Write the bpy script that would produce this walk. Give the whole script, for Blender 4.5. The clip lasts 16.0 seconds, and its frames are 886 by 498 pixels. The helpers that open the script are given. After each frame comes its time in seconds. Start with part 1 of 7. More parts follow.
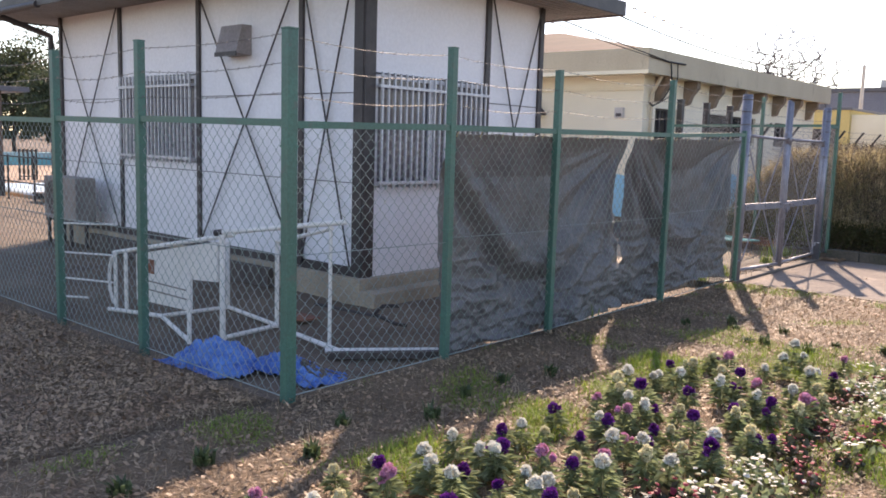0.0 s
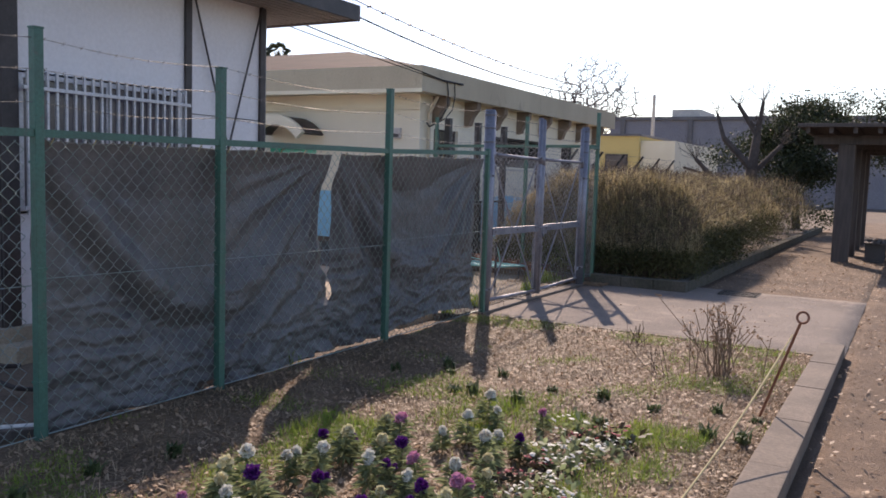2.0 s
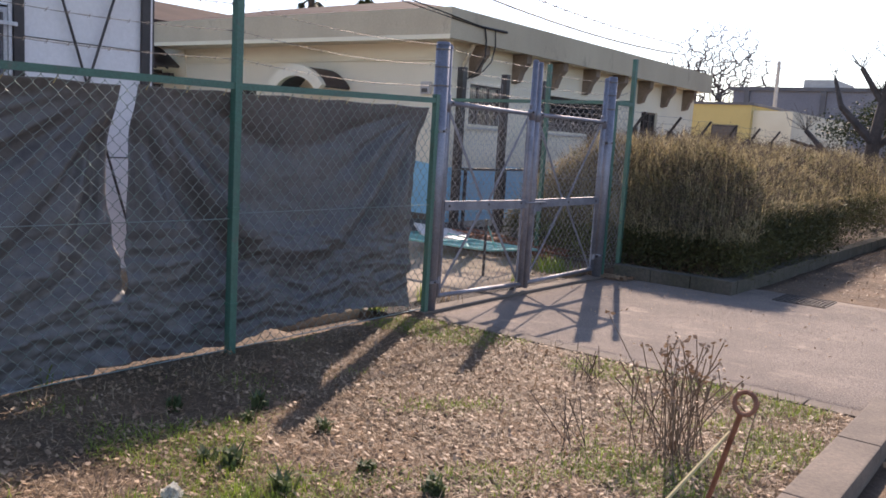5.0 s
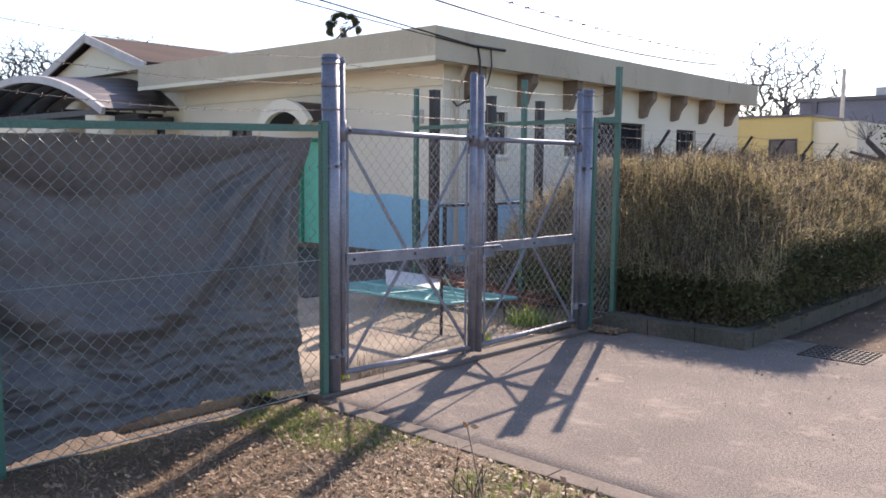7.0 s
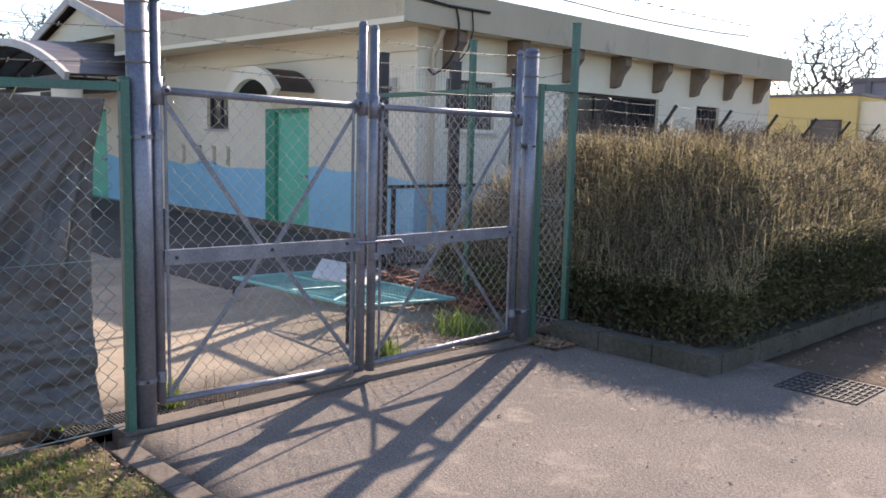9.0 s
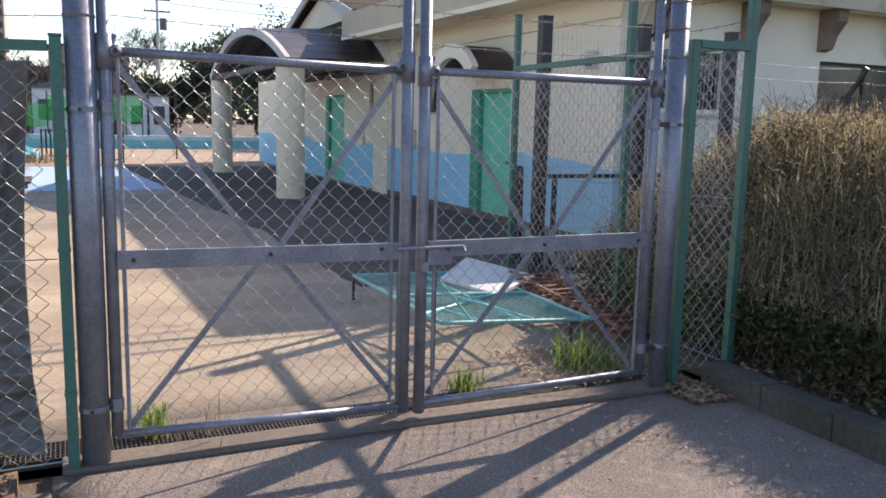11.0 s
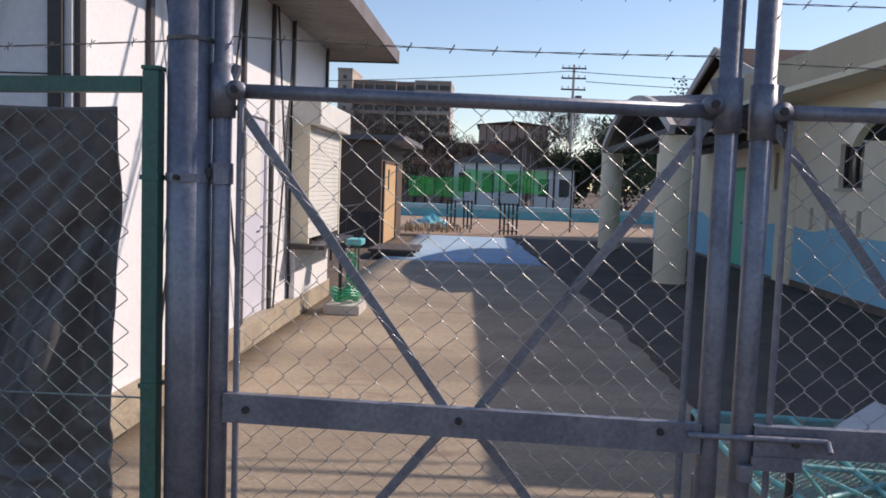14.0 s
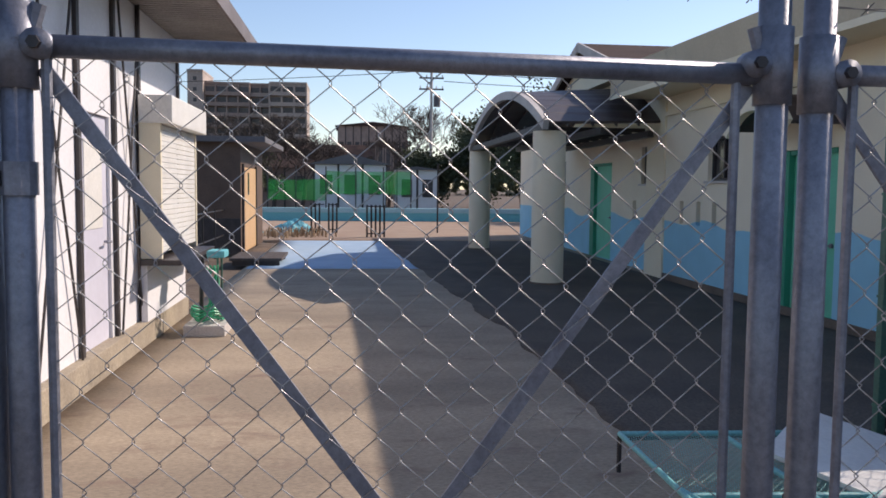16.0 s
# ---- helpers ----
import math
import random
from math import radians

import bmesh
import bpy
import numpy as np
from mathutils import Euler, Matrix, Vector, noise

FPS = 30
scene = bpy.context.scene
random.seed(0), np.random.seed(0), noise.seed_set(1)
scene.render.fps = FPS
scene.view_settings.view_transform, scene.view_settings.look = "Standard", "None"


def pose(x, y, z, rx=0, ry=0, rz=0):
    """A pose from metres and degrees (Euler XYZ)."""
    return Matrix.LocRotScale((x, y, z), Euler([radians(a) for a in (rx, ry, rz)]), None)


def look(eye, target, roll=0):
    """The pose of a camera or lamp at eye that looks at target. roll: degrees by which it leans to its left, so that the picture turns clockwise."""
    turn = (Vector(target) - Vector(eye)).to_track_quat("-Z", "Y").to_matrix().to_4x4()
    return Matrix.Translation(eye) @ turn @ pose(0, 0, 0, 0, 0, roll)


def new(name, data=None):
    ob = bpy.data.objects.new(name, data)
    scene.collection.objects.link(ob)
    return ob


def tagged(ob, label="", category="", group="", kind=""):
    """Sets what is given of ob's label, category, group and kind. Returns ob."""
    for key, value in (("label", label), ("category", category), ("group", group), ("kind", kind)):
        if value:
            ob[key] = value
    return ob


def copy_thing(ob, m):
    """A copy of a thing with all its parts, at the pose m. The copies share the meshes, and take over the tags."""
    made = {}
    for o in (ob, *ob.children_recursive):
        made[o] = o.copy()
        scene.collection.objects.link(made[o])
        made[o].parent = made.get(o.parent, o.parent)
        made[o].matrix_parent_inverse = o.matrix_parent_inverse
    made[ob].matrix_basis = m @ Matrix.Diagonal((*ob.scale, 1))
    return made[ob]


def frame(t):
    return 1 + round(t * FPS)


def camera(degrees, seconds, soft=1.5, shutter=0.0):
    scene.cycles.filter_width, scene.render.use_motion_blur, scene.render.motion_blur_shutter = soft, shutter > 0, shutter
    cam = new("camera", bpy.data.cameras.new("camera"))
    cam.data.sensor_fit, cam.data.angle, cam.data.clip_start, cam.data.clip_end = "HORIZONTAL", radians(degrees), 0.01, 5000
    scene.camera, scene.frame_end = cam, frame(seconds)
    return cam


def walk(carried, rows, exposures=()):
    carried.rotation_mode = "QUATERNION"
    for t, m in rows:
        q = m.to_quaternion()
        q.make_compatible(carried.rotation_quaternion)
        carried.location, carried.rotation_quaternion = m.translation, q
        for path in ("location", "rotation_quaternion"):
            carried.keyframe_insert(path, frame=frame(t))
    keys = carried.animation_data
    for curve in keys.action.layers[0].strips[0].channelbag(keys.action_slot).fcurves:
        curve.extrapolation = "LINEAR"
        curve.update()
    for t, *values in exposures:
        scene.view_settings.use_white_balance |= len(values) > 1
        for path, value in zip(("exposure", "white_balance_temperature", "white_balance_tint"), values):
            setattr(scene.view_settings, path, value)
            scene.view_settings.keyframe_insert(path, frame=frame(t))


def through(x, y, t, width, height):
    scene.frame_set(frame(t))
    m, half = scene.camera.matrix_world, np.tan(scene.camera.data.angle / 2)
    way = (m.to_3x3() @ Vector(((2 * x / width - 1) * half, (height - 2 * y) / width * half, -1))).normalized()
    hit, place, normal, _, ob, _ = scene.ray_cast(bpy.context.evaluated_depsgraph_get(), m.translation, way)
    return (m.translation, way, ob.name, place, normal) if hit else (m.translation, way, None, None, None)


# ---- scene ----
# ---------------------------------------------------------------- camera
cam = camera(56.5, 16.0, soft=1.7)
PATH = [
    (0, (0.252, -0.096, 1.562), (-0.978, 1.306, 1.323), 1.7),
    (0.5, (0.242, 0.291, 1.572), (-0.912, 1.761, 1.362), 0.9),
    (1, (0.398, 0.737, 1.562), (-0.705, 2.249, 1.386), 0.8),
    (1.5, (0.392, 1.207, 1.543), (-0.563, 2.817, 1.364), 1.9),
    (2, (0.480, 1.657, 1.521), (-0.444, 3.285, 1.351), 1.8),
    (2.5, (0.572, 2.146, 1.484), (-0.429, 3.731, 1.330), 3.4),
    (3, (0.614, 2.620, 1.523), (-0.399, 4.193, 1.337), 3.1),
    (3.2, (0.642, 2.847, 1.468), (-0.371, 4.421, 1.289), 4.1),
    (5.3, (0.694, 4.927, 1.465), (-0.454, 6.394, 1.211), 3.3),
    (5.5, (0.631, 5.136, 1.512), (-0.520, 6.602, 1.262), 3.2),
    (6, (0.722, 5.655, 1.527), (-0.488, 7.081, 1.331), 1.6),
    (6.5, (0.647, 6.149, 1.505), (-0.597, 7.544, 1.305), 0.9),
    (7, (0.639, 6.644, 1.525), (-0.634, 8.015, 1.338), 0.5),
    (7.5, (0.619, 7.144, 1.556), (-0.703, 8.468, 1.371), 1.1),
    (8, (0.588, 7.605, 1.533), (-0.728, 8.931, 1.335), 0.4),
    (8.2, (0.572, 7.794, 1.549), (-0.735, 9.127, 1.332), 0.8),
    (10.3, (0.245, 9.592, 1.501), (-1.289, 10.639, 1.210), 2),
    (10.5, (0.208, 9.839, 1.515), (-1.380, 10.802, 1.221), 1.6),
    (11, (0.060, 10.263, 1.503), (-1.627, 11.041, 1.217), 1.4),
    (11.5, (-0.124, 10.541, 1.472), (-1.881, 11.148, 1.192), 1.5),
    (12, (-0.376, 10.769, 1.516), (-2.157, 11.287, 1.213), 0.8),
    (12.5, (-0.675, 11.025, 1.513), (-2.511, 11.304, 1.216), 0.1),
    (13, (-0.988, 11.068, 1.502), (-2.844, 11.164, 1.219), 1.4),
    (13.5, (-1.255, 11.134, 1.520), (-3.123, 11.127, 1.307), 1.9),
    (14, (-1.531, 11.220, 1.530), (-3.402, 11.112, 1.381), 2.1),
    (14.5, (-1.747, 11.121, 1.519), (-3.620, 11.033, 1.379), 2.4),
    (15, (-1.966, 11.077, 1.510), (-3.840, 11.039, 1.370), 1.7),
    (15.5, (-2.208, 11.115, 1.515), (-4.083, 11.145, 1.387), 1.3),
    (16, (-2.307, 11.037, 1.526), (-4.171, 11.242, 1.387), 0.6),
]
walk(cam, [(t, look(eye, target, roll)) for t, eye, target, roll in PATH],
     exposures=[(0.0, 1.25, 7800, 23), (1.0, 0.9, 7350, 24), (2.0, 0.5, 7200, 23), (3.0, 0.5, 7200, 23), (5.5, 0.78, 7200, 23), (6.0, 0.72, 7150, 22), (6.5, 0.56, 7050, 22), (7.0, 0.98, 7000, 21), (7.5, 0.74, 7000, 21), (8.0, 0.88, 7000, 20), (10.5, 0.98, 7000, 17), (11.0, 0.90, 7000, 17), (12.0, 0.74, 7000, 17), (13.0, 0.55, 6850, 16), (14.0, 0.02, 6750, 18), (14.5, -0.05, 6750, 18), (15.0, 0.06, 6800, 18), (15.5, 0.16, 6850, 18), (16.0, 0.09, 6750, 18)])

# ---------------------------------------------------------------- world and sun
SUN_TO = Vector((-0.361, 0.732, 0.578)).normalized()
world = bpy.data.worlds.new("sky")
scene.world = world
world.use_nodes = True
wn = world.node_tree.nodes
sky = wn.new("ShaderNodeTexSky")
sky.sky_type = "NISHITA"
sky.sun_disc = False
sky.sun_elevation = math.asin(SUN_TO.z)
sky.sun_rotation = math.atan2(SUN_TO.x, SUN_TO.y)
sky.dust_density = 0.3
sky.air_density = 1.0
sky.ozone_density = 2.5
wn["Background"].inputs["Strength"].default_value = 0.15
world.node_tree.links.new(sky.outputs[0], wn["Background"].inputs["Color"])
sun_data = bpy.data.lights.new("sun", "SUN")
sun_data.energy, sun_data.angle, sun_data.color = 4.3, radians(0.55), (1.0, 0.91, 0.78)
sun = new("sun", sun_data)
sun.matrix_world = look(SUN_TO * 60, (0, 0, 0))

# ---------------------------------------------------------------- materials
def mat(name, base, alt=None, rough=0.6, metal=0.0, big=1.5, fine=30.0, mix=0.5, bump=0.15, dirt=None, dirt_at=0.62, stretch=(1, 1, 1), island=0.0, bdist=0.01):
    """A node material: two tones in large patches, fine grain, optional stains and relief."""
    m = bpy.data.materials.new(name)
    m.use_nodes = True
    n, l = m.node_tree.nodes, m.node_tree.links
    bs = n["Principled BSDF"]
    co = n.new("ShaderNodeTexCoord")
    mp = n.new("ShaderNodeMapping")
    mp.inputs["Scale"].default_value = stretch
    l.new(co.outputs["Object"], mp.inputs["Vector"])

    def noise_of(scale, detail, rgh):
        t = n.new("ShaderNodeTexNoise")
        t.inputs["Scale"].default_value, t.inputs["Detail"].default_value, t.inputs["Roughness"].default_value = scale, detail, rgh
        l.new(mp.outputs[0], t.inputs["Vector"])
        return t

    def ramp(src, a, b):
        r = n.new("ShaderNodeMapRange")
        r.inputs["From Min"].default_value, r.inputs["From Max"].default_value = a, b
        l.new(src, r.inputs["Value"])
        return r.outputs[0]

    def mixed(fac, a, b, kind="MIX"):
        x = n.new("ShaderNodeMix")
        x.data_type, x.blend_type = "RGBA", kind
        for sock, v in ((x.inputs[0], fac), (x.inputs[6], a), (x.inputs[7], b)):
            if hasattr(v, "links"):
                l.new(v, sock)
            else:
                sock.default_value = v if isinstance(v, float) else (*v, 1.0)
        return x.outputs[2]

    alt = alt or tuple(c * 0.72 for c in base)
    big_n, fine_n = noise_of(big, 5, 0.6), noise_of(fine, 4, 0.7)
    col = mixed(ramp(big_n.outputs[0], 0.38, 0.62), base, alt)
    grain = mixed(ramp(fine_n.outputs[0], 0.3, 0.7), (1 - mix * 0.5,) * 3, (1 + mix * 0.35,) * 3)
    col = mixed(1.0, col, grain, "MULTIPLY")
    if dirt:
        d = noise_of(big * 2.7, 7, 0.72)
        col = mixed(ramp(d.outputs[0], dirt_at, dirt_at + 0.12), col, dirt)
    if island:
        g = n.new("ShaderNodeNewGeometry")
        o = n.new("ShaderNodeObjectInfo")
        a = n.new("ShaderNodeMath")
        l.new(g.outputs["Random Per Island"], a.inputs[0]), l.new(o.outputs["Random"], a.inputs[1])
        a.operation = "ADD"
        f = n.new("ShaderNodeMath")
        f.operation = "FRACT"
        l.new(a.outputs[0], f.inputs[0])
        v = n.new("ShaderNodeMapRange")
        v.inputs["To Min"].default_value, v.inputs["To Max"].default_value = 1 - island, 1 + island * 0.6
        l.new(f.outputs[0], v.inputs[0])
        h = n.new("ShaderNodeHueSaturation")
        l.new(v.outputs[0], h.inputs["Value"]), l.new(col, h.inputs["Color"])
        col = h.outputs[0]
    l.new(col, bs.inputs["Base Color"])
    bs.inputs["Metallic"].default_value = metal
    rr = n.new("ShaderNodeMapRange")
    rr.inputs["To Min"].default_value, rr.inputs["To Max"].default_value = max(0.05, rough - 0.12), min(1.0, rough + 0.12)
    l.new(fine_n.outputs[0], rr.inputs[0]), l.new(rr.outputs[0], bs.inputs["Roughness"])
    if bump:
        b = n.new("ShaderNodeBump")
        b.inputs["Strength"].default_value, b.inputs["Distance"].default_value = bump, bdist
        l.new(fine_n.outputs[0], b.inputs["Height"]), l.new(b.outputs[0], bs.inputs["Normal"])
    return m


def leafy(name, base, alt, through=0.35, big=3.0, island=0.4, rough=0.6):
    """Thin growth that lets light through."""
    m = mat(name, base, alt, rough=rough, big=big, fine=20, bump=0.0, island=island)
    n, l = m.node_tree.nodes, m.node_tree.links
    bs, out = n["Principled BSDF"], n["Material Output"]
    tr = n.new("ShaderNodeBsdfTranslucent")
    l.new(bs.inputs["Base Color"].links[0].from_socket, tr.inputs["Color"])
    ms = n.new("ShaderNodeMixShader")
    ms.inputs[0].default_value = through
    l.new(bs.outputs[0], ms.inputs[1]), l.new(tr.outputs[0], ms.inputs[2]), l.new(ms.outputs[0], out.inputs["Surface"])
    return m


GALV = mat("galvanised_steel", (0.29, 0.295, 0.335), (0.205, 0.21, 0.25), rough=0.5, metal=0.55, big=5, fine=60, dirt=(0.16, 0.13, 0.11), dirt_at=0.64)
BARB = mat("dull_barbed_wire", (0.16, 0.15, 0.15), (0.22, 0.19, 0.17), rough=0.6, metal=0.4, big=9, fine=90)
GRATE = mat("dark_grating_steel", (0.07, 0.065, 0.065), (0.11, 0.09, 0.08), rough=0.7, metal=0.3, big=9, fine=60)
AGED_CASE = mat("aged_grey_casing", (0.26, 0.23, 0.21), (0.20, 0.17, 0.155), rough=0.6, big=3, fine=30)
GALV_WIRE = mat("galvanised_wire", (0.50, 0.49, 0.49), (0.36, 0.35, 0.35), rough=0.38, metal=0.8, big=9, fine=90)
GREEN_STEEL = mat("green_painted_steel", (0.055, 0.165, 0.125), (0.06, 0.14, 0.11), rough=0.45, big=4, fine=50, dirt=(0.10, 0.12, 0.105), dirt_at=0.58)
GREEN_WIRE = mat("green_coated_wire", (0.24, 0.32, 0.29), (0.34, 0.37, 0.36), rough=0.4, metal=0.55, big=8, fine=70)
BLACK_STEEL = mat("dark_brown_steel", (0.018, 0.015, 0.016), (0.03, 0.026, 0.026), rough=0.4, big=5, fine=60)
TEAL_STEEL = mat("teal_painted_steel", (0.16, 0.48, 0.47), (0.22, 0.52, 0.50), rough=0.5, big=6, fine=50, dirt=(0.22, 0.16, 0.11), dirt_at=0.66)
WHITE_PANEL = mat("white_wall_panel", (0.82, 0.81, 0.83), (0.77, 0.76, 0.78), rough=0.55, big=0.9, fine=25, mix=0.15, bump=0.05, dirt=(0.52, 0.48, 0.46), dirt_at=0.66)
DARK_TRIM = mat("dark_brown_trim", (0.035, 0.03, 0.032), (0.06, 0.05, 0.05), rough=0.5, big=4, fine=40)
CONCRETE = mat("concrete", (0.20, 0.158, 0.125), (0.14, 0.112, 0.09), rough=0.88, big=2.2, fine=45, mix=0.7, bump=0.35, dirt=(0.15, 0.12, 0.10), dirt_at=0.6)
MOSSY = mat("mossy_kerb_concrete", (0.115, 0.10, 0.08), (0.075, 0.07, 0.052), rough=0.92, big=3.0, fine=40, mix=0.9, bump=0.5, dirt=(0.07, 0.075, 0.035), dirt_at=0.56)
PLINTH = mat("weathered_plinth_concrete", (0.43, 0.36, 0.27), (0.33, 0.275, 0.21), rough=0.88, big=1.8, fine=40, mix=0.5, bump=0.3, dirt=(0.22, 0.18, 0.14), dirt_at=0.6)
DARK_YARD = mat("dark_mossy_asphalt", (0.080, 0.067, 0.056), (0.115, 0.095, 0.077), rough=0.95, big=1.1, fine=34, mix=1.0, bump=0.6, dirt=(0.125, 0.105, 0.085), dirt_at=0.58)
YARD = mat("yard_concrete", (0.41, 0.325, 0.235), (0.29, 0.23, 0.17), rough=0.9, big=0.6, fine=38, mix=0.6, bump=0.4, dirt=(0.24, 0.17, 0.13), dirt_at=0.56, stretch=(1.6, 0.7, 1))
ASPHALT = mat("worn_asphalt", (0.27, 0.22, 0.185), (0.20, 0.163, 0.14), rough=0.95, big=0.9, fine=70, mix=1.3, bump=1.0, dirt=(0.33, 0.265, 0.215), dirt_at=0.56)
CREAM = mat("cream_render", (0.86, 0.78, 0.60), (0.81, 0.72, 0.54), rough=0.85, big=0.7, fine=80, mix=0.15, bump=0.25, dirt=(0.55, 0.46, 0.33), dirt_at=0.66)
FASCIA = mat("cream_fascia", (0.57, 0.485, 0.35), (0.49, 0.41, 0.295), rough=0.85, big=0.6, fine=60, mix=0.25, bump=0.2, dirt=(0.34, 0.275, 0.21), dirt_at=0.58, stretch=(1, 1, 0.5))
BRACKET = mat("dark_brown_bracket", (0.26, 0.19, 0.14), (0.19, 0.14, 0.10), rough=0.85, big=2, fine=40, bump=0.2)
ROOF_BROWN = mat("brown_roof", (0.085, 0.055, 0.046), (0.065, 0.043, 0.037), rough=0.88, big=1.0, fine=30, bump=0.2)
ROOF_BROWN.node_tree.nodes["Principled BSDF"].inputs["Specular IOR Level"].default_value = 0.12
CANOPY = mat("dark_canopy_sheet", (0.045, 0.032, 0.036), (0.07, 0.05, 0.05), rough=0.5, big=2, fine=20)
LIGHT_TRIM = mat("pale_stone_trim", (0.62, 0.58, 0.54), (0.52, 0.48, 0.45), rough=0.8, big=2, fine=60, bump=0.2)
SOFFIT = mat("dull_metal_soffit", (0.34, 0.315, 0.30), (0.27, 0.25, 0.24), rough=0.7, big=2, fine=40, bump=0.1)
DOOR_GREEN = mat("green_painted_door", (0.13, 0.60, 0.42), (0.12, 0.54, 0.37), rough=0.5, big=2, fine=40, mix=0.15, bump=0.05)
DOOR_DARK = mat("deep_green_paint", (0.025, 0.32, 0.20), (0.025, 0.27, 0.17), rough=0.5, big=2, fine=40, mix=0.15, bump=0.05)
DARK_GLASS = mat("dark_window_glass", (0.02, 0.022, 0.026), (0.03, 0.03, 0.035), rough=0.08, big=1, fine=5, bump=0.0)
WINDOW_GLASS = mat("grey_window_glass", (0.16, 0.15, 0.17), (0.11, 0.10, 0.12), rough=0.12, big=0.8, fine=3, bump=0.0)
ALU = mat("white_window_bar", (0.62, 0.62, 0.64), (0.52, 0.52, 0.55), rough=0.45, metal=0.3, big=6, fine=40)
WHITE_METAL = mat("white_painted_metal", (0.78, 0.76, 0.72), (0.70, 0.68, 0.64), rough=0.5, big=3, fine=40, mix=0.2, dirt=(0.48, 0.36, 0.27), dirt_at=0.68)
RUST = mat("rusty_brown_iron", (0.20, 0.075, 0.045), (0.30, 0.13, 0.08), rough=0.8, big=6, fine=50, bump=0.4)
SOIL = mat("dry_soil", (0.13, 0.092, 0.068), (0.19, 0.14, 0.10), rough=0.95, big=1.3, fine=50, mix=0.9, bump=0.8, bdist=0.02)
GRAVEL = mat("leaf_strewn_gravel", (0.21, 0.14, 0.092), (0.14, 0.092, 0.06), rough=0.95, big=1.6, fine=70, mix=1.0, bump=0.8, dirt=(0.28, 0.19, 0.125), dirt_at=0.58, bdist=0.02)
LAWN = mat("dry_lawn_soil", (0.235, 0.155, 0.095), (0.14, 0.095, 0.06), rough=0.95, big=1.1, fine=55, mix=1.1, bump=1.0, dirt=(0.19, 0.17, 0.07), dirt_at=0.66, bdist=0.02)
BARK = mat("grey_brown_bark", (0.07, 0.055, 0.048), (0.11, 0.085, 0.072), rough=0.9, big=6, fine=40, bump=0.6)
PALE_BLUE = mat("pale_blue_paint", (0.40, 0.54, 0.68), (0.33, 0.47, 0.62), rough=0.8, big=1, fine=40, mix=0.3, dirt=(0.40, 0.42, 0.44), dirt_at=0.62)
POOL_BLUE = mat("turquoise_pool_paint", (0.13, 0.48, 0.55), (0.17, 0.52, 0.57), rough=0.6, big=1, fine=30)
DECK = mat("terracotta_deck", (0.42, 0.30, 0.21), (0.37, 0.25, 0.175), rough=0.85, big=1, fine=40)
TARP_BLUE = mat("blue_tarpaulin", (0.035, 0.13, 0.42), (0.08, 0.23, 0.55), rough=0.4, big=5, fine=40, mix=0.4, bump=0.3)
TIMBER = mat("weathered_timber", (0.115, 0.092, 0.082), (0.08, 0.065, 0.058), rough=0.8, big=3, fine=40, stretch=(6, 6, 0.6), bump=0.4)
BRONZE_WALL = mat("brown_metal_siding", (0.14, 0.09, 0.065), (0.11, 0.07, 0.05), rough=0.6, big=2, fine=30)
ORANGE_WOOD = mat("varnished_orange_door", (0.70, 0.46, 0.25), (0.64, 0.40, 0.20), rough=0.5, big=2, fine=30, stretch=(5, 5, 0.5))
GREEN_NET = leafy("green_windbreak_net", (0.02, 0.30, 0.06), (0.03, 0.36, 0.08), through=0.4, island=0.0)
net_nodes, net_links = GREEN_NET.node_tree.nodes, GREEN_NET.node_tree.links
net_holes, net_mix = net_nodes.new("ShaderNodeBsdfTransparent"), net_nodes.new("ShaderNodeMixShader")
net_mix.inputs[0].default_value = 0.38
net_links.new(net_nodes["Material Output"].inputs["Surface"].links[0].from_socket, net_mix.inputs[1])
net_links.new(net_holes.outputs[0], net_mix.inputs[2])
net_links.new(net_mix.outputs[0], net_nodes["Material Output"].inputs["Surface"])
HOSE = mat("green_garden_hose", (0.03, 0.42, 0.22), (0.03, 0.36, 0.19), rough=0.4, big=5, fine=30)
RUBBER = mat("black_rubber", (0.02, 0.02, 0.022), (0.03, 0.03, 0.03), rough=0.6)
ROPE = mat("pale_yellow_rope", (0.62, 0.50, 0.26), (0.5, 0.4, 0.2), rough=0.8, big=20, fine=120)
BLOCKY = mat("far_facade", (0.36, 0.27, 0.23), (0.31, 0.235, 0.20), rough=0.8, big=0.1, fine=2)
FAR_DARK = mat("far_window", (0.06, 0.055, 0.06), (0.09, 0.08, 0.085), rough=0.3, big=0.2, fine=2, bump=0)
YELLOW_WALL = mat("yellow_render", (0.70, 0.54, 0.22), (0.66, 0.50, 0.20), rough=0.85, big=0.6, fine=40)
GREY_ROOF = mat("grey_roof", (0.13, 0.125, 0.135), (0.17, 0.16, 0.165), rough=0.7, big=0.6, fine=20)

# tarpaulin: thin dark cloth that lets a little sun through
TARP = leafy("grey_woven_tarpaulin", (0.13, 0.123, 0.128), (0.18, 0.167, 0.163), through=0.05, big=1.2, island=0.0, rough=0.47)


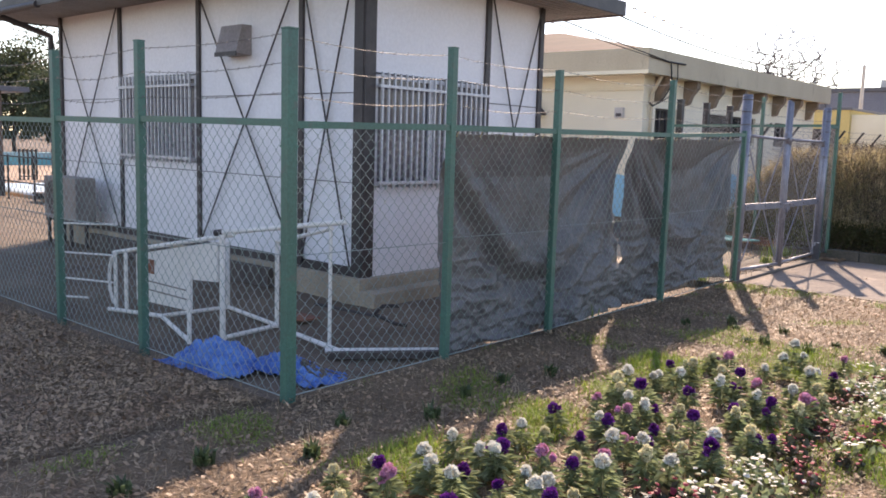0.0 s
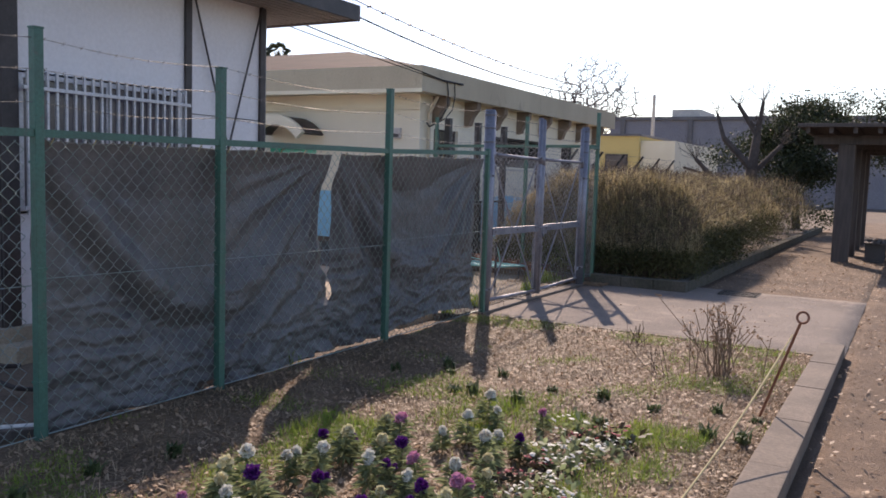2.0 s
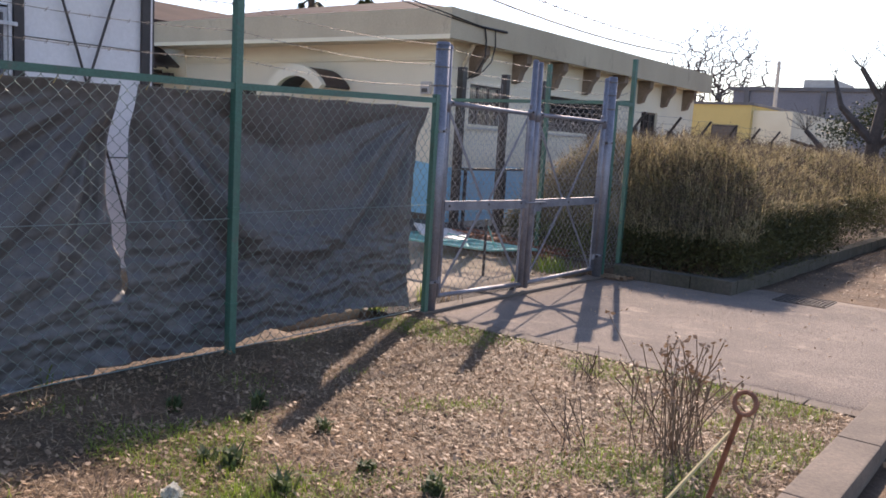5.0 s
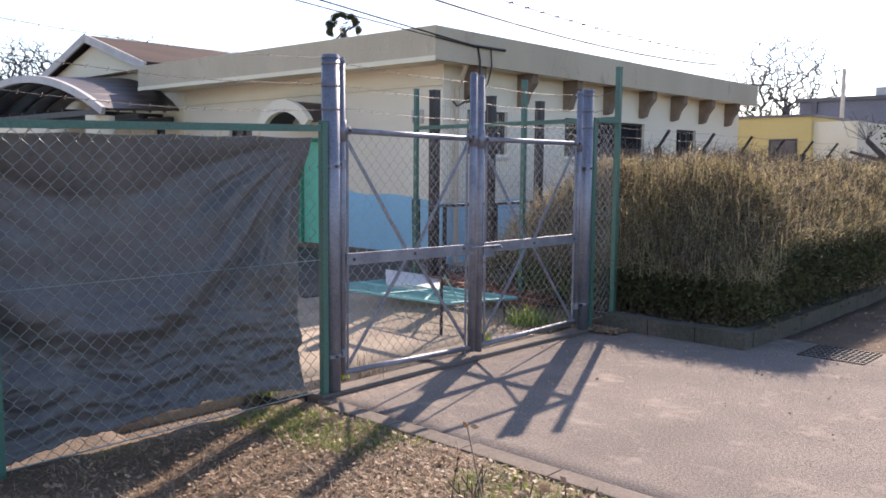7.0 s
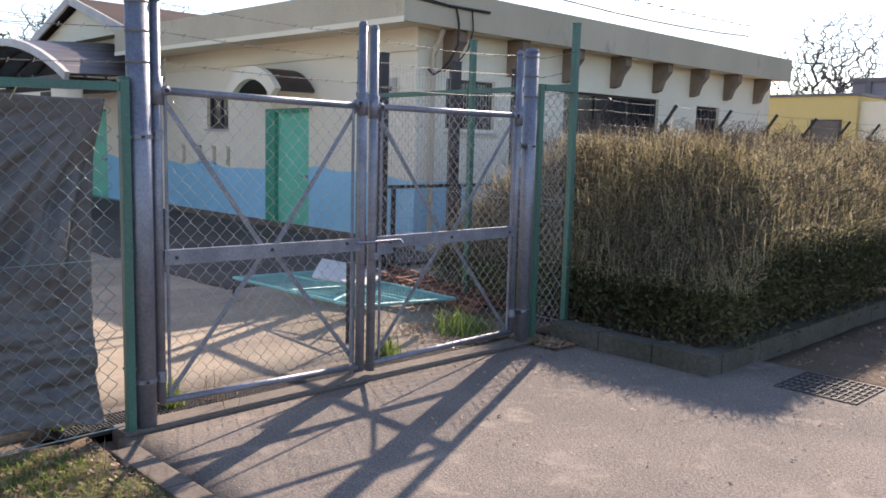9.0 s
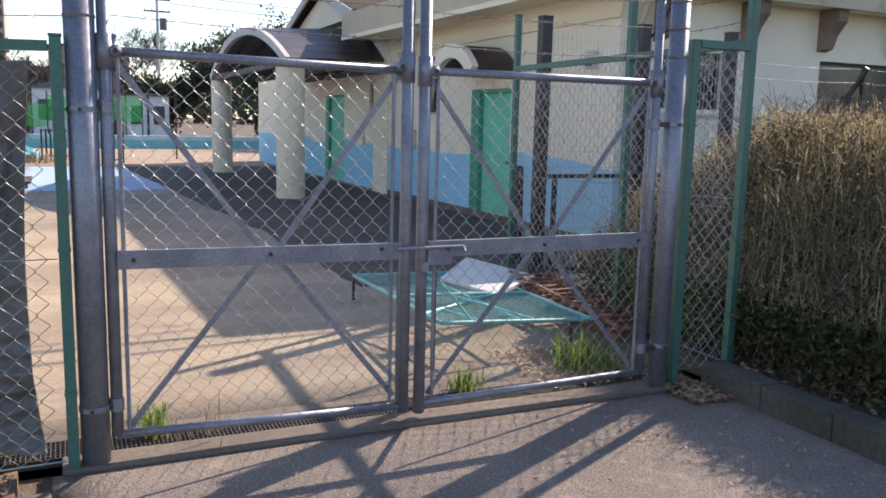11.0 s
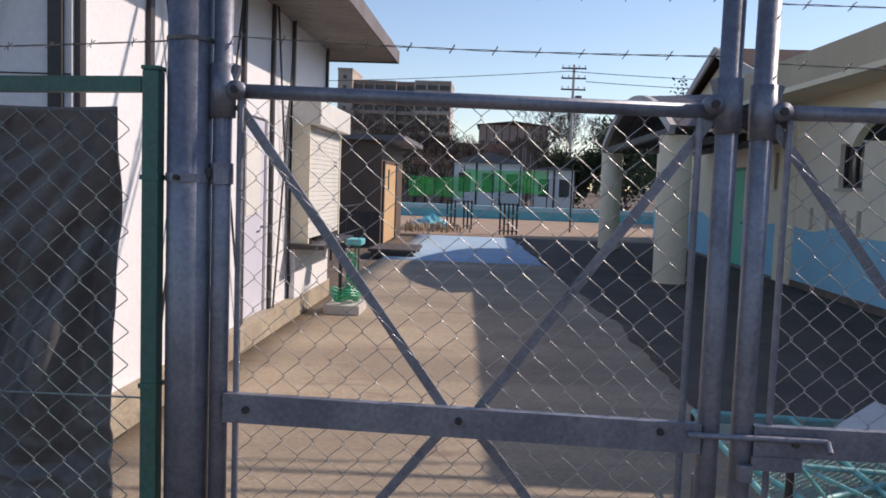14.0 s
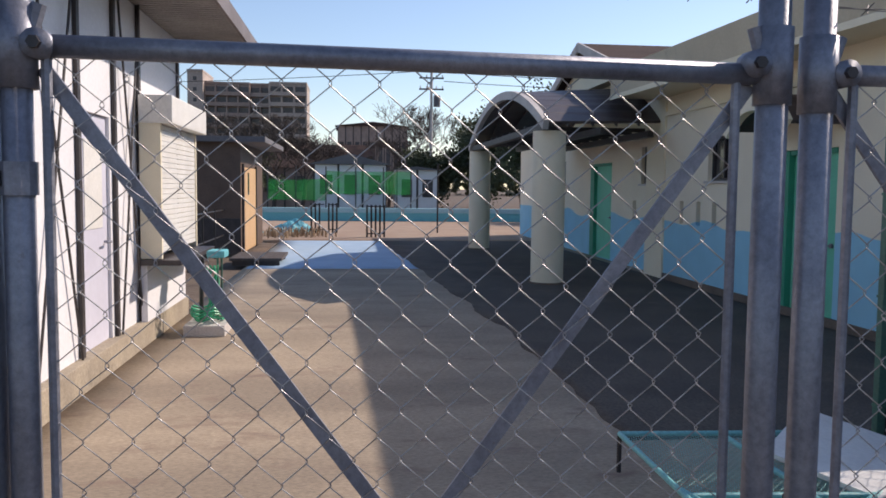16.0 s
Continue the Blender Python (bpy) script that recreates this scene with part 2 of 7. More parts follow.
def two_tone(name, low, high, level, wave):
    """Wall paint: blue below a hand-painted wavy line, cream above."""
    m = mat(name, high, tuple(c * 0.94 for c in high), rough=0.85, big=0.7, fine=80, mix=0.15, bump=0.25, dirt=tuple(c * 0.75 for c in high), dirt_at=0.68)
    n, l = m.node_tree.nodes, m.node_tree.links
    bs = n["Principled BSDF"]
    src = bs.inputs["Base Color"].links[0].from_socket
    co = n.new("ShaderNodeTexCoord")
    sep = n.new("ShaderNodeSeparateXYZ")
    l.new(co.outputs["Object"], sep.inputs[0])
    flat = n.new("ShaderNodeCombineXYZ")
    l.new(sep.outputs[0], flat.inputs[0]), l.new(sep.outputs[1], flat.inputs[1])
    ns = n.new("ShaderNodeTexNoise")
    ns.inputs["Scale"].default_value, ns.inputs["Detail"].default_value = 0.55, 1.5
    l.new(flat.outputs[0], ns.inputs["Vector"])
    add = n.new("ShaderNodeMath")
    add.operation = "MULTIPLY_ADD"
    l.new(ns.outputs[0], add.inputs[0])
    add.inputs[1].default_value = wave
    add.inputs[2].default_value = level - wave * 0.5
    less = n.new("ShaderNodeMath")
    less.operation = "LESS_THAN"
    l.new(sep.outputs[2], less.inputs[0]), l.new(add.outputs[0], less.inputs[1])
    x = n.new("ShaderNodeMix")
    x.data_type = "RGBA"
    l.new(less.outputs[0], x.inputs[0]), l.new(src, x.inputs[6])
    y = n.new("ShaderNodeMix")
    y.data_type = "RGBA"
    n2 = n.new("ShaderNodeTexNoise")
    n2.inputs["Scale"].default_value, n2.inputs["Detail"].default_value = 2.0, 5
    l.new(co.outputs["Object"], n2.inputs["Vector"]), l.new(n2.outputs[0], y.inputs[0])
    y.inputs[6].default_value, y.inputs[7].default_value = (*low, 1), (*[c * 0.8 for c in low], 1)
    l.new(y.outputs[2], x.inputs[7]), l.new(x.outputs[2], bs.inputs["Base Color"])
    return m


MURAL = two_tone("cream_and_blue_mural_wall", (0.32, 0.67, 0.86), (0.88, 0.80, 0.63), 0.98, 0.55)


# ---------------------------------------------------------------- mesh helpers
def link(name, bm, material, parent=None, label="", smooth=False):
    me = bpy.data.meshes.new(name)
    bm.to_mesh(me)
    bm.free()
    if smooth:
        me.polygons.foreach_set("use_smooth", [True] * len(me.polygons))
    me.materials.append(material)
    ob = new(name, me)
    if parent:
        ob.parent = parent
    if label:
        ob["label"] = label
    return ob


def part(name, bm, material, parent, label="", smooth=False):
    return link(name, bm, material, parent, label, smooth)


def raw(name, verts, faces, material, parent=None, label="", smooth=False):
    me = bpy.data.meshes.new(name)
    me.from_pydata(verts, [], faces)
    if smooth:
        me.polygons.foreach_set("use_smooth", [True] * len(me.polygons))
    me.materials.append(material)
    ob = new(name, me)
    if parent:
        ob.parent = parent
    if label:
        ob["label"] = label
    return ob


def thing(name, label, category, group="", at=(0, 0, 0), kind=""):
    ob = new(name)
    ob.empty_display_size = 0.2
    ob.location = at
    return tagged(ob, label, category, group, kind)


def box(bm, x0, x1, y0, y1, z0, z1, bevel=0.0, m=None):
    vs = [bm.verts.new(p) for p in ((x0, y0, z0), (x1, y0, z0), (x1, y1, z0), (x0, y1, z0), (x0, y0, z1), (x1, y0, z1), (x1, y1, z1), (x0, y1, z1))]
    fs = [bm.faces.new([vs[i] for i in f]) for f in ((3, 2, 1, 0), (4, 5, 6, 7), (0, 1, 5, 4), (1, 2, 6, 5), (2, 3, 7, 6), (3, 0, 4, 7))]
    if m:
        bmesh.ops.transform(bm, matrix=m, verts=vs)
    if bevel:
        es = list({e for f in fs for e in f.edges})
        bmesh.ops.bevel(bm, geom=es, offset=bevel, segments=2, affect="EDGES", profile=0.7)
    return bm


def B(x0, x1, y0, y1, z0, z1, bevel=0.0, m=None):
    return box(bmesh.new(), x0, x1, y0, y1, z0, z1, bevel, m)


def tube(bm, a, b, r, n=10, r2=None, cap=True):
    a, b = Vector(a), Vector(b)
    d = (b - a)
    if d.length < 1e-6:
        return bm
    q = d.to_track_quat("Z", "Y").to_matrix()
    r2 = r if r2 is None else r2
    ra = [bm.verts.new(a + q @ Vector((math.cos(i * math.tau / n) * r, math.sin(i * math.tau / n) * r, 0))) for i in range(n)]
    rb = [bm.verts.new(b + q @ Vector((math.cos(i * math.tau / n) * r2, math.sin(i * math.tau / n) * r2, 0))) for i in range(n)]
    for i in range(n):
        j = (i + 1) % n
        bm.faces.new((ra[i], ra[j], rb[j], rb[i]))
    if cap:
        bm.faces.new(ra[::-1]), bm.faces.new(rb)
    return bm


def T(a, b, r, n=10, r2=None):
    return tube(bmesh.new(), a, b, r, n, r2)


def path_tube(bm, pts, r, n=6):
    for a, b in zip(pts, pts[1:]):
        tube(bm, a, b, r, n, cap=True)
    return bm


def bar(bm, a, b, w, h, side=(0, 0, 1)):
    """A flat bar from a to b, w across, h deep along side."""
    a, b, s = Vector(a), Vector(b), Vector(side).normalized()
    d = (b - a).normalized()
    c = d.cross(s).normalized() * (w / 2)
    s = s * (h / 2)
    vs = [bm.verts.new(p + i * c + j * s) for p in (a, b) for i, j in ((-1, -1), (1, -1), (1, 1), (-1, 1))]
    for f in ((3, 2, 1, 0), (4, 5, 6, 7), (0, 1, 5, 4), (1, 2, 6, 5), (2, 3, 7, 6), (3, 0, 4, 7)):
        bm.faces.new([vs[i] for i in f])
    return bm


def wires(name, runs, r, material, parent, label="", smooth=False):
    """Many bent wires, each a list of points, as square rods in one mesh."""
    verts, faces = [], []
    for pts in runs:
        p = np.array(pts, float)
        d = np.gradient(p, axis=0)
        d /= np.linalg.norm(d, axis=1)[:, None] + 1e-9
        ref = np.array((0.31, 0.87, 0.11))
        u = np.cross(d, ref)
        u /= np.linalg.norm(u, axis=1)[:, None]
        v = np.cross(d, u)
        base = len(verts)
        ring = np.stack([p + u * r, p + v * r, p - u * r, p - v * r], 1).reshape(-1, 3)
        verts.extend(map(tuple, ring))
        for i in range(len(p) - 1):
            for k in range(4):
                a, b = base + i * 4 + k, base + i * 4 + (k + 1) % 4
                faces.append((a, b, b + 4, a + 4))
    return raw(name, verts, faces, material, parent, label, smooth)


def chain_link(origin, along, width, z0, z1, pitch=0.091, rise=0.096, r=0.00135, material=None, parent=None, sag=0.0, tilt=None):
    """A woven diamond mesh: upright zigzag wires, each hooked into its neighbour."""
    o, a = Vector(origin), Vector(along).normalized()
    n_dir = a.cross(Vector((0, 0, 1)))
    runs, half = [], pitch / 2
    count = int(width / half)
    rng = random.Random(int(width * 1000) + int(origin[0] * 77))
    steps = round((z1 - z0) / (rise / 2))
    rise = 2 * (z1 - z0) / steps
    for i in range(count):
        pts = []
        for j in range(steps + 1):
            z = min(z1, z0 + j * rise / 2)
            s = i * half + (half + 0.0025 if (j + i) % 2 else -0.0025)
            w = (0.003 if (j + i) % 2 else -0.003)
            bow = sag * math.sin(math.pi * min(1, s / width)) * math.sin(math.pi * (z - z0) / (z1 - z0))
            js = rng.uniform(-0.002, 0.002)
            for dz in (-0.0030, 0.0030):
                p = o + a * (s + js) + n_dir * (w * (1 if dz > 0 else -1) + bow)
                pts.append((p.x, p.y, z + dz))
        runs.append(pts)
    return wires("chain_link_mesh", runs, r, material, parent, smooth=True)


def wall_with_holes(name, axis, at, thick, u0, u1, z0, z1, holes, material, label=""):
    """An upright wall in the plane axis = at (its outer face), going thick to the + side (or - if negative), with rectangular openings."""
    us = sorted({u0, u1, *[h[0] for h in holes], *[h[1] for h in holes]})
    zs = sorted({z0, z1, *[h[2] for h in holes], *[h[3] for h in holes]})
    bm = bmesh.new()
    vd = {}

    def v(u, z, d):
        key = (round(u, 4), round(z, 4), d)
        if key not in vd:
            q = at + (thick if d else 0)
            vd[key] = bm.verts.new((q, u, z) if axis == "x" else (u, q, z))
        return vd[key]

    solid = {}
    for i in range(len(us) - 1):
        for j in range(len(zs) - 1):
            cu, cz = (us[i] + us[i + 1]) / 2, (zs[j] + zs[j + 1]) / 2
            solid[i, j] = not any(h[0] < cu < h[1] and h[2] < cz < h[3] for h in holes)
    for (i, j), s in solid.items():
        if not s:
            continue
        a, b, c, d = us[i], us[i + 1], zs[j], zs[j + 1]
        for dd in (0, 1):
            bm.faces.new([v(a, c, dd), v(b, c, dd), v(b, d, dd), v(a, d, dd)])
        for (di, dj), e in (((-1, 0), ((a, c), (a, d))), ((1, 0), ((b, c), (b, d))), ((0, -1), ((a, c), (b, c))), ((0, 1), ((a, d), (b, d)))):
            if not solid.get((i + di, j + dj), False):
                (p, q), (r, s2) = e
                bm.faces.new([v(p, q, 0), v(r, s2, 0), v(r, s2, 1), v(p, q, 1)])
    bmesh.ops.recalc_face_normals(bm, faces=bm.faces)
    ob = link(name, bm, material)
    return tagged(ob, label, "wall", kind="structure")


def sheet(name, x0, x1, y0, y1, z, step, amp, scale, material, label, category, thick=0.08, ragged=0.0, drift=0.0):
    """A level piece of ground with slight unevenness."""
    nx, ny = max(1, int((x1 - x0) / step)), max(1, int((y1 - y0) / step))
    verts, faces = [], []
    for j in range(ny + 1):
        for i in range(nx + 1):
            x, y = x0 + (x1 - x0) * i / nx, y0 + (y1 - y0) * j / ny
            if ragged and j == 0:
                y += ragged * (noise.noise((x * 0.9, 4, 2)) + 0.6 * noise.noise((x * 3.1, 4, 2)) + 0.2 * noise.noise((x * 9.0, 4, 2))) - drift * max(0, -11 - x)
            verts.append((x, y, z + amp * noise.noise((x * scale, y * scale, z)) + amp * 0.4 * noise.noise((x * scale * 4, y * scale * 4, 3))))
    for j in range(ny):
        for i in range(nx):
            a = j * (nx + 1) + i
            faces.append((a, a + 1, a + nx + 2, a + nx + 1))
    ring = [*range(nx + 1), *[k * (nx + 1) + nx for k in range(1, ny + 1)], *[ny * (nx + 1) + nx - k for k in range(1, nx + 1)], *[(ny - k) * (nx + 1) for k in range(1, ny)]]
    base = len(verts)
    for k in ring:
        verts.append((verts[k][0], verts[k][1], z - thick))
    for k in range(len(ring)):
        k2 = (k + 1) % len(ring)
        faces.append((ring[k2], ring[k], base + k, base + k2))
    ob = raw(name, verts, faces, material, smooth=True)
    return tagged(ob, label, category, kind="structure")


rnd = random.Random(7)
UP = Vector((0, 0, 1))
# ---------------------------------------------------------------- ground
G = -0.10      # paved level
LAWN_Z = -0.075
bm = bmesh.new()
box(bm, -900, 900, -900, 900, -0.6, -0.17)
tagged(link("ground", bm, SOIL), "bare brown earth reaching to the horizon", "ground", kind="structure")
sheet("lawn", -3.86, -0.205, -6, 10.02, LAWN_Z, 0.08, 0.022, 1.1, LAWN, "dry winter lawn with brown grass and green patches", "lawn")
sheet("lawn_outer", -30, -3.86, -9, 3.0, -0.10, 0.2, 0.03, 0.8, LAWN, "dry brown grass beyond the fence corner", "lawn")
sheet("ground_inner", -14.5, -3.86, 3.0, 8.9, -0.13, 0.12, 0.025, 1.2, SOIL, "trodden dark soil round the hut", "soil")
sheet("path", 0.01, 7, -8, 45, -0.11, 0.15, 0.015, 1.2, GRAVEL, "gravel path strewn with fallen leaves", "path")
sheet("path_verge", -2.32, 0.01, 14.62, 45, -0.115, 0.15, 0.02, 1.0, GRAVEL, "bare verge beside the hedge kerb", "path")
sheet("pavement", -3.80, 0.01, 10.16, 14.62, G, 0.25, 0.004, 0.7, ASPHALT, "worn greyish asphalt apron before the gate", "pavement")
sheet("yard", -27.4, -4.3, 8.9, 40, G, 0.5, 0.003, 0.3, YARD, "stained beige concrete yard behind the gate", "yard")
sheet("pool_deck", -42.0, -27.4, -6, 40, G, 1.0, 0.0, 0.3, DECK, "sunlit terracotta pool deck", "deck")
sheet("painted_floor", -27.3, -18.75, 8.95, 12.75, G + 0.006, 0.5, 0.0, 0.3, PALE_BLUE, "pale blue painted patch of the yard floor", "floor", thick=0.02)

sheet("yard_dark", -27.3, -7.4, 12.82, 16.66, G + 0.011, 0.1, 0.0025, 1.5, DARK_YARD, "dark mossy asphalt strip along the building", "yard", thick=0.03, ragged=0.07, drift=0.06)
# threshold slab and drain
tagged(link("gate_sill", B(-3.98, -3.80, 10.2, 13.75, G - 0.1, G + 0.02, 0.008), CONCRETE), "weathered concrete strip under the gate", "sill", kind="structure")
tagged(link("yard_edge", B(-4.30, -4.21, 9.9, 13.3, G - 0.1, G + 0.012, 0.004), CONCRETE), "narrow concrete edge of the drain", "edge", kind="structure")
drain = thing("drain_grating", "long galvanised steel drain grating inside the gate", "grating", at=(-4.1, 11.6, G))
dm = Matrix.Translation((4.1, -11.6, -G))
for x in (-4.20, -4.165, -4.13, -4.095, -4.06, -4.025, -3.99):
    part("bearing_bar", B(x - 0.003, x + 0.003, 9.95, 13.1, G - 0.03, G + 0.012, m=dm), GRATE, drain)
bm = bmesh.new()
y = 9.96
while y < 13.1:
    box(bm, -4.203, -3.987, y - 0.0025, y + 0.0025, G - 0.005, G + 0.014, m=dm)
    y += 0.021
part("cross_bar_grid", bm, GRATE, drain)["kind"] = "stuff"
part("channel_bed", B(-4.21, -3.98, 9.9, 13.15, G - 0.12, G - 0.07, m=dm), RUBBER, drain)

# kerbs: separate blocks
def kerb_run(name, blocks, label, material=None):
    root = thing(name, label, "kerb", kind="structure")
    for k, (x0, x1, y0, y1, z0, z1) in enumerate(blocks):
        j = rnd.uniform(-0.003, 0.003)
        part("kerb_block", B(x0, x1, y0, y1, z0, z1 + j, 0.012), material or CONCRETE, root)
    return root


kerb_run("kerb_path", [(-0.205, 0.01, y, y + 0.996, -0.3, 0.015) for y in np.arange(-3.68, 9.4, 1.0)], "weathered concrete kerb between lawn and path")
kerb_run("kerb_apron", [(x, x + 0.592, 10.02, 10.16, -0.3, -0.055) for x in np.arange(-3.55, -0.6, 0.6)] + [(-0.55, -0.21, 10.02, 10.16, -0.3, -0.055)], "low concrete kerb between lawn and asphalt")
kerb_run("kerb_hedge", [(x, x + 0.482, 13.84, 14.01, -0.3, 0.055) for x in np.arange(-3.79, -2.6, 0.49)] + [(-2.50, -2.32, y, y + 0.592, -0.3, 0.055) for y in np.arange(14.018, 34, 0.6)], "mossy concrete kerb round the hedge bed", MOSSY)
sheet("hedge_bed", -6.6, -2.5, 14.01, 34, -0.03, 0.25, 0.02, 1.0, SOIL, "dark leaf-covered soil under the hedge", "soil")

# storm grating by the hedge
grate = thing("storm_grating", "square steel storm drain grating in the asphalt", "grating", at=(-1.66, 14.28, G))
for k in range(13):
    part("bar", B(-0.27 + k * 0.045, -0.262 + k * 0.045, -0.27, 0.27, -0.02, 0.012), GRATE, grate)
for k in range(7):
    part("cross_bar", B(-0.27, 0.27, -0.27 + k * 0.09, -0.262 + k * 0.09, -0.02, 0.010), GRATE, grate)

# ---------------------------------------------------------------- hut
HX0, HX1, HY0, HY1, HZ = -12.9, -6.0, 5.75, 8.88, 3.3
FLOOR_H = 0.14
wall_with_holes("wall_hut_east", "x", HX1, -0.1, HY0, HY1, FLOOR_H, HZ, [(5.87, 7.66, 1.08, 2.27)], WHITE_PANEL, "white panel wall of the hut with a barred window")
wall_with_holes("wall_hut_south", "y", HY0, 0.1, HX0, HX1 - 0.1, FLOOR_H, HZ, [(-10.93, -9.06, 1.22, 2.34)], WHITE_PANEL, "white panel wall of the hut with crossed braces")
wall_with_holes("wall_hut_north", "y", HY1, -0.1, HX0, HX1 - 0.1, FLOOR_H, HZ, [(-9.98, -9.18, FLOOR_H, 2.12)], WHITE_PANEL, "white sunlit panel wall of the hut")
wall_with_holes("wall_hut_west", "x", HX0, 0.1, HY0 + 0.1, HY1 - 0.1, FLOOR_H, HZ, [], WHITE_PANEL, "white panel wall of the hut")
tagged(link("hut_plinth", B(HX0 - 0.1, HX1 + 0.08, HY0 - 0.10, HY1 + 0.09, -0.3, FLOOR_H, 0.015), PLINTH), "stained concrete plinth under the hut", "plinth", kind="structure")
tagged(link("hut_step", B(HX1 + 0.08, HX1 + 0.30, HY0 - 0.1, 7.4, -0.3, 0.02, 0.015), PLINTH), "low concrete ledge at the foot of the hut", "plinth", kind="structure")

trims = thing("hut_trim", "dark brown steel posts, braces and bands of the hut", "trim", kind="structure")
for x in (-12.84, -10.99, -9.01, -6.99, -6.06):
    w = 0.07 if x == -6.06 else 0.035
    part("wall_post", B(x - w, x + w, HY0 - 0.035, HY0 - 0.002, FLOOR_H, HZ - 0.002, 0.004), DARK_TRIM, trims)
for y, w in ((5.80, 0.075), (7.71, 0.04), (8.80, 0.04)):
    part("wall_post", B(HX1 + 0.002, HX1 + 0.035, y - w, y + w, FLOOR_H, HZ - 0.002, 0.004), DARK_TRIM, trims)
for x in (-12.84, -10.95, -10.08, -9.08, -8.0, -7.0, -6.06):
    part("wall_post", B(x - 0.035, x + 0.035, HY1 + 0.002, HY1 + 0.035, FLOOR_H, HZ - 0.002, 0.004), DARK_TRIM, trims)
for x0, x1 in ((-12.8, -11.03), (-8.97, -7.03), (-6.95, -6.13)):
    for a, b in (((x0, FLOOR_H + 0.05), (x1, HZ)), ((x1, FLOOR_H + 0.05), (x0, HZ))):
        part("brace", T((a[0], HY0 - 0.045, a[1]), (b[0], HY0 - 0.045, b[1]), 0.011, 6), DARK_TRIM, trims)
for a, b in (((7.75, FLOOR_H), (8.76, HZ)), ((8.76, FLOOR_H), (7.75, HZ))):
    part("brace", T((HX1 + 0.045, a[0], a[1]), (HX1 + 0.045, b[0], b[1]), 0.011, 6), DARK_TRIM, trims)
for x0, x1 in ((-9.0, -8.06), (-10.9, -10.14), (-7.94, -7.06)):
    for a, b in (((x0, FLOOR_H), (x1, HZ)), ((x1, FLOOR_H), (x0, HZ))):
        part("brace", T((a[0], HY1 + 0.045, a[1]), (b[0], HY1 + 0.045, b[1]), 0.011, 6), DARK_TRIM, trims)
part("base_rail", B(HX0, HX1, HY0 - 0.03, HY0 - 0.001, FLOOR_H, FLOOR_H + 0.10, 0.004), DARK_TRIM, trims)
for z in (1.12, 2.05):
    part("panel_joint", B(HX0, HX1, HY0 - 0.006, HY0 - 0.001, z, z + 0.008), DARK_TRIM, trims)
    part("panel_joint", B(HX1 + 0.001, HX1 + 0.006, 7.75, HY1, z, z + 0.008), DARK_TRIM, trims)

# hut roof with ribbed soffit
roof = thing("hut_roof", "low ribbed metal roof of the hut with deep eaves", "roof", kind="structure")
RX0, RX1, RY0, RY1 = -13.9, -5.36, 4.95, 9.72
bm = bmesh.new()
xs = np.arange(RX0, RX1 - 0.02, 0.1)
for x in xs:
    box(bm, x, min(x + 0.055, RX1), RY0 + 0.01, RY1 - 0.01, HZ + 0.002, HZ + 0.03)
part("soffit_ribs", bm, SOFFIT, roof)
part("roof_slab", B(RX0, RX1, RY0, RY1, HZ + 0.03, HZ + 0.07), SOFFIT, roof)
for (x0, x1, y0, y1) in ((RX0 - 0.03, RX1 + 0.03, RY1, RY1 + 0.03), (RX0 - 0.03, RX1 + 0.03, RY0 - 0.03, RY0), (RX1, RX1 + 0.03, RY0, RY1), (RX0 - 0.03, RX0, RY0, RY1)):
    part("fascia_board", B(x0, x1, y0, y1, HZ - 0.02, HZ + 0.16), mat("weathered_brown_fascia", (0.20, 0.165, 0.16), (0.15, 0.12, 0.115), rough=0.6) if x0 == RX0 - 0.03 and y0 == RY1 else DARK_TRIM, roof)
part("roof_sheet", B(RX0, RX1, RY0, RY1, HZ + 0.07, HZ + 0.15), GREY_ROOF, roof)


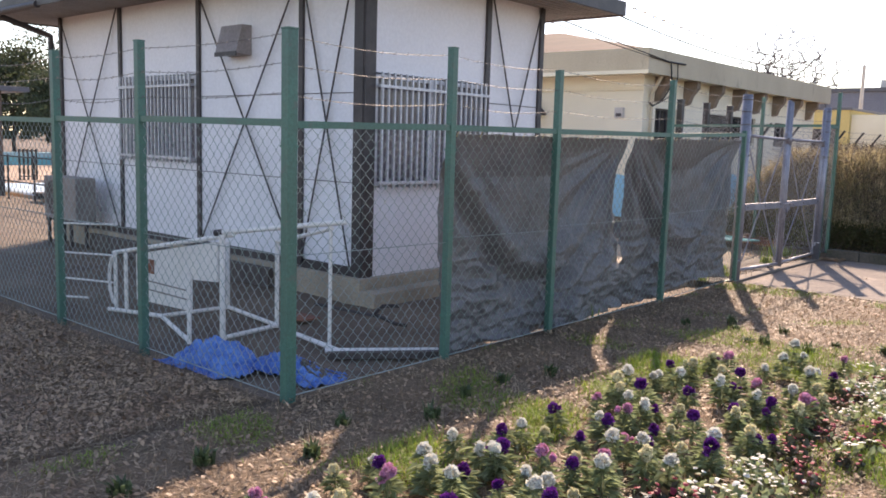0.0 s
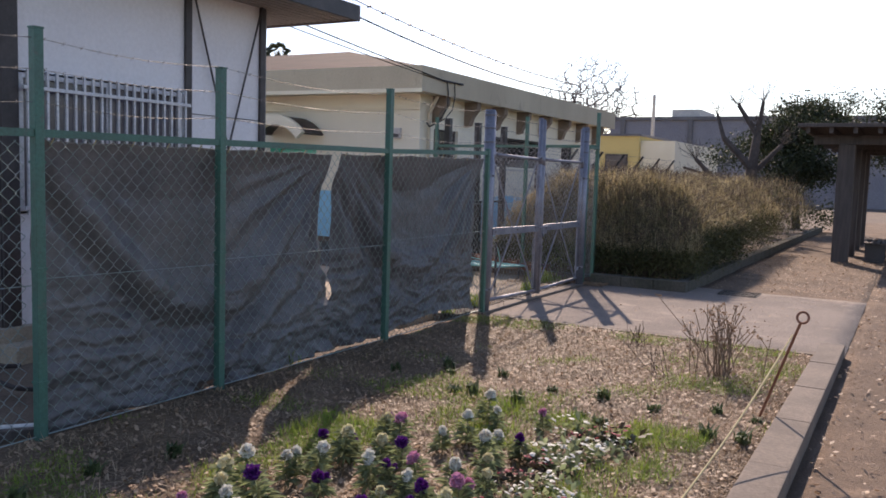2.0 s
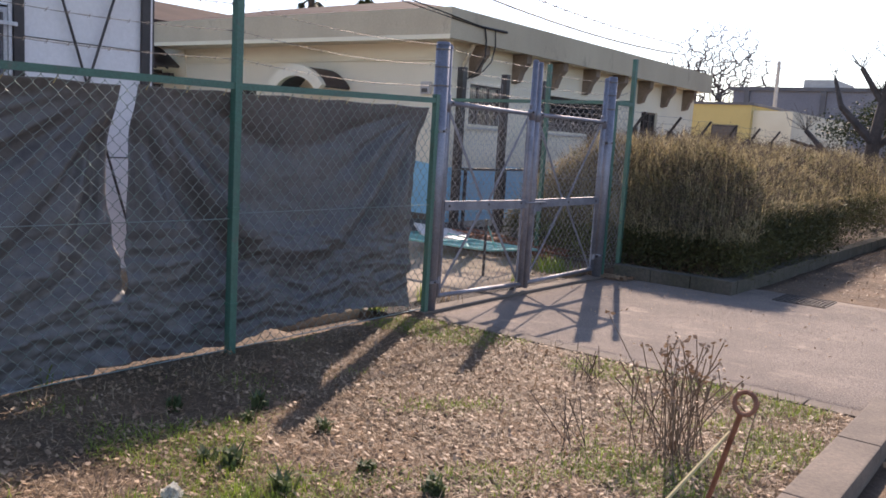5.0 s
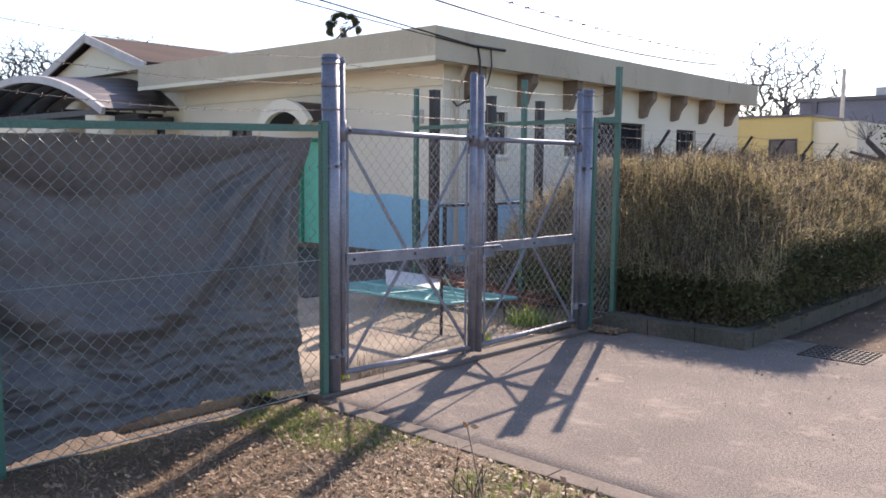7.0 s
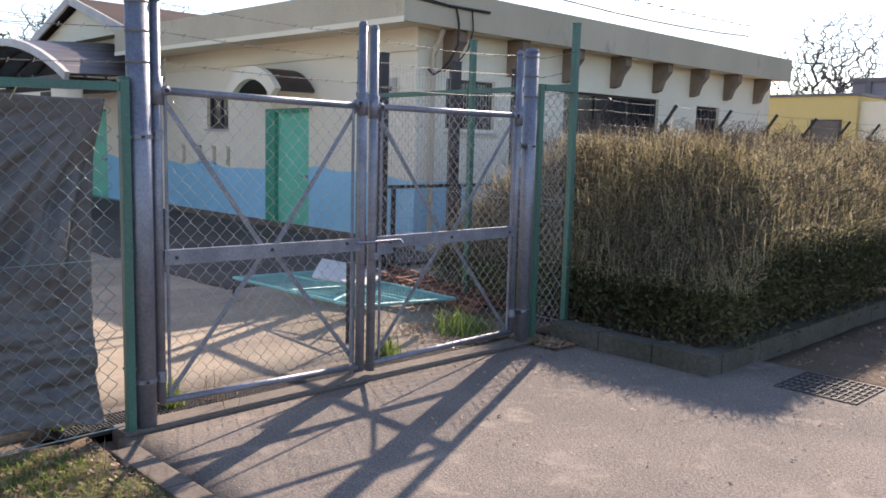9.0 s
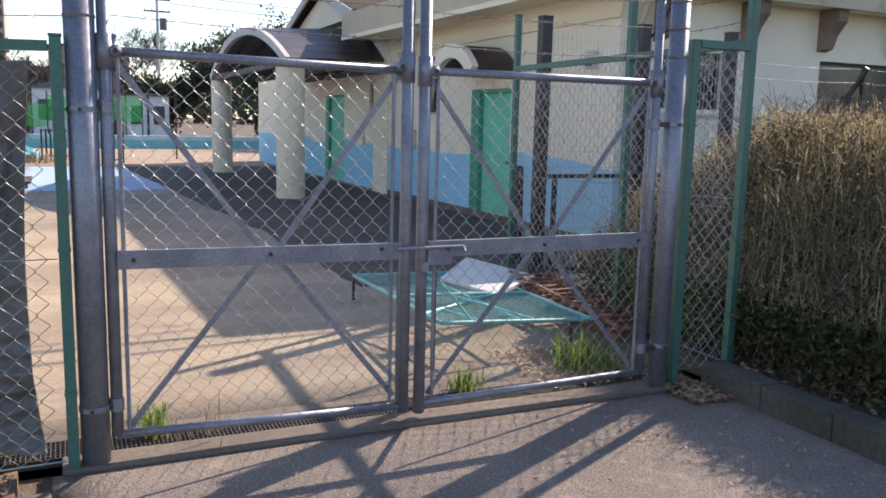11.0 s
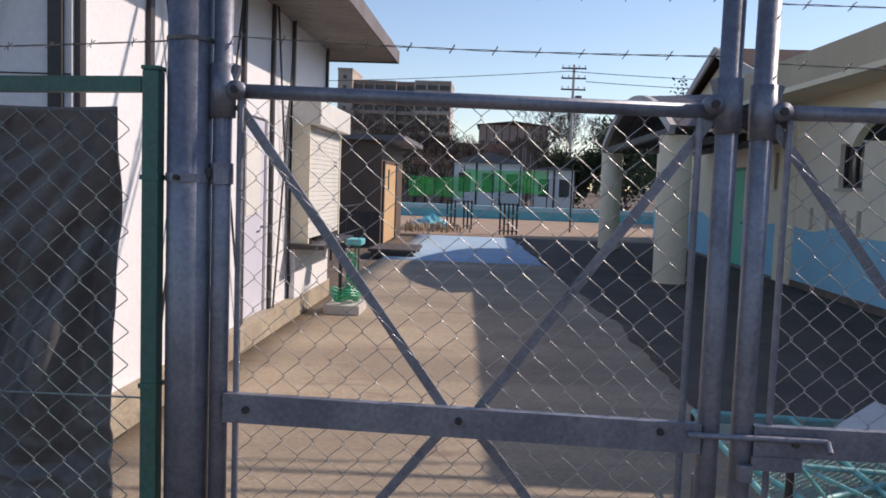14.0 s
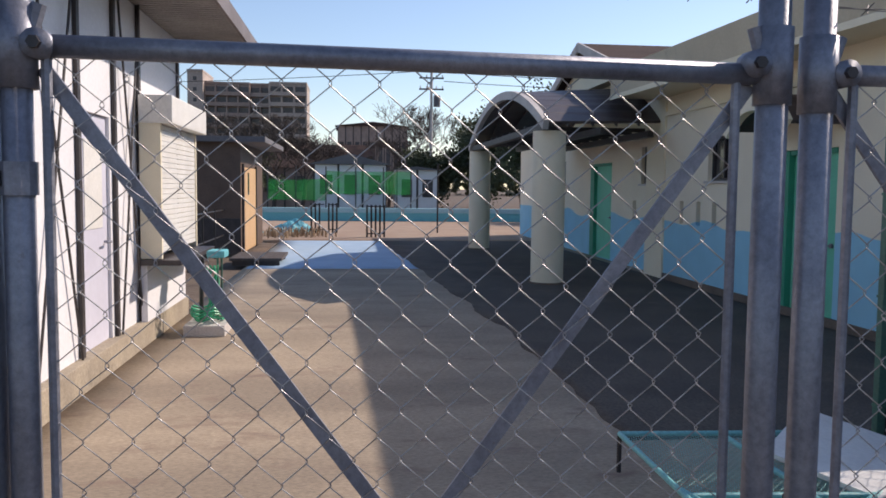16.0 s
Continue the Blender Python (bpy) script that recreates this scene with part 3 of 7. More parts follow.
def barred_window(name, axis, at, u0, u1, z0, z1, out, bars, label):
    w = thing(name, label, "window", kind="structure")

    def bx(a, b, c, d, e, f, bev=0.0):
        return B(a, b, c, d, e, f, bev) if axis == "y" else B(c, d, a, b, e, f, bev)
    s = 1 if out > 0 else -1
    lo = lambda a, b: (min(a, b), max(a, b))
    f0, f1 = lo(at - s * 0.06, at + s * 0.012)
    um = (u0 + u1) / 2
    fr = part("frame", bx(u0, u0 + 0.04, f0, f1, z0, z1), ALU, w)
    part("frame", bx(u1 - 0.04, u1, f0, f1, z0, z1), ALU, w)
    part("frame", bx(u0 + 0.04, u1 - 0.04, f0, f1, z0, z0 + 0.04), ALU, w)
    part("frame", bx(u0 + 0.04, u1 - 0.04, f0, f1, z1 - 0.04, z1), ALU, w)
    part("frame", bx(um - 0.025, um + 0.025, f0, f1, z0 + 0.04, z1 - 0.04), ALU, w)
    g0, g1 = lo(at - s * 0.045, at - s * 0.039)
    part("pane", bx(u0 + 0.04, um - 0.025, g0, g1, z0 + 0.04, z1 - 0.04), WINDOW_GLASS, w)
    part("pane", bx(um + 0.025, u1 - 0.04, g0, g1, z0 + 0.04, z1 - 0.04), WINDOW_GLASS, w)
    b0, b1 = lo(at + s * 0.075, at + s * 0.10)
    for k in range(bars):
        u = u0 + 0.03 + (u1 - u0 - 0.06) * k / (bars - 1)
        part("bar", bx(u - 0.011, u + 0.011, b0, b1, z0 - 0.03, z1 + 0.02, 0.003), ALU, w)
    for z in (z0 + 0.02, z1 - 0.14):
        c0, c1 = lo(at + s * 0.100, at + s * 0.118)
        part("cross_rail", bx(u0 - 0.02, u1 + 0.02, c0, c1, z, z + 0.03, 0.003), ALU, w)
    for u in (u0 + 0.05, u1 - 0.05):
        d0, d1 = lo(at + s * 0.004, at + s * 0.075)
        part("bracket", bx(u - 0.015, u + 0.015, d0, d1, z1 - 0.13, z1 - 0.10), ALU, w)
    return w


barred_window("window_1", "x", HX1, 5.89, 7.64, 1.10, 2.25, 1, 20, "window behind white upright security bars")
barred_window("window_2", "y", HY0, -10.91, -9.08, 1.24, 2.32, -1, 20, "window behind white upright security bars")

# ---------------------------------------------------------------- changing-room building
BY, BX, BZ = 16.70, -8.72, 3.22
door_holes = [(-12.84, -11.47, G, 2.06)]
wall_with_holes("wall_building_south", "y", BY, 0.25, -16.85, BX, -0.3, BZ, door_holes + [(-15.05, -14.2, 1.68, 2.38)] + [(x, x + 0.16, 0.95, 1.34) for x in (-16.15, -15.45, -14.85, -14.3)], MURAL, "cream rendered wall with a blue wavy painted base")
wall_with_holes("wall_building_west", "y", BY + 0.22, 0.25, -31, -16.85, -0.3, 3.75, [(-22.32, -20.68, G, 2.15), (-18.75, -17.95, 1.65, 2.4), (-19.2, -19.0, 0.9, 1.3), (-27.5, -26.6, G, 2.1), (-25.4, -24.8, 1.6, 2.3)], MURAL, "cream rendered wall with a blue painted base under the gable")
wall_with_holes("wall_building_east", "x", BX, -0.25, BY + 0.25, 28.0, -0.3, BZ, [(17.3, 18.4, 1.75, 2.5), (20.2, 23.3, 1.75, 2.5), (24.8, 25.8, 1.75, 2.45)], MURAL, "cream rendered wall with a blue painted base and strip windows")
tagged(link("pilaster", B(-17.75, -16.85, BY - 0.04, BY + 0.218, -0.3, 3.2, 0.01), CREAM), "plain cream pilaster between the two walls", "pilaster", kind="structure")
tagged(link("wall_building_back", B(-31, BX, 28, 28.25, -0.3, BZ), CREAM), "plain cream back wall", "wall", kind="structure")
tagged(link("building_plinth", B(-16.8, BX + 0.04, BY - 0.035, BY - 0.002, -0.3, 0.02), CONCRETE), "grey concrete plinth of the building", "plinth", kind="structure")

FX, FY, FYW = -8.36, 16.12, 15.80
broof = thing("building_roof", "cream fascia and low brown hipped roof", "roof", kind="structure")


def slab(corners, z0, z1):
    """A level slab over a four-cornered plan."""
    bm = bmesh.new()
    a = [bm.verts.new((x, y, z)) for z in (z0, z1) for x, y in corners]
    for f in ((3, 2, 1, 0), (4, 5, 6, 7), (0, 1, 5, 4), (1, 2, 6, 5), (2, 3, 7, 6), (3, 0, 4, 7)):
        bm.faces.new([a[i] for i in f])
    return bm


part("soffit", slab(((-17.2, FYW), (FX, FY), (FX, 28.35), (-17.2, 28.35)), 3.20, 3.28), CREAM, broof)
for b in (slab(((-17.2, FYW - 0.06), (FX + 0.06, FY - 0.06), (FX + 0.06, FY), (-17.2, FYW)), 3.18, 3.70), slab(((FX, FY + 0.002), (FX + 0.06, FY + 0.002), (FX + 0.06, 28.4), (FX, 28.4)), 3.18, 3.70)):
    part("fascia", b, FASCIA, broof)
part("fascia_band", slab(((-17.2, FYW - 0.075), (FX + 0.07, FY - 0.075), (FX + 0.07, FY - 0.062), (-17.2, FYW - 0.062)), 3.16, 3.24), CREAM, broof)
bm = bmesh.new()
a = [bm.verts.new(p) for p in ((-17.2, FYW, 3.69), (FX, FY, 3.69), (FX, 28.3, 3.69), (-17.2, 28.3, 3.69), (-20.2, 22.0, 5.08), (-14.5, 22.0, 5.08), (-14.5, 22.6, 5.08), (-20.2, 22.6, 5.08))]
for f in ((0, 1, 5, 4), (1, 2, 6, 5), (2, 3, 7, 6), (3, 0, 4, 7), (4, 5, 6, 7), (3, 2, 1, 0)):
    bm.faces.new([a[i] for i in f])
part("roof_sheet", bm, ROOF_BROWN, broof)
part("wall_cornice", B(-16.85, BX + 0.03, BY - 0.05, BY - 0.003, 2.86, 2.93, 0.006), CREAM, broof)
for y in np.arange(17.3, 28.0, 1.45):
    bm = bmesh.new()
    p = [(BX + 0.002, 2.62), (BX + 0.13, 2.66), (BX + 0.2, 2.85), (FX - 0.02, 3.02), (FX - 0.02, 3.19), (BX + 0.002, 3.19)]
    lo_, hi_ = [bm.verts.new((q[0], y - 0.09, q[1])) for q in p], [bm.verts.new((q[0], y + 0.09, q[1])) for q in p]
    bm.faces.new(lo_), bm.faces.new(hi_[::-1])
    for k in range(len(p)):
        bm.faces.new((lo_[k], hi_[k], hi_[(k + 1) % len(p)], lo_[(k + 1) % len(p)]))
    bmesh.ops.recalc_face_normals(bm, faces=bm.faces)
    part("eave_bracket", bm, BRACKET, broof, "dark brown eave bracket")

# gable over the entrance
gable = thing("gable_roof", "brown gable roof with pale bargeboards over the entrance", "roof", kind="structure")
GX, GZ, GYF = -20.5, 4.66, 16.05
EL, ER, EZ = -23.6, -17.4, 3.76
bm = bmesh.new()
tri_ = [(EL + 0.2, EZ), (ER - 0.2, EZ), (GX, GZ - 0.1)]
lo_, hi_ = [bm.verts.new((q[0], GYF + 0.22, q[1])) for q in tri_], [bm.verts.new((q[0], GYF + 0.5, q[1])) for q in tri_]
bm.faces.new(lo_), bm.faces.new(hi_[::-1])
for k in range(3):
    bm.faces.new((lo_[k], hi_[k], hi_[(k + 1) % 3], lo_[(k + 1) % 3]))
bmesh.ops.recalc_face_normals(bm, faces=bm.faces)
part("gable_wall", bm, CREAM, gable)
for ex in (EL, ER):
    d = Vector((GX - ex, 0, GZ - EZ))
    bm = bmesh.new()
    q = [(ex, GYF, EZ), (GX, GYF, GZ), (GX, 27, GZ), (ex, 27, EZ)]
    a = [bm.verts.new(p) for p in q] + [bm.verts.new((p[0], p[1], p[2] + 0.1)) for p in q]
    for f in ((0, 1, 2, 3), (7, 6, 5, 4), (0, 4, 5, 1), (1, 5, 6, 2), (2, 6, 7, 3), (3, 7, 4, 0)):
        bm.faces.new([a[i] for i in f])
    bmesh.ops.recalc_face_normals(bm, faces=bm.faces)
    part("roof_slope", bm, ROOF_BROWN, gable)
    part("bargeboard", bar(bmesh.new(), (ex, GYF - 0.03, EZ - 0.02), (GX, GYF - 0.03, GZ + 0.02), 0.2, 0.05, (0, 1, 0)), LIGHT_TRIM, gable)
tagged(link("entrance_fascia", B(-31, -17.22, BY - 0.2, BY + 0.3, 3.3, 3.74, 0.01), FASCIA), "cream fascia band above the entrance wall", "fascia", kind="structure")
tagged(link("entrance_flat_roof", B(-31, -17.2, BY + 0.3, 28.2, 3.6, 3.72), GREY_ROOF), "flat roof behind the entrance", "roof", kind="structure")


def arch_roof(name, x0, x1, y0, y1, z0, rise, thick, sheet_mat, rim_mat, label, n=18, rim=0.14, taper=0.0, lift=0.0):
    """A barrel canopy whose arch faces the yard, its near side drawn in and raised towards the wall."""
    c = thing(name, label, "canopy", at=((x0 + x1) / 2, y0, z0))
    mt = Matrix.Translation((-(x0 + x1) / 2, -y0, -z0))
    half, mid = (x1 - x0) / 2, (x0 + x1) / 2
    rad = (half * half + rise * rise) / (2 * rise)
    ang = math.asin(min(1, half / rad)) if rise < half else math.pi - math.asin(min(1, half / rad))

    def strip(r0, r1, ya, yb, k0=0, k1=n):
        bm = bmesh.new()
        rows = []
        for k in range(k0, k1 + 1):
            th = -ang + 2 * ang * k / n
            rows.append([bm.verts.new((mid + math.sin(th) * r, y, z0 + rise - rad + math.cos(th) * r)) for r, y in ((r0, ya), (r1, ya), (r1, yb), (r0, yb))])
        for p, q in zip(rows, rows[1:]):
            for i in range(4):
                bm.faces.new((p[i], q[i], q[(i + 1) % 4], p[(i + 1) % 4]))
        bm.faces.new(rows[0]), bm.faces.new(rows[-1][::-1])
        bmesh.ops.recalc_face_normals(bm, faces=bm.faces)
        for w in bm.verts:
            f = (w.co.y - y0) / (y1 - y0)
            w.co.z += lift * f
            if w.co.x > mid:
                w.co.x = mid + (w.co.x - mid) * (1 - taper * f)
        bmesh.ops.transform(bm, matrix=mt, verts=bm.verts)
        return bm
    part("roof_sheet", strip(rad - thick, rad, y0 + 0.11, y1), sheet_mat, c, "dark curved roofing sheet")
    part("arch_rim", strip(rad - rim, rad + 0.02, y0, y0 + 0.11), rim_mat, c, "pale curved front rim")
    ribs = int((y1 - y0) / 0.5)
    for k in range(1, ribs):
        y = y0 + (y1 - y0) * k / ribs
        part("rib", strip(rad - thick - 0.05, rad - thick - 0.004, y - 0.02, y + 0.02), rim_mat if rise < 0.5 else DARK_TRIM, c)
    return c, mt


canopy, cmt = arch_roof("entrance_canopy", -24.2, -15.5, 14.1, 16.66, 2.62, 0.88, 0.05, CANOPY, LIGHT_TRIM, "dark barrel-vaulted entrance canopy with a pale arched rim", taper=0.36, lift=0.18)
for x in np.arange(-23.0, -17.3, 0.75):
    part("slat", B(x, x + 0.05, 14.25, 16.6, 2.625, 2.70, m=cmt), DARK_TRIM, canopy)
for y in (14.22, 15.4, 16.5):
    part("beam", B(-24.0, -15.65 - 1.55 * (y - 14.1) / 2.5, y - 0.06, y + 0.06, 2.50, 2.62, 0.006, m=cmt), DARK_TRIM, canopy)
for x, y in ((-16.15, 14.36), (-24.1, 14.40)):
    col = thing("column", "round cream rendered column carrying the entrance canopy", "column", "entrance columns", at=(x, y, G))
    bm = bmesh.new()
    tube(bm, (0, 0, -0.02), (0, 0, 2.60), 0.28, 40)
    part("shaft", bm, CREAM, col, smooth=False)
    bm = bmesh.new()
    tube(bm, (0, 0, -0.02), (0, 0, 0.04), 0.31, 32)
    part("base_ring", bm, CONCRETE, col)

hood, hmt = arch_roof("door_hood", -12.82, -11.24, 15.87, 16.66, 2.33, 0.38, 0.05, CANOPY, CREAM, "small dark arched hood over the green door", n=14, rim=0.2)


def panel_door(name, x0, x1, z0, z1, yface, label, handle=True):
    d = thing(name, label, "door", kind="structure")
    part("jamb", B(x0, x0 + 0.30, yface - 0.02, yface + 0.14, z0, z1), DOOR_DARK, d)
    part("leaf", B(x0 + 0.304, x1, yface + 0.06, yface + 0.11, z0 + 0.005, z1, 0.004), DOOR_GREEN, d)
    part("frame_head", B(x0 + 0.304, x1, yface - 0.01, yface + 0.058, z1 - 0.06, z1), DOOR_DARK, d)
    part("handle", T((x1 - 0.12, yface + 0.05, z0 + 0.98), (x1 - 0.12, yface + 0.02, z0 + 0.98), 0.03, 12), GALV, d)
    part("handle", B(x1 - 0.24, x1 - 0.11, yface + 0.005, yface + 0.02, z0 + 0.97, z0 + 0.99), GALV, d)
    return d


panel_door("door_1", -12.83, -11.48, G, 2.05, BY, "green painted steel door with a deep green jamb")
panel_door("door_2", -22.3, -20.7, G, 2.14, BY + 0.22, "green painted steel door with a deep green jamb")
panel_door("door_3", -27.48, -26.62, G, 2.09, BY + 0.22, "green painted steel door far along the wall")


def dark_window(name, axis, at, u0, u1, z0, z1, s, label, mull=1):
    w = thing(name, label, "window", kind="structure")

    def bx(a, b, c, d, e, f):
        c, d = min(c, d), max(c, d)
        return B(a, b, c, d, e, f) if axis == "y" else B(c, d, a, b, e, f)
    part("pane", bx(u0 + 0.04, u1 - 0.04, at + s * 0.11, at + s * 0.10, z0 + 0.04, z1 - 0.04), DARK_GLASS, w)
    for a, b, e, f in ((u0, u0 + 0.04, z0, z1), (u1 - 0.04, u1, z0, z1), (u0 + 0.04, u1 - 0.04, z0, z0 + 0.04), (u0 + 0.04, u1 - 0.04, z1 - 0.04, z1)):
        part("window_frame", bx(a, b, at + s * 0.13, at + s * 0.07, e, f), DARK_TRIM, w)
    for k in range(1, mull + 1):
        u = u0 + (u1 - u0) * k / (mull + 1)
        part("window_frame", bx(u - 0.02, u + 0.02, at + s * 0.099, at + s * 0.07, z0 + 0.04, z1 - 0.04), DARK_TRIM, w)
    part("window_sill", bx(u0 - 0.04, u1 + 0.04, at - s * 0.05, at + s * 0.06, z0 - 0.04, z0 - 0.002), LIGHT_TRIM, w)
    return w


dark_window("window_3", "y", BY, -15.05, -14.2, 1.68, 2.38, 1, "small dark window in the cream wall")
dark_window("window_4", "y", BY + 0.22, -18.75, -17.95, 1.65, 2.4, 1, "small dark window in the cream wall")
dark_window("window_5", "y", BY + 0.22, -25.4, -24.8, 1.6, 2.3, 1, "small dark window in the cream wall")
for k, (u0, u1, z1) in enumerate(((17.3, 18.4, 2.5), (20.2, 23.3, 2.5), (24.8, 25.8, 2.45))):
    dark_window("window_%d" % (6 + k), "x", BX, u0, u1, 1.7, z1, -1, "dark strip window below the eaves", 2)
for k, x in enumerate((-16.15, -15.45, -14.85, -14.3)):
    tagged(link("slot_%d" % (k + 1), B(x, x + 0.16, BY + 0.14, BY + 0.2, 0.95, 1.34), DARK_GLASS), "narrow dark slot in the wall", "vent", kind="structure")
# unseen inner wall, added only so that the rooms behind stay dark
tagged(link("partition", B(-30, BX - 0.3, 17.9, 18.0, -0.1, 3.2), CREAM), "plain inner wall, unseen, added to keep the rooms dark", "wall", kind="structure")
vent = thing("wall_vent", "small square grey vent cover on the cream wall", "vent", at=(-9.27, BY, 2.36))
part("hood", B(-0.11, 0.11, -0.08, -0.002, -0.11, 0.12, 0.02), LIGHT_TRIM, vent)
part("grille", B(-0.07, 0.07, -0.086, -0.081, -0.08, -0.01), DARK_TRIM, vent)
# ---------------------------------------------------------------- gate and fences
GXP = -3.87


def gate_post(y, label, r=0.056):
    p = thing("gate_post", label, "post", "gate posts", at=(GXP, y, G))
    part("shaft", T((0, 0, -0.1), (0, 0, 2.36), r, 28), GALV, p, smooth=True)
    part("cap", T((0, 0, 2.36), (0, 0, 2.385), r + 0.004, 24, r - 0.008), GALV, p)
    for z in (0.28, 1.62):
        part("hinge_band", T((0, 0, z - 0.012), (0, 0, z + 0.012), r + 0.004, 24), GALV, p)
        part("band_bolt", T((r + 0.002, -0.012, z), (r + 0.016, -0.012, z), 0.008, 8), DARK_TRIM, p)
    for z in (2.01, 2.17, 2.32):
        part("wire_strap", T((0, 0, z - 0.006), (0, 0, z + 0.006), r + 0.003, 20), BARB, p)
    return p


gate_post(10.345, "thick galvanised round steel gate post", 0.063)
gate_post(13.56, "thick galvanised round steel gate post")


def gate_leaf(hinge, meet, latch, label, lift=0.0, sag=0.0):
    s = 1 if meet > hinge else -1
    g = thing("gate_leaf", label, "gate", "gate leaves", at=(GXP, hinge, G + lift))
    W = abs(meet - hinge)
    Y = lambda d: s * d
    part("outer_stile", T((0, 0, 0.12), (0, 0, 2.33), 0.027, 16), GALV, g, smooth=True)
    part("inner_stile", T((0, Y(W), 0.05), (0, Y(W), 2.36), 0.031, 16), GALV, g, smooth=True)
    for y in (0, Y(W)):
        part("collar", T((0, y, 1.78), (0, y, 1.93), 0.037, 16), GALV, g, smooth=True)
        inner = s * (0.045 if y == 0 else -0.045)
        part("clamp", T((-0.012, y + inner, 1.857), (0.034, y + inner, 1.857), 0.027, 12), GALV, g, smooth=True)
        part("clamp_bolt", T((0.034, y + inner, 1.857), (0.046, y + inner, 1.857), 0.012, 6), DARK_TRIM, g)
        part("clamp_lug", T((0.0, y + inner * 0.6, 1.885), (0.0, y + inner * 0.9, 1.93), 0.016, 8), GALV, g)
        part("cap", T((0, y, 2.33 if y == 0 else 2.36), (0, y, 2.36 if y == 0 else 2.385), 0.033, 16, 0.02), GALV, g)
    part("top_rail", T((0, 0, 1.857), (0, Y(W), 1.857 - sag), 0.021, 14), GALV, g, smooth=True)
    part("bottom_rail", T((0, 0, 0.12), (0, Y(W), 0.10 - sag), 0.021, 14), GALV, g, smooth=True)
    part("mid_rail", bar(bmesh.new(), (0.016, Y(0.022), 0.9425), (0.016, Y(W - 0.026), 0.9425 - sag), 0.085, 0.028, (1, 0, 0)), GALV, g)
    for y in (Y(0.09), Y(W * 0.5), Y(W - 0.14)):
        part("bolt", T((0.030, y, 0.94), (0.037, y, 0.94), 0.011, 8), DARK_TRIM, g)
    for d in (0.052, W - 0.075):
        part("mesh_rod", T((0, Y(d), 0.12), (0, Y(d), 1.857), 0.010, 8), GALV, g)
    c, c2 = W * 0.468, W * 0.538
    for a, b in (((0.04, 1.82), (c, 0.965)), ((W - 0.04, 1.82), (c2, 0.965)), ((0.05, 0.14), (c, 0.90)), ((W - 0.05, 0.14), (c2, 0.90))):
        part("diagonal", bar(bmesh.new(), (-0.016, Y(a[0]), a[1]), (-0.016, Y(b[0]), b[1]), 0.028, 0.008, (1, 0, 0)), GALV, g)
    m = chain_link((0, min(Y(0.055), Y(W - 0.075)), 0), (0, 1, 0), W - 0.13, 0.13, 1.85, material=GALV_WIRE, parent=g)
    for z in (0.27, 1.62):
        part("hinge", B(-0.03, 0.03, *sorted((Y(-0.10), Y(-0.02))), z - 0.014, z + 0.014, 0.004), DARK_TRIM, g)
        part("hinge_ring", T((0, 0, z - 0.03), (0, 0, z + 0.03), 0.033, 14), GALV, g)
    if latch:
        part("latch_bar", T((0.045, Y(W + 0.16), 0.955), (0.045, Y(W - 0.22), 0.955), 0.009, 10), GALV, g)
        part("latch_bar", T((0.045, Y(W - 0.22), 0.955), (0.07, Y(W - 0.22), 0.93), 0.009, 10), GALV, g)
        part("latch_plate", B(0.030, 0.036, *sorted((Y(W - 0.02), Y(W - 0.16))), 0.86, 0.90), GALV, g)
        part("padlock", B(0.036, 0.06, *sorted((Y(W + 0.02), Y(W - 0.02))), 0.83, 0.88, 0.006), GALV, g, "dull padlock hanging from the latch")
    else:
        part("drop_bolt", T((-0.045, Y(W - 0.02), -0.02), (-0.045, Y(W - 0.02), 0.8), 0.008, 8), GALV, g)
    return g


leaf_l = gate_leaf(10.440, 11.858, False, "galvanised tube gate leaf with chain-link mesh, closed", 0.015, 0.018)
leaf_r = gate_leaf(13.42, 11.952, True, "galvanised tube gate leaf with chain-link mesh and latch, closed")


def barbed(parent, a, b, sag=0.02, r=0.0013):
    """Two twisted strands with a barb every 12 cm."""
    a, b = Vector(a), Vector(b)
    L = (b - a).length
    n = max(4, int(L / 0.06))
    runs = []
    for ph in (0, math.pi):
        pts = []
        for i in range(n + 1):
            t = i / n
            p = a.lerp(b, t)
            pts.append((p.x + 0.002 * math.sin(i * 1.6 + ph), p.y, p.z - sag * math.sin(math.pi * t) + 0.002 * math.cos(i * 1.6 + ph)))
        runs.append(pts)
    k = 0.05
    while k < L:
        p = a.lerp(b, k / L)
        z = p.z - sag * math.sin(math.pi * k / L)
        for s in (-1, 1):
            runs.append([(p.x - 0.010 * s, p.y - 0.007, z - 0.011), (p.x + 0.010 * s, p.y + 0.007, z + 0.011)])
        k += 0.12
    return wires("barbed_wire", runs, r, BARB, parent, "thin rusty-grey barbed wire")


def fence_post(parent, x, y, top, r=0.03):
    p = part("post", B(-r, r, -r, r, -0.15, top + 0.09 - 0.012, 0.006), GREEN_STEEL, parent)
    p.location = (x, y, -0.09)
    part("cap", B(-r - 0.003, r + 0.003, -r - 0.003, r + 0.003, top + 0.078, top + 0.09, 0.004), GREEN_STEEL, p)
    for z in (0.35, 1.0, 1.6):
        part("clip", B(-r - 0.006, r + 0.006, -r - 0.003, r + 0.003, z, z + 0.014), GREEN_STEEL, p)
    return p


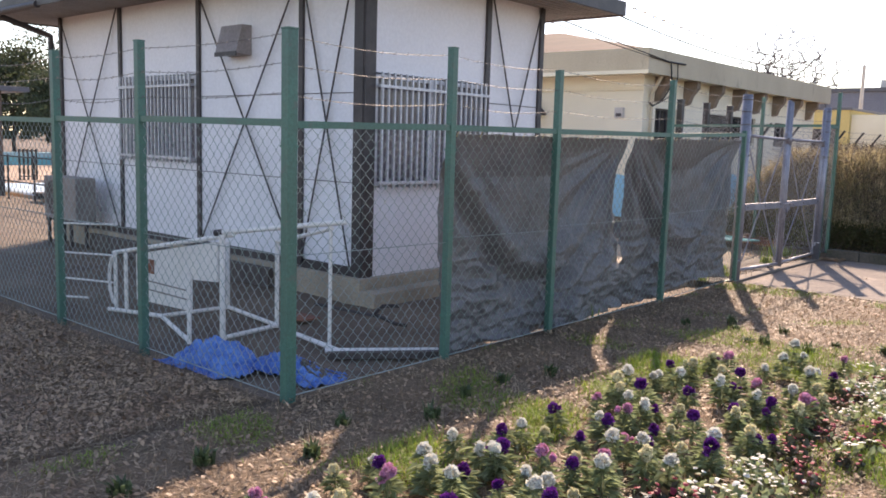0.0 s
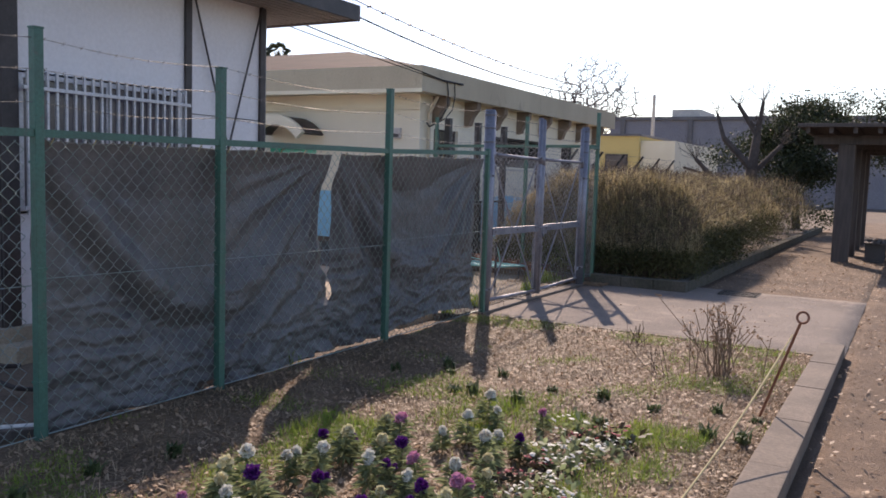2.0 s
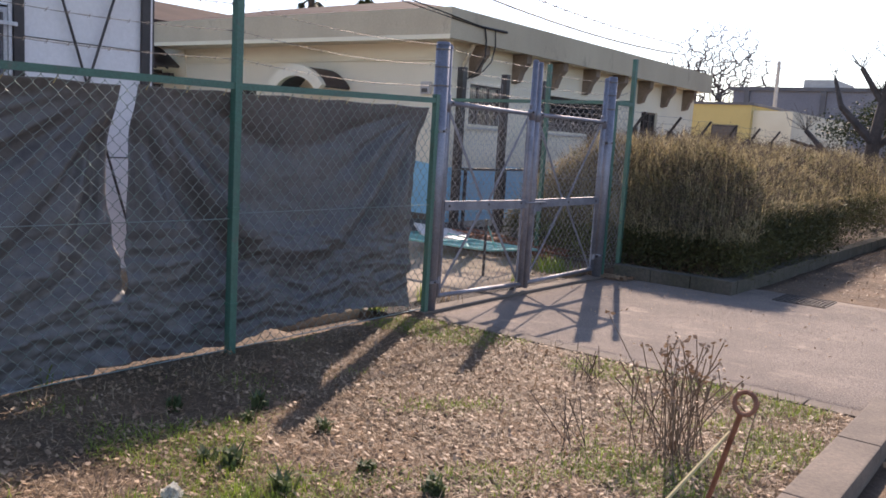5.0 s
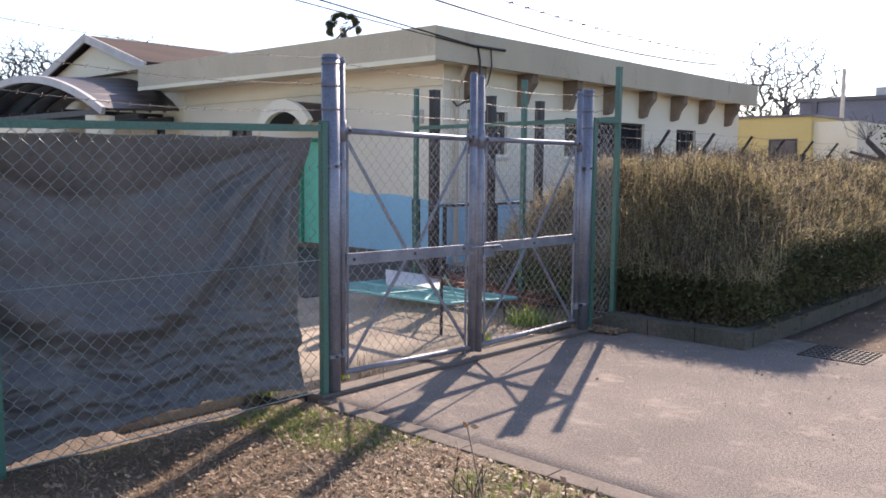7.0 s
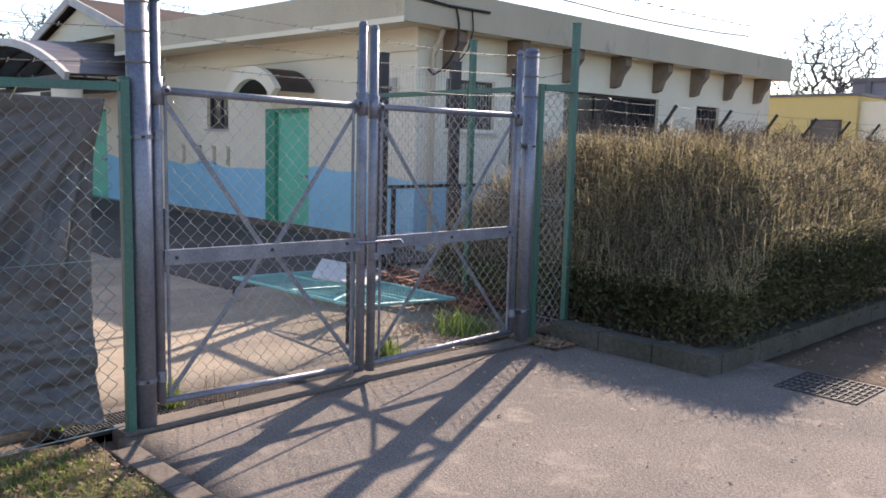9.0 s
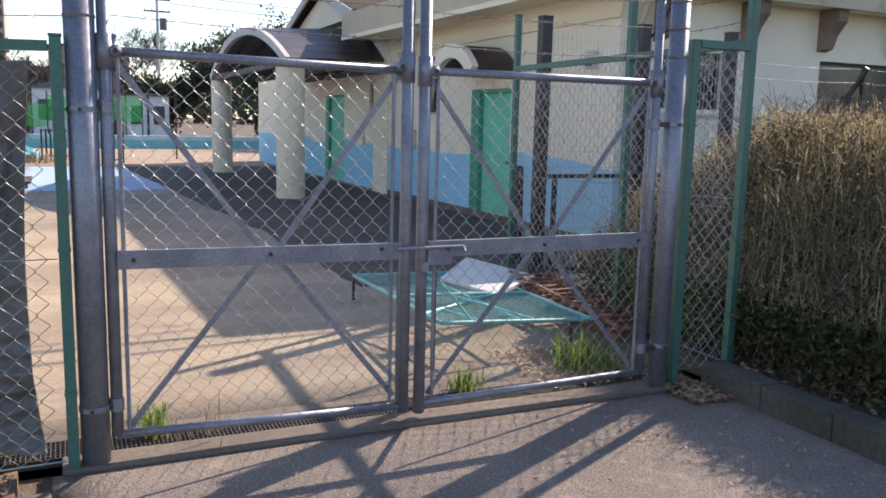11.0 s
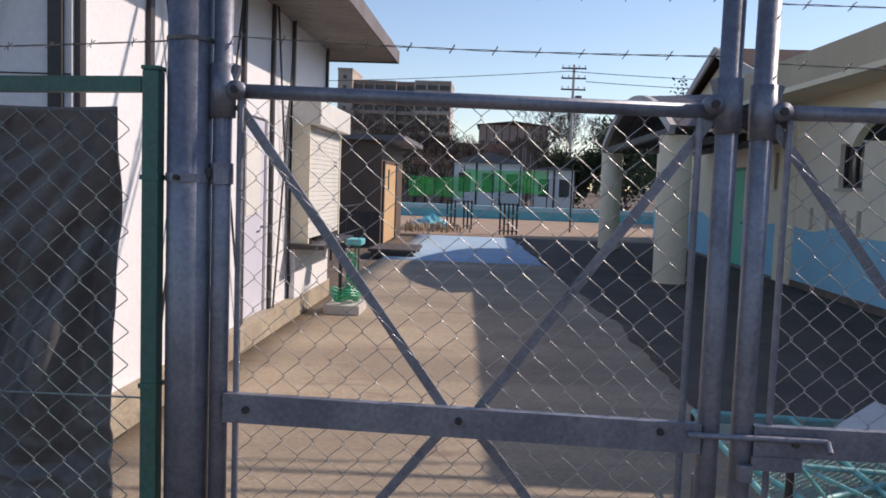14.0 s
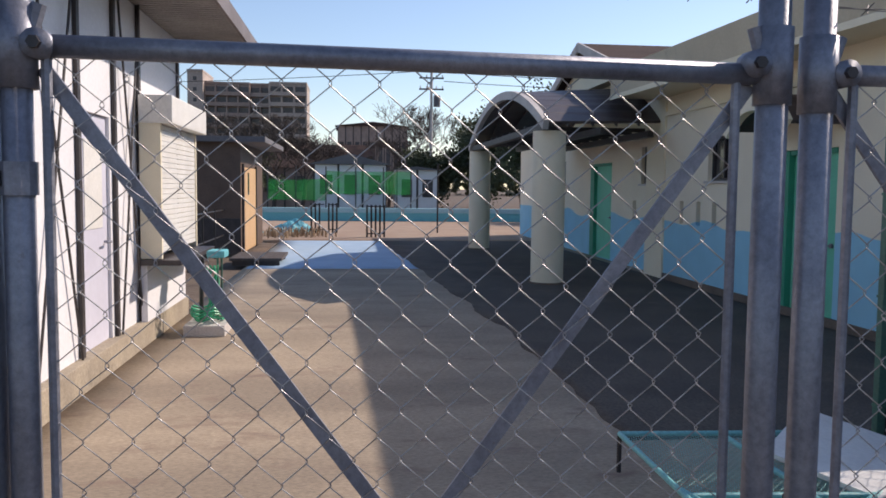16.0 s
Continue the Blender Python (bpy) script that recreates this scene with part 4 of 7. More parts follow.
def fence_span(parent, a, b, top_a, top_b, bottom, inset=0.03, rail=0.038, mesh=None):
    """Top rail, bottom rod, tension wire and mesh between two posts."""
    a, b = Vector(a), Vector(b)
    L = (b - a).length
    d = (b - a).normalized()
    e = d * inset
    part("top_rail", bar(bmesh.new(), a + e + UP * (top_a - 0.022), b - e + UP * (top_b - 0.022), rail, 0.044, (0, 0, 1)), GREEN_STEEL, parent)
    part("bottom_rod", T(a + e + UP * bottom, b - e + UP * bottom, 0.004, 6), GREEN_WIRE, parent)
    part("tension_wire", T(a + e + UP * ((top_a + bottom) * 0.52), b - e + UP * ((top_b + bottom) * 0.5), 0.003, 6), GREEN_WIRE, parent)
    o = a + d * (inset + 0.01)
    chain_link((o.x, o.y, 0), tuple(d), L - 2 * inset - 0.02, bottom, min(top_a, top_b) - 0.04, material=mesh or GREEN_WIRE, parent=parent, r=0.0020, sag=0.01)


FXP = -3.78
fence = thing("chain_link_fence", "faded green chain-link fence with barbed wire above", "fence")
posts = [(FXP, 3.06, 1.67, 2.22), (FXP, 4.55, 1.70, 2.26), (FXP, 5.95, 1.715, 2.215), (FXP, 8.09, 1.74, 2.29), (FXP - 0.06, 10.25, 1.80, 1.83)]
for k, (x, y, rz, top) in enumerate(posts):
    fence_post(fence, x, y, top, r=0.036 if k == 0 else (0.028 if k < 4 else 0.024))
west = [(FXP, 3.06), (-5.55, 3.06), (-6.97, 3.06), (-8.5, 3.06), (-10.1, 3.06)]
for x, y in west[1:]:
    fence_post(fence, x, y, 2.25)
for p, q in zip(posts, posts[1:]):
    fence_span(fence, (p[0], p[1], 0), (q[0], q[1], 0), p[2], q[2], -0.05)
for p, q in zip(west, west[1:]):
    fence_span(fence, (p[0], p[1], 0), (q[0], q[1], 0), 1.68, 1.70, -0.06)
for dz in (0.15, 0.33, 0.50):
    for p, q in zip(posts[:4], posts[1:4] + [(GXP, 10.33, 1.76, 0)]):
        barbed(fence, (p[0], p[1], p[2] + dz), (q[0], q[1], q[2] + dz), sag=rnd.uniform(0.005, 0.05))
    for p, q in zip(west[:3], west[1:4]):
        barbed(fence, (p[0], p[1], 1.69 + dz), (q[0], q[1], 1.69 + dz), sag=rnd.uniform(0.01, 0.05))
for z in (1.91, 2.07, 2.22):
    barbed(leaf_l, (0, 0, z - G - 0.0), (0, 1.418, z - G - 0.02), sag=rnd.uniform(0.01, 0.04))
    barbed(leaf_r, (0, 0, z - G - 0.0), (0, -1.468, z - G - 0.02), sag=rnd.uniform(0.01, 0.03))

# short panel beside the gate, then the run into the yard
fence2 = thing("chain_link_fence", "green chain-link fence running from the gate into the yard", "fence")
for x, y, top in ((GXP, 13.68, 2.02), (GXP, 14.12, 2.55), (-5.09, 14.14, 2.50), (-6.8, 14.14, 2.50)):
    fence_post(fence2, x, y, top, r=0.026)
fence_span(fence2, (GXP, 13.68, 0), (GXP, 14.12, 0), 2.02, 2.02, 0.0, rail=0.06, mesh=GALV_WIRE)
fence_span(fence2, (GXP, 14.14, 0), (-5.09, 14.14, 0), 2.05, 2.04, 0.0, rail=0.062, mesh=GALV_WIRE)
fence_span(fence2, (-5.09, 14.14, 0), (-6.8, 14.14, 0), 2.04, 2.03, 0.0, rail=0.062, mesh=GALV_WIRE)
for z in (1.91, 2.07, 2.22):
    barbed(fence2, (GXP, 13.56, z - 0.02), (GXP, 14.12, z + 0.1), sag=0.01)


# ---------------------------------------------------------------- tarpaulins on the fence
def tarp(name, y0, y1, za, zb, low, seed, label, corners=(1.0, 1.0), lean=0.0, slant=0.0):
    """A sheet hung from its upper corners: pulled creases, a belly, ripples towards a ragged hem."""
    nu, nv = 220, 150
    verts, faces = [], []
    L = y1 - y0
    for j in range(nv + 1):
        v = j / nv
        for i in range(nu + 1):
            u = i / nu
            zt = za + (zb - za) * u - 0.010 * abs(math.sin(u * L * 5.5))
            z = zt + (low(u) - zt) * v
            y = y0 + L * u
            yy, dep = u * L, (zt - z)
            d = -0.135
            d += 0.07 * noise.noise((yy * 0.8 + seed, dep * 0.8, seed))
            belly = math.sin(math.pi * u) * 0.86 - dep * 0.78
            d += 0.085 * math.exp(-((belly) / 0.11) ** 2) * min(1, v * 4)
            d -= 0.05 * math.exp(-((belly + 0.17) / 0.08) ** 2) * min(1, v * 4)
            for cu, w in ((0.0, corners[0]), (1.0, corners[1])):
                du = abs(u - cu) * L + 0.03
                ang = math.atan2(dep + 0.03, du) + 0.10 * noise.noise((yy * 1.3, dep * 1.3, seed + 5))
                rr = math.hypot(dep, du)
                env = math.exp(-((rr - 0.6) / 0.55) ** 2) * min(1, rr / 0.75)
                d += w * env * (0.055 * math.sin(ang * 10 + seed) + 0.030 * math.sin(ang * 27 + seed * 2) + 0.008 * math.sin(ang * 55 + seed))
            low_w = max(0, min(1, (v - 0.42) * 2.8))
            wob = dep + 0.05 * noise.noise((yy * 2.2, dep * 2, seed + 2))
            d += low_w * 0.065 * noise.noise((yy * 1.4 + seed, wob * 5.5, 4 + seed))
            d += low_w * 0.075 * (0.32 - abs(noise.noise((yy * 3.2 + seed, wob * 9.0, 7 + seed))))
            d += low_w * 0.030 * (0.3 - abs(noise.noise((yy * 7.5 + seed, wob * 19, 3 + seed))))
            d += 0.016 * noise.noise((yy * 5, dep * 6, seed + 9)) * min(1, v * 5)
            d += 0.010 * (0.3 - abs(noise.noise((yy * 9 + dep * 5, dep * 6 - yy * 3, seed + 1)))) * min(1, v * 4)
            if slant:
                high = z - low(u)
                across = 0.86 * high - 0.51 * (yy - 1.15) + 0.05 * noise.noise((yy * 1.7, high * 2, seed + 4))
                mask = min(1, max(0, (yy - 0.75) * 1.6)) * min(1, max(0, (1.05 - high) * 1.8))
                for at_, w_, amp in ((0.0, 0.06, 1.0), (0.13, 0.045, -0.8), (0.25, 0.06, 0.8), (0.38, 0.04, -0.5), (-0.13, 0.05, -0.7), (-0.25, 0.06, 0.7)):
                    d += slant * amp * mask * math.exp(-((across - at_) / w_) ** 2)
            d += lean * max(0, v - 0.72) * (0.4 + noise.noise((yy * 1.5, 1, seed)))
            d = -0.03 + (d + 0.03) * min(1, v * 5)
            x = FXP + min(d, -0.014) - 0.02 * u
            e = 0.06 * noise.noise((0.3, z * 1.3, seed)) * v
            y += e * (1 - u) ** 6 + (e - 0.05 * max(0, math.sin(v * math.pi * (1.6 if y1 < 8 else 1.0))) + (0.085 * v if y1 < 8 else 0)) * u ** 6
            verts.append((x, y, z))
    for j in range(nv):
        for i in range(nu):
            a = j * (nu + 1) + i
            faces.append((a, a + 1, a + nu + 2, a + nu + 1))
    root = thing(name, label, "tarpaulin", "fence tarpaulins")
    ob = raw("cloth", verts, faces, TARP, root, smooth=True)
    so = ob.modifiers.new("thickness", "SOLIDIFY")
    so.thickness, so.offset = 0.0015, -1
    for k in range(int(L / 0.28)):
        y = y0 + 0.05 + k * 0.28
        zt = za + (zb - za) * (y - y0) / L
        part("tie", T((FXP - 0.03, y, zt - 0.03), (FXP - 0.02, y + 0.03, zt + 0.03), 0.003, 6), ROPE, root)
    return root


low_a = lambda u: -0.085 + 0.012 * math.sin(u * 9) + (0.03 if u > 0.93 else 0)
low_b = lambda u: -0.08 + 0.03 * min(1, u * 4) + 0.085 * max(0, math.sin((u - 0.30) * 4.2)) + 0.014 * noise.noise((u * 26, 3, 1)) + 0.01 * noise.noise((u * 70, 3, 1))
tarp("hanging_tarpaulin", 4.60, 7.30, 1.645, 1.665, low_a, 3.0, "dull grey woven tarpaulin tied inside the fence, creased", (0.15, 0.9), 0.22, 0.05)
tarp("hanging_tarpaulin", 7.40, 10.15, 1.67, 1.72, low_b, 8.0, "dull grey woven tarpaulin tied inside the fence, rippled hem", (0.7, 1.0))
# ---------------------------------------------------------------- yard fence in dark brown mesh
BFX = -6.7
mf = thing("mesh_fence", "welded wire mesh fence on dark brown steel posts", "fence")


def mesh_fence_post(y, arm=True, top=2.05):
    p = part("post", B(-0.052, 0.052, -0.052, 0.052, -0.2, top, 0.006), BLACK_STEEL, mf, "dark brown steel post")
    p.location = (BFX, y, -0.06)
    part("cap", B(-0.056, 0.056, -0.056, 0.056, top, top + 0.015, 0.004), BLACK_STEEL, p)
    if arm:
        part("arm", bar(bmesh.new(), (0, 0, top), (0.22, 0, top + 0.32), 0.05, 0.03, (0, 1, 0)), BLACK_STEEL, p)


ys_ = (14.37, 15.5, 16.62, 18.4, 20.2, 22.0, 23.8, 25.6, 27.4, 29.2)
for k, y in enumerate(ys_):
    mesh_fence_post(y, k > 2, 2.54 if k < 3 else 1.95)
for k, (a, b) in enumerate(zip(ys_, ys_[1:])):
    z1 = 2.35 if k < 2 else 1.85
    runs = [[(BFX, y, 0.05), (BFX, y, z1)] for y in np.arange(a + 0.05, b - 0.03, 0.05)]
    across = [[(BFX + 0.005, a + 0.04, z), (BFX + 0.005, b - 0.04, z)] for z in np.arange(0.05, z1 + 0.01, 0.15)]
    wires("wire_grid", runs, 0.0023, GALV_WIRE, mf, "grey welded wire grid", True)["kind"] = "stuff"
    wires("cross_wire_grid", across, 0.0013, GALV, mf, "thin level wires of the grid", True)["kind"] = "stuff"
    if k > 1:
        for z in (2.05, 2.2):
            barbed(mf, (BFX + 0.12, a, z), (BFX + 0.12, b, z), sag=0.02)
gt = thing("low_gate", "low dark steel wicket gate in the mesh fence", "gate")
part("rail", B(BFX + 0.05, BFX + 0.09, 14.42, 16.58, 1.0, 1.04, 0.004), BLACK_STEEL, gt)
part("rail", B(BFX + 0.05, BFX + 0.09, 14.42, 16.58, 0.1, 0.14, 0.004), BLACK_STEEL, gt)
for y in (14.5, 15.45, 15.55, 16.5):
    part("upright", B(BFX + 0.05, BFX + 0.09, y - 0.02, y + 0.02, 0.02, 1.0, 0.004), BLACK_STEEL, gt)
gs = thing("folding_grille", "dark folding lattice grille leaning by the fence end", "grille", at=(-6.85, 14.3, G))
for k in range(5):
    part("link", bar(bmesh.new(), (-0.02 - 0.03 * k, 0, 0.02), (-0.05 - 0.03 * k, 0, 1.2), 0.012, 0.02, (0, 1, 0)), BLACK_STEEL, gs)


# ---------------------------------------------------------------- plants
def leaf_cloud(pts, size, rng, ratio=2.6, droop=0.0, outward=None):
    """Small folded leaves at the given points: verts and faces."""
    verts, faces = [], []
    for k, p in enumerate(pts):
        d = Vector((rng.gauss(0, 1), rng.gauss(0, 1), rng.gauss(0.2, 0.8) - droop)).normalized()
        s = d.cross(Vector((rng.gauss(0, 1), rng.gauss(0, 1), rng.gauss(0, 1)))).normalized()
        L = size * rng.uniform(0.6, 1.4)
        w = L / ratio
        p = Vector(p)
        b = len(verts)
        verts += [tuple(p), tuple(p + d * L * 0.5 + s * w * 0.5), tuple(p + d * L), tuple(p + d * L * 0.5 - s * w * 0.5 + d.cross(s) * w * 0.15)]
        faces += [(b, b + 1, b + 2), (b, b + 2, b + 3)]
    return verts, faces


HEDGE_GREEN = leafy("hedge_leaf_olive", (0.12, 0.12, 0.045), (0.065, 0.07, 0.025), through=0.28, big=2.0)
HEDGE_TAN = leafy("hedge_leaf_dry", (0.48, 0.40, 0.24), (0.35, 0.285, 0.15), through=0.55, big=2.5)
EVERGREEN = leafy("dark_evergreen_leaf", (0.045, 0.06, 0.022), (0.03, 0.04, 0.017), through=0.25, big=1.0)
PINE = leafy("garden_pine_needle", (0.075, 0.09, 0.042), (0.05, 0.065, 0.03), through=0.3, big=0.6)
FRESH = leafy("fresh_grass_blade", (0.30, 0.38, 0.06), (0.20, 0.30, 0.05), through=0.45, big=4)
DRYGRASS = leafy("dry_grass_blade", (0.42, 0.31, 0.20), (0.28, 0.19, 0.115), through=0.25, big=2, island=0.5)
LITTER = leafy("fallen_brown_leaf", (0.33, 0.20, 0.12), (0.47, 0.32, 0.20), through=0.15, big=3, island=0.35)
TWIG = mat("thin_twig", (0.09, 0.06, 0.045), (0.14, 0.09, 0.065), rough=0.8, big=8, fine=60)


HEDGE_FRESH = leafy("hedge_leaf_fresh", (0.26, 0.31, 0.11), (0.18, 0.22, 0.08), through=0.5, big=3)


def hedge(name, x0, x1, y0, y1, h, seed, label, n_twig, n_leaf, fresh=False):
    rng = random.Random(seed)
    root = thing(name, label, "hedge", "hedge shrubs")

    def top(x, y):
        u, v = (x - x0) / (x1 - x0), (y - y0) / (y1 - y0)
        side = min(1.0, min(u, 1 - u) * 4.5 + 0.35) ** 0.5
        front = min(1.0, 0.34 + (y - y0) * 0.58, 0.6 + (y1 - y) * 0.5)
        return h * min(side, front) * (0.90 + 0.16 * noise.noise((x * 0.9, y * 0.7, seed)) + 0.06 * noise.noise((x * 3, y * 3, seed)))
    runs, green, tan = [], [], []
    for k in range(n_twig):
        x, y = rng.uniform(x0, x1), rng.uniform(y0, y1)
        z = top(x, y) * rng.uniform(0.85, 1.1)
        bx, by = x * 0.7 + (x0 + x1) * 0.15 + rng.gauss(0, 0.1), y + rng.gauss(0, 0.2)
        ox, oy = rng.gauss(0, 0.12), rng.gauss(0, 0.12)
        pts = [(bx, by, -0.04), (bx * 0.6 + x * 0.4, by * 0.5 + y * 0.5, z * 0.5), (x, y, z * 0.85), (x + ox, y + oy, z)]
        runs.append(pts)
        for t in range(3):
            f = rng.uniform(0.35, 1.0)
            q = Vector((x, y, z * 0.85)).lerp(Vector((x + ox, y + oy, z)), f)
            runs.append([tuple(q), tuple(q + Vector((rng.gauss(0, 0.13), rng.gauss(0, 0.13), rng.uniform(0.02, 0.2))))])
    for k in range(n_leaf):
        x, y = rng.uniform(x0 - 0.05, x1 + 0.1), rng.uniform(y0 - 0.1, y1)
        t = top(min(max(x, x0), x1), min(max(y, y0), y1))
        f = rng.betavariate(1.9, 1.15)
        p = (x + rng.gauss(0, 0.05), y + rng.gauss(0, 0.05), max(0.0, t * f * 1.04))
        (tan if f > 0.84 + rng.gauss(0, 0.09) else green).append(p)
    wires("twig_mass", runs, 0.0021, TWIG, root, "bare thin brown twigs")["kind"] = "stuff"
    for nm, pts, mt_, lb in (("green_foliage", green, HEDGE_FRESH if fresh else HEDGE_GREEN, "dull olive-green small leaves"), ("upper_foliage", tan, HEDGE_FRESH if fresh else HEDGE_TAN, "fresh green leaves" if fresh else "tan dry leaves and seed tips")):
        v, f = leaf_cloud(pts, 0.042 if nm == "green_foliage" else 0.032, rng, 2.4 if nm == "green_foliage" else 3.6)
        ob = raw(nm, v, f, mt_, root, lb)
        ob["kind"] = "stuff"
    verts, faces = [], []
    for k in range(n_leaf // 12):
        x, y = rng.uniform(x0, x1 + 0.08), rng.uniform(y0 - 0.08, y1)
        t = top(min(max(x, x0), x1), min(max(y, y0), y1))
        o = Vector((x, y, t * rng.uniform(0.72, 0.98)))
        L, az, out_ = rng.uniform(0.10, 0.30), rng.uniform(0, math.tau), abs(rng.gauss(0, 0.75))
        d = Vector((math.cos(az) * out_, math.sin(az) * out_, 1)).normalized()
        s = Vector((-math.sin(az), math.cos(az), 0)) * 0.0028
        m_ = o + d * L * 0.6
        e = m_ + Vector((d.x * 1.8, d.y * 1.8, d.z * 0.8)).normalized() * L * 0.4
        b = len(verts)
        verts += [tuple(o - s), tuple(o + s), tuple(m_ + s), tuple(m_ - s), tuple(e)]
        faces += [(b, b + 1, b + 2, b + 3), (b + 3, b + 2, b + 4)]
    raw("plume_mass", verts, faces, HEDGE_FRESH if fresh else HEDGE_TAN, root, "thin pale upright dry plumes")["kind"] = "stuff"
    return root


hedge("hedge", -5.6, -2.36, 14.24, 18.4, 1.72, 11, "tall feathery hedge, olive below with tan dry tips", 2200, 230000)
hedge("hedge", -5.05, -4.15, 14.22, 14.62, 1.45, 14, "loose green end of the hedge spilling towards the gate", 110, 8000, True)
hedge("hedge", -6.3, -2.40, 18.1, 23.6, 1.80, 12, "tall feathery hedge, olive below with tan dry tips", 1500, 80000)
hedge("hedge", -6.2, -2.3, 24.2, 31.5, 1.75, 13, "tall feathery hedge beyond a gap, tan tips", 800, 30000)


def tree_skeleton(rng, base, height, trunk_r, levels, spread, up=0.55, first=0.35, kids=(2, 4)):
    """Tapered limbs as (a, b, ra, rb)."""
    segs, tips = [], []

    def grow(p, d, L, r, lv):
        n = 3
        for i in range(n):
            d = (d + Vector((rng.gauss(0, 0.12), rng.gauss(0, 0.12), rng.gauss(0.02, 0.06)))).normalized()
            q = p + d * (L / n)
            r2 = r * 0.86
            segs.append((p.copy(), q.copy(), r, r2))
            p, r = q, r2
            if lv < levels and i > 0 and rng.random() < 0.55:
                side = Vector((rng.gauss(0, 1), rng.gauss(0, 1), up * 0.5)).normalized()
                grow(p.copy(), (d * 0.55 + side * spread).normalized(), L * rng.uniform(0.5, 0.72), r * 0.55, lv + 1)
        if lv < levels:
            for _ in range(rng.randint(*kids)):
                side = Vector((rng.gauss(0, 1), rng.gauss(0, 1), up)).normalized()
                grow(p.copy(), (d * 0.7 + side * spread).normalized(), L * rng.uniform(0.58, 0.8), r * 0.62, lv + 1)
        else:
            tips.append(p.copy())
    grow(Vector(base), Vector((rng.gauss(0, 0.05), rng.gauss(0, 0.05), 1)).normalized(), height * first, trunk_r, 0)
    return segs, tips


def limbs_mesh(segs, n_big=8):
    bm = bmesh.new()
    for a, b, r, r2 in segs:
        tube(bm, a, b, max(r, 0.004), n_big if r > 0.06 else (5 if r > 0.015 else 3), max(r2, 0.003), cap=False)
    return bm


def bare_tree(x, y, h, r, levels, seed, label, spread=0.75, minr=0.0):
    rng = random.Random(seed)
    t = thing("bare_tree", label, "tree", at=(x, y, -0.17))
    segs, tips = tree_skeleton(rng, (0, 0, 0), h, r, levels, spread)
    segs = [(a, b, max(p, minr), max(q, minr)) for a, b, p, q in segs]
    big = [s for s in segs if s[2] > r * 0.35]
    small = [s for s in segs if s[2] <= r * 0.35]
    part("trunk", limbs_mesh(big), BARK, t)
    part("twig_mass", limbs_mesh(small), BARK, t)["kind"] = "stuff"
    return t


def dome_tree(x, y, h, r, seed, label, n=3400):
    """A bare tree with a rounded crown: every twig tip joins the nearest wood already grown."""
    rng = np.random.default_rng(seed)
    t = thing("bare_tree", label, "tree", "bare trees", at=(x, y, -0.17))
    stem = h * 0.2
    pos = np.zeros((2 * n + 8, 3))
    up = [-1]
    for k in range(1, 4):
        pos[k] = (0.1 * k, 0.05 * k, stem * k / 3)
        up.append(k - 1)
    ball = rng.normal(size=(n * 3, 3))
    ball /= np.linalg.norm(ball, axis=1)[:, None]
    ball *= rng.uniform(0, 1, (n * 3, 1)) ** 0.36
    ball = ball[ball[:, 2] > -0.55][:n]
    aim = ball * (r, r, h * 0.50) + (0.3, 0.1, h * 0.53)
    lump = np.array([1 + 0.16 * noise.noise((p[0] * 2.4, p[1] * 2.4, p[2] * 2.4 + seed)) for p in ball])
    aim = (aim - (0, 0, h * 0.4)) * lump[:, None] + (0, 0, h * 0.4)
    aim = aim[np.argsort(np.linalg.norm((aim - pos[3]) * (1, 1, 0.8), axis=1))]
    count = 4
    for p in aim:
        gap = pos[:count] - p
        cost = np.einsum("ij,ij->i", gap, gap) + 0.6 * np.maximum(0, gap[:, 2])
        cost[:2] += 99
        k = int(cost.argmin())
        mid = pos[k] * 0.5 + p * 0.5 + rng.normal(size=3) * 0.08 * math.sqrt(max(cost[k], 0.01)) + (0, 0, 0.06)
        pos[count], pos[count + 1] = mid, p
        up += [k, count]
        count += 2
    load = np.ones(count)
    for k in range(count - 1, 0, -1):
        load[up[k]] += load[k]
    thick = 0.0105 * load ** 0.42
    big, small = [], []
    for k in range(1, count):
        a = (Vector(pos[up[k]]), Vector(pos[k]), float(min(thick[up[k]], thick[k] * 1.35)), float(thick[k]))
        (big if thick[k] > 0.1 else small).append(a)
    part("trunk", limbs_mesh(big), BARK, t)
    part("twig_mass", limbs_mesh(small), FAR_BARK, t)["kind"] = "stuff"
    return t


FAR_BARK = mat("pale_grey_twig_bark", (0.15, 0.135, 0.13), (0.11, 0.10, 0.10), rough=0.9, big=3, fine=20)
dome_tree(-35.5, 100.0, 17.0, 7.4, 21, "large bare winter tree with a rounded crown")
dome_tree(-78.0, 46.0, 14.5, 7.0, 22, "large bare winter tree beyond the gable")
dome_tree(-62.0, 30.0, 10.5, 4.0, 25, "bare winter tree behind the canopy")


def leafy_tree(name, x, y, h, crown, seed, label, n, size=0.16, material=None, trunk=0.16, flat=1.0):
    rng = random.Random(seed)
    t = thing(name, label, "tree", at=(x, y, -0.17))
    segs, tips = tree_skeleton(rng, (0, 0, 0), h, trunk, 3, 0.8)
    part("trunk", limbs_mesh(segs), BARK, t)
    pts = []
    clumps = [Vector((rng.gauss(0, crown * 0.45), rng.gauss(0, crown * 0.45), h * 0.62 + rng.gauss(0, h * 0.17 * flat))) for _ in range(26)] + [q for q in tips if rng.random() < 0.6]
    for k in range(n):
        c = rng.choice(clumps)
        q = c + Vector((rng.gauss(0, 1), rng.gauss(0, 1), rng.gauss(0, 0.8))) * crown * 0.15
        if q.z > 0.1:
            pts.append(q)
    v, f = leaf_cloud(pts, size, rng, 1.9)
    raw("crown", v, f, material or EVERGREEN, t)
    return t


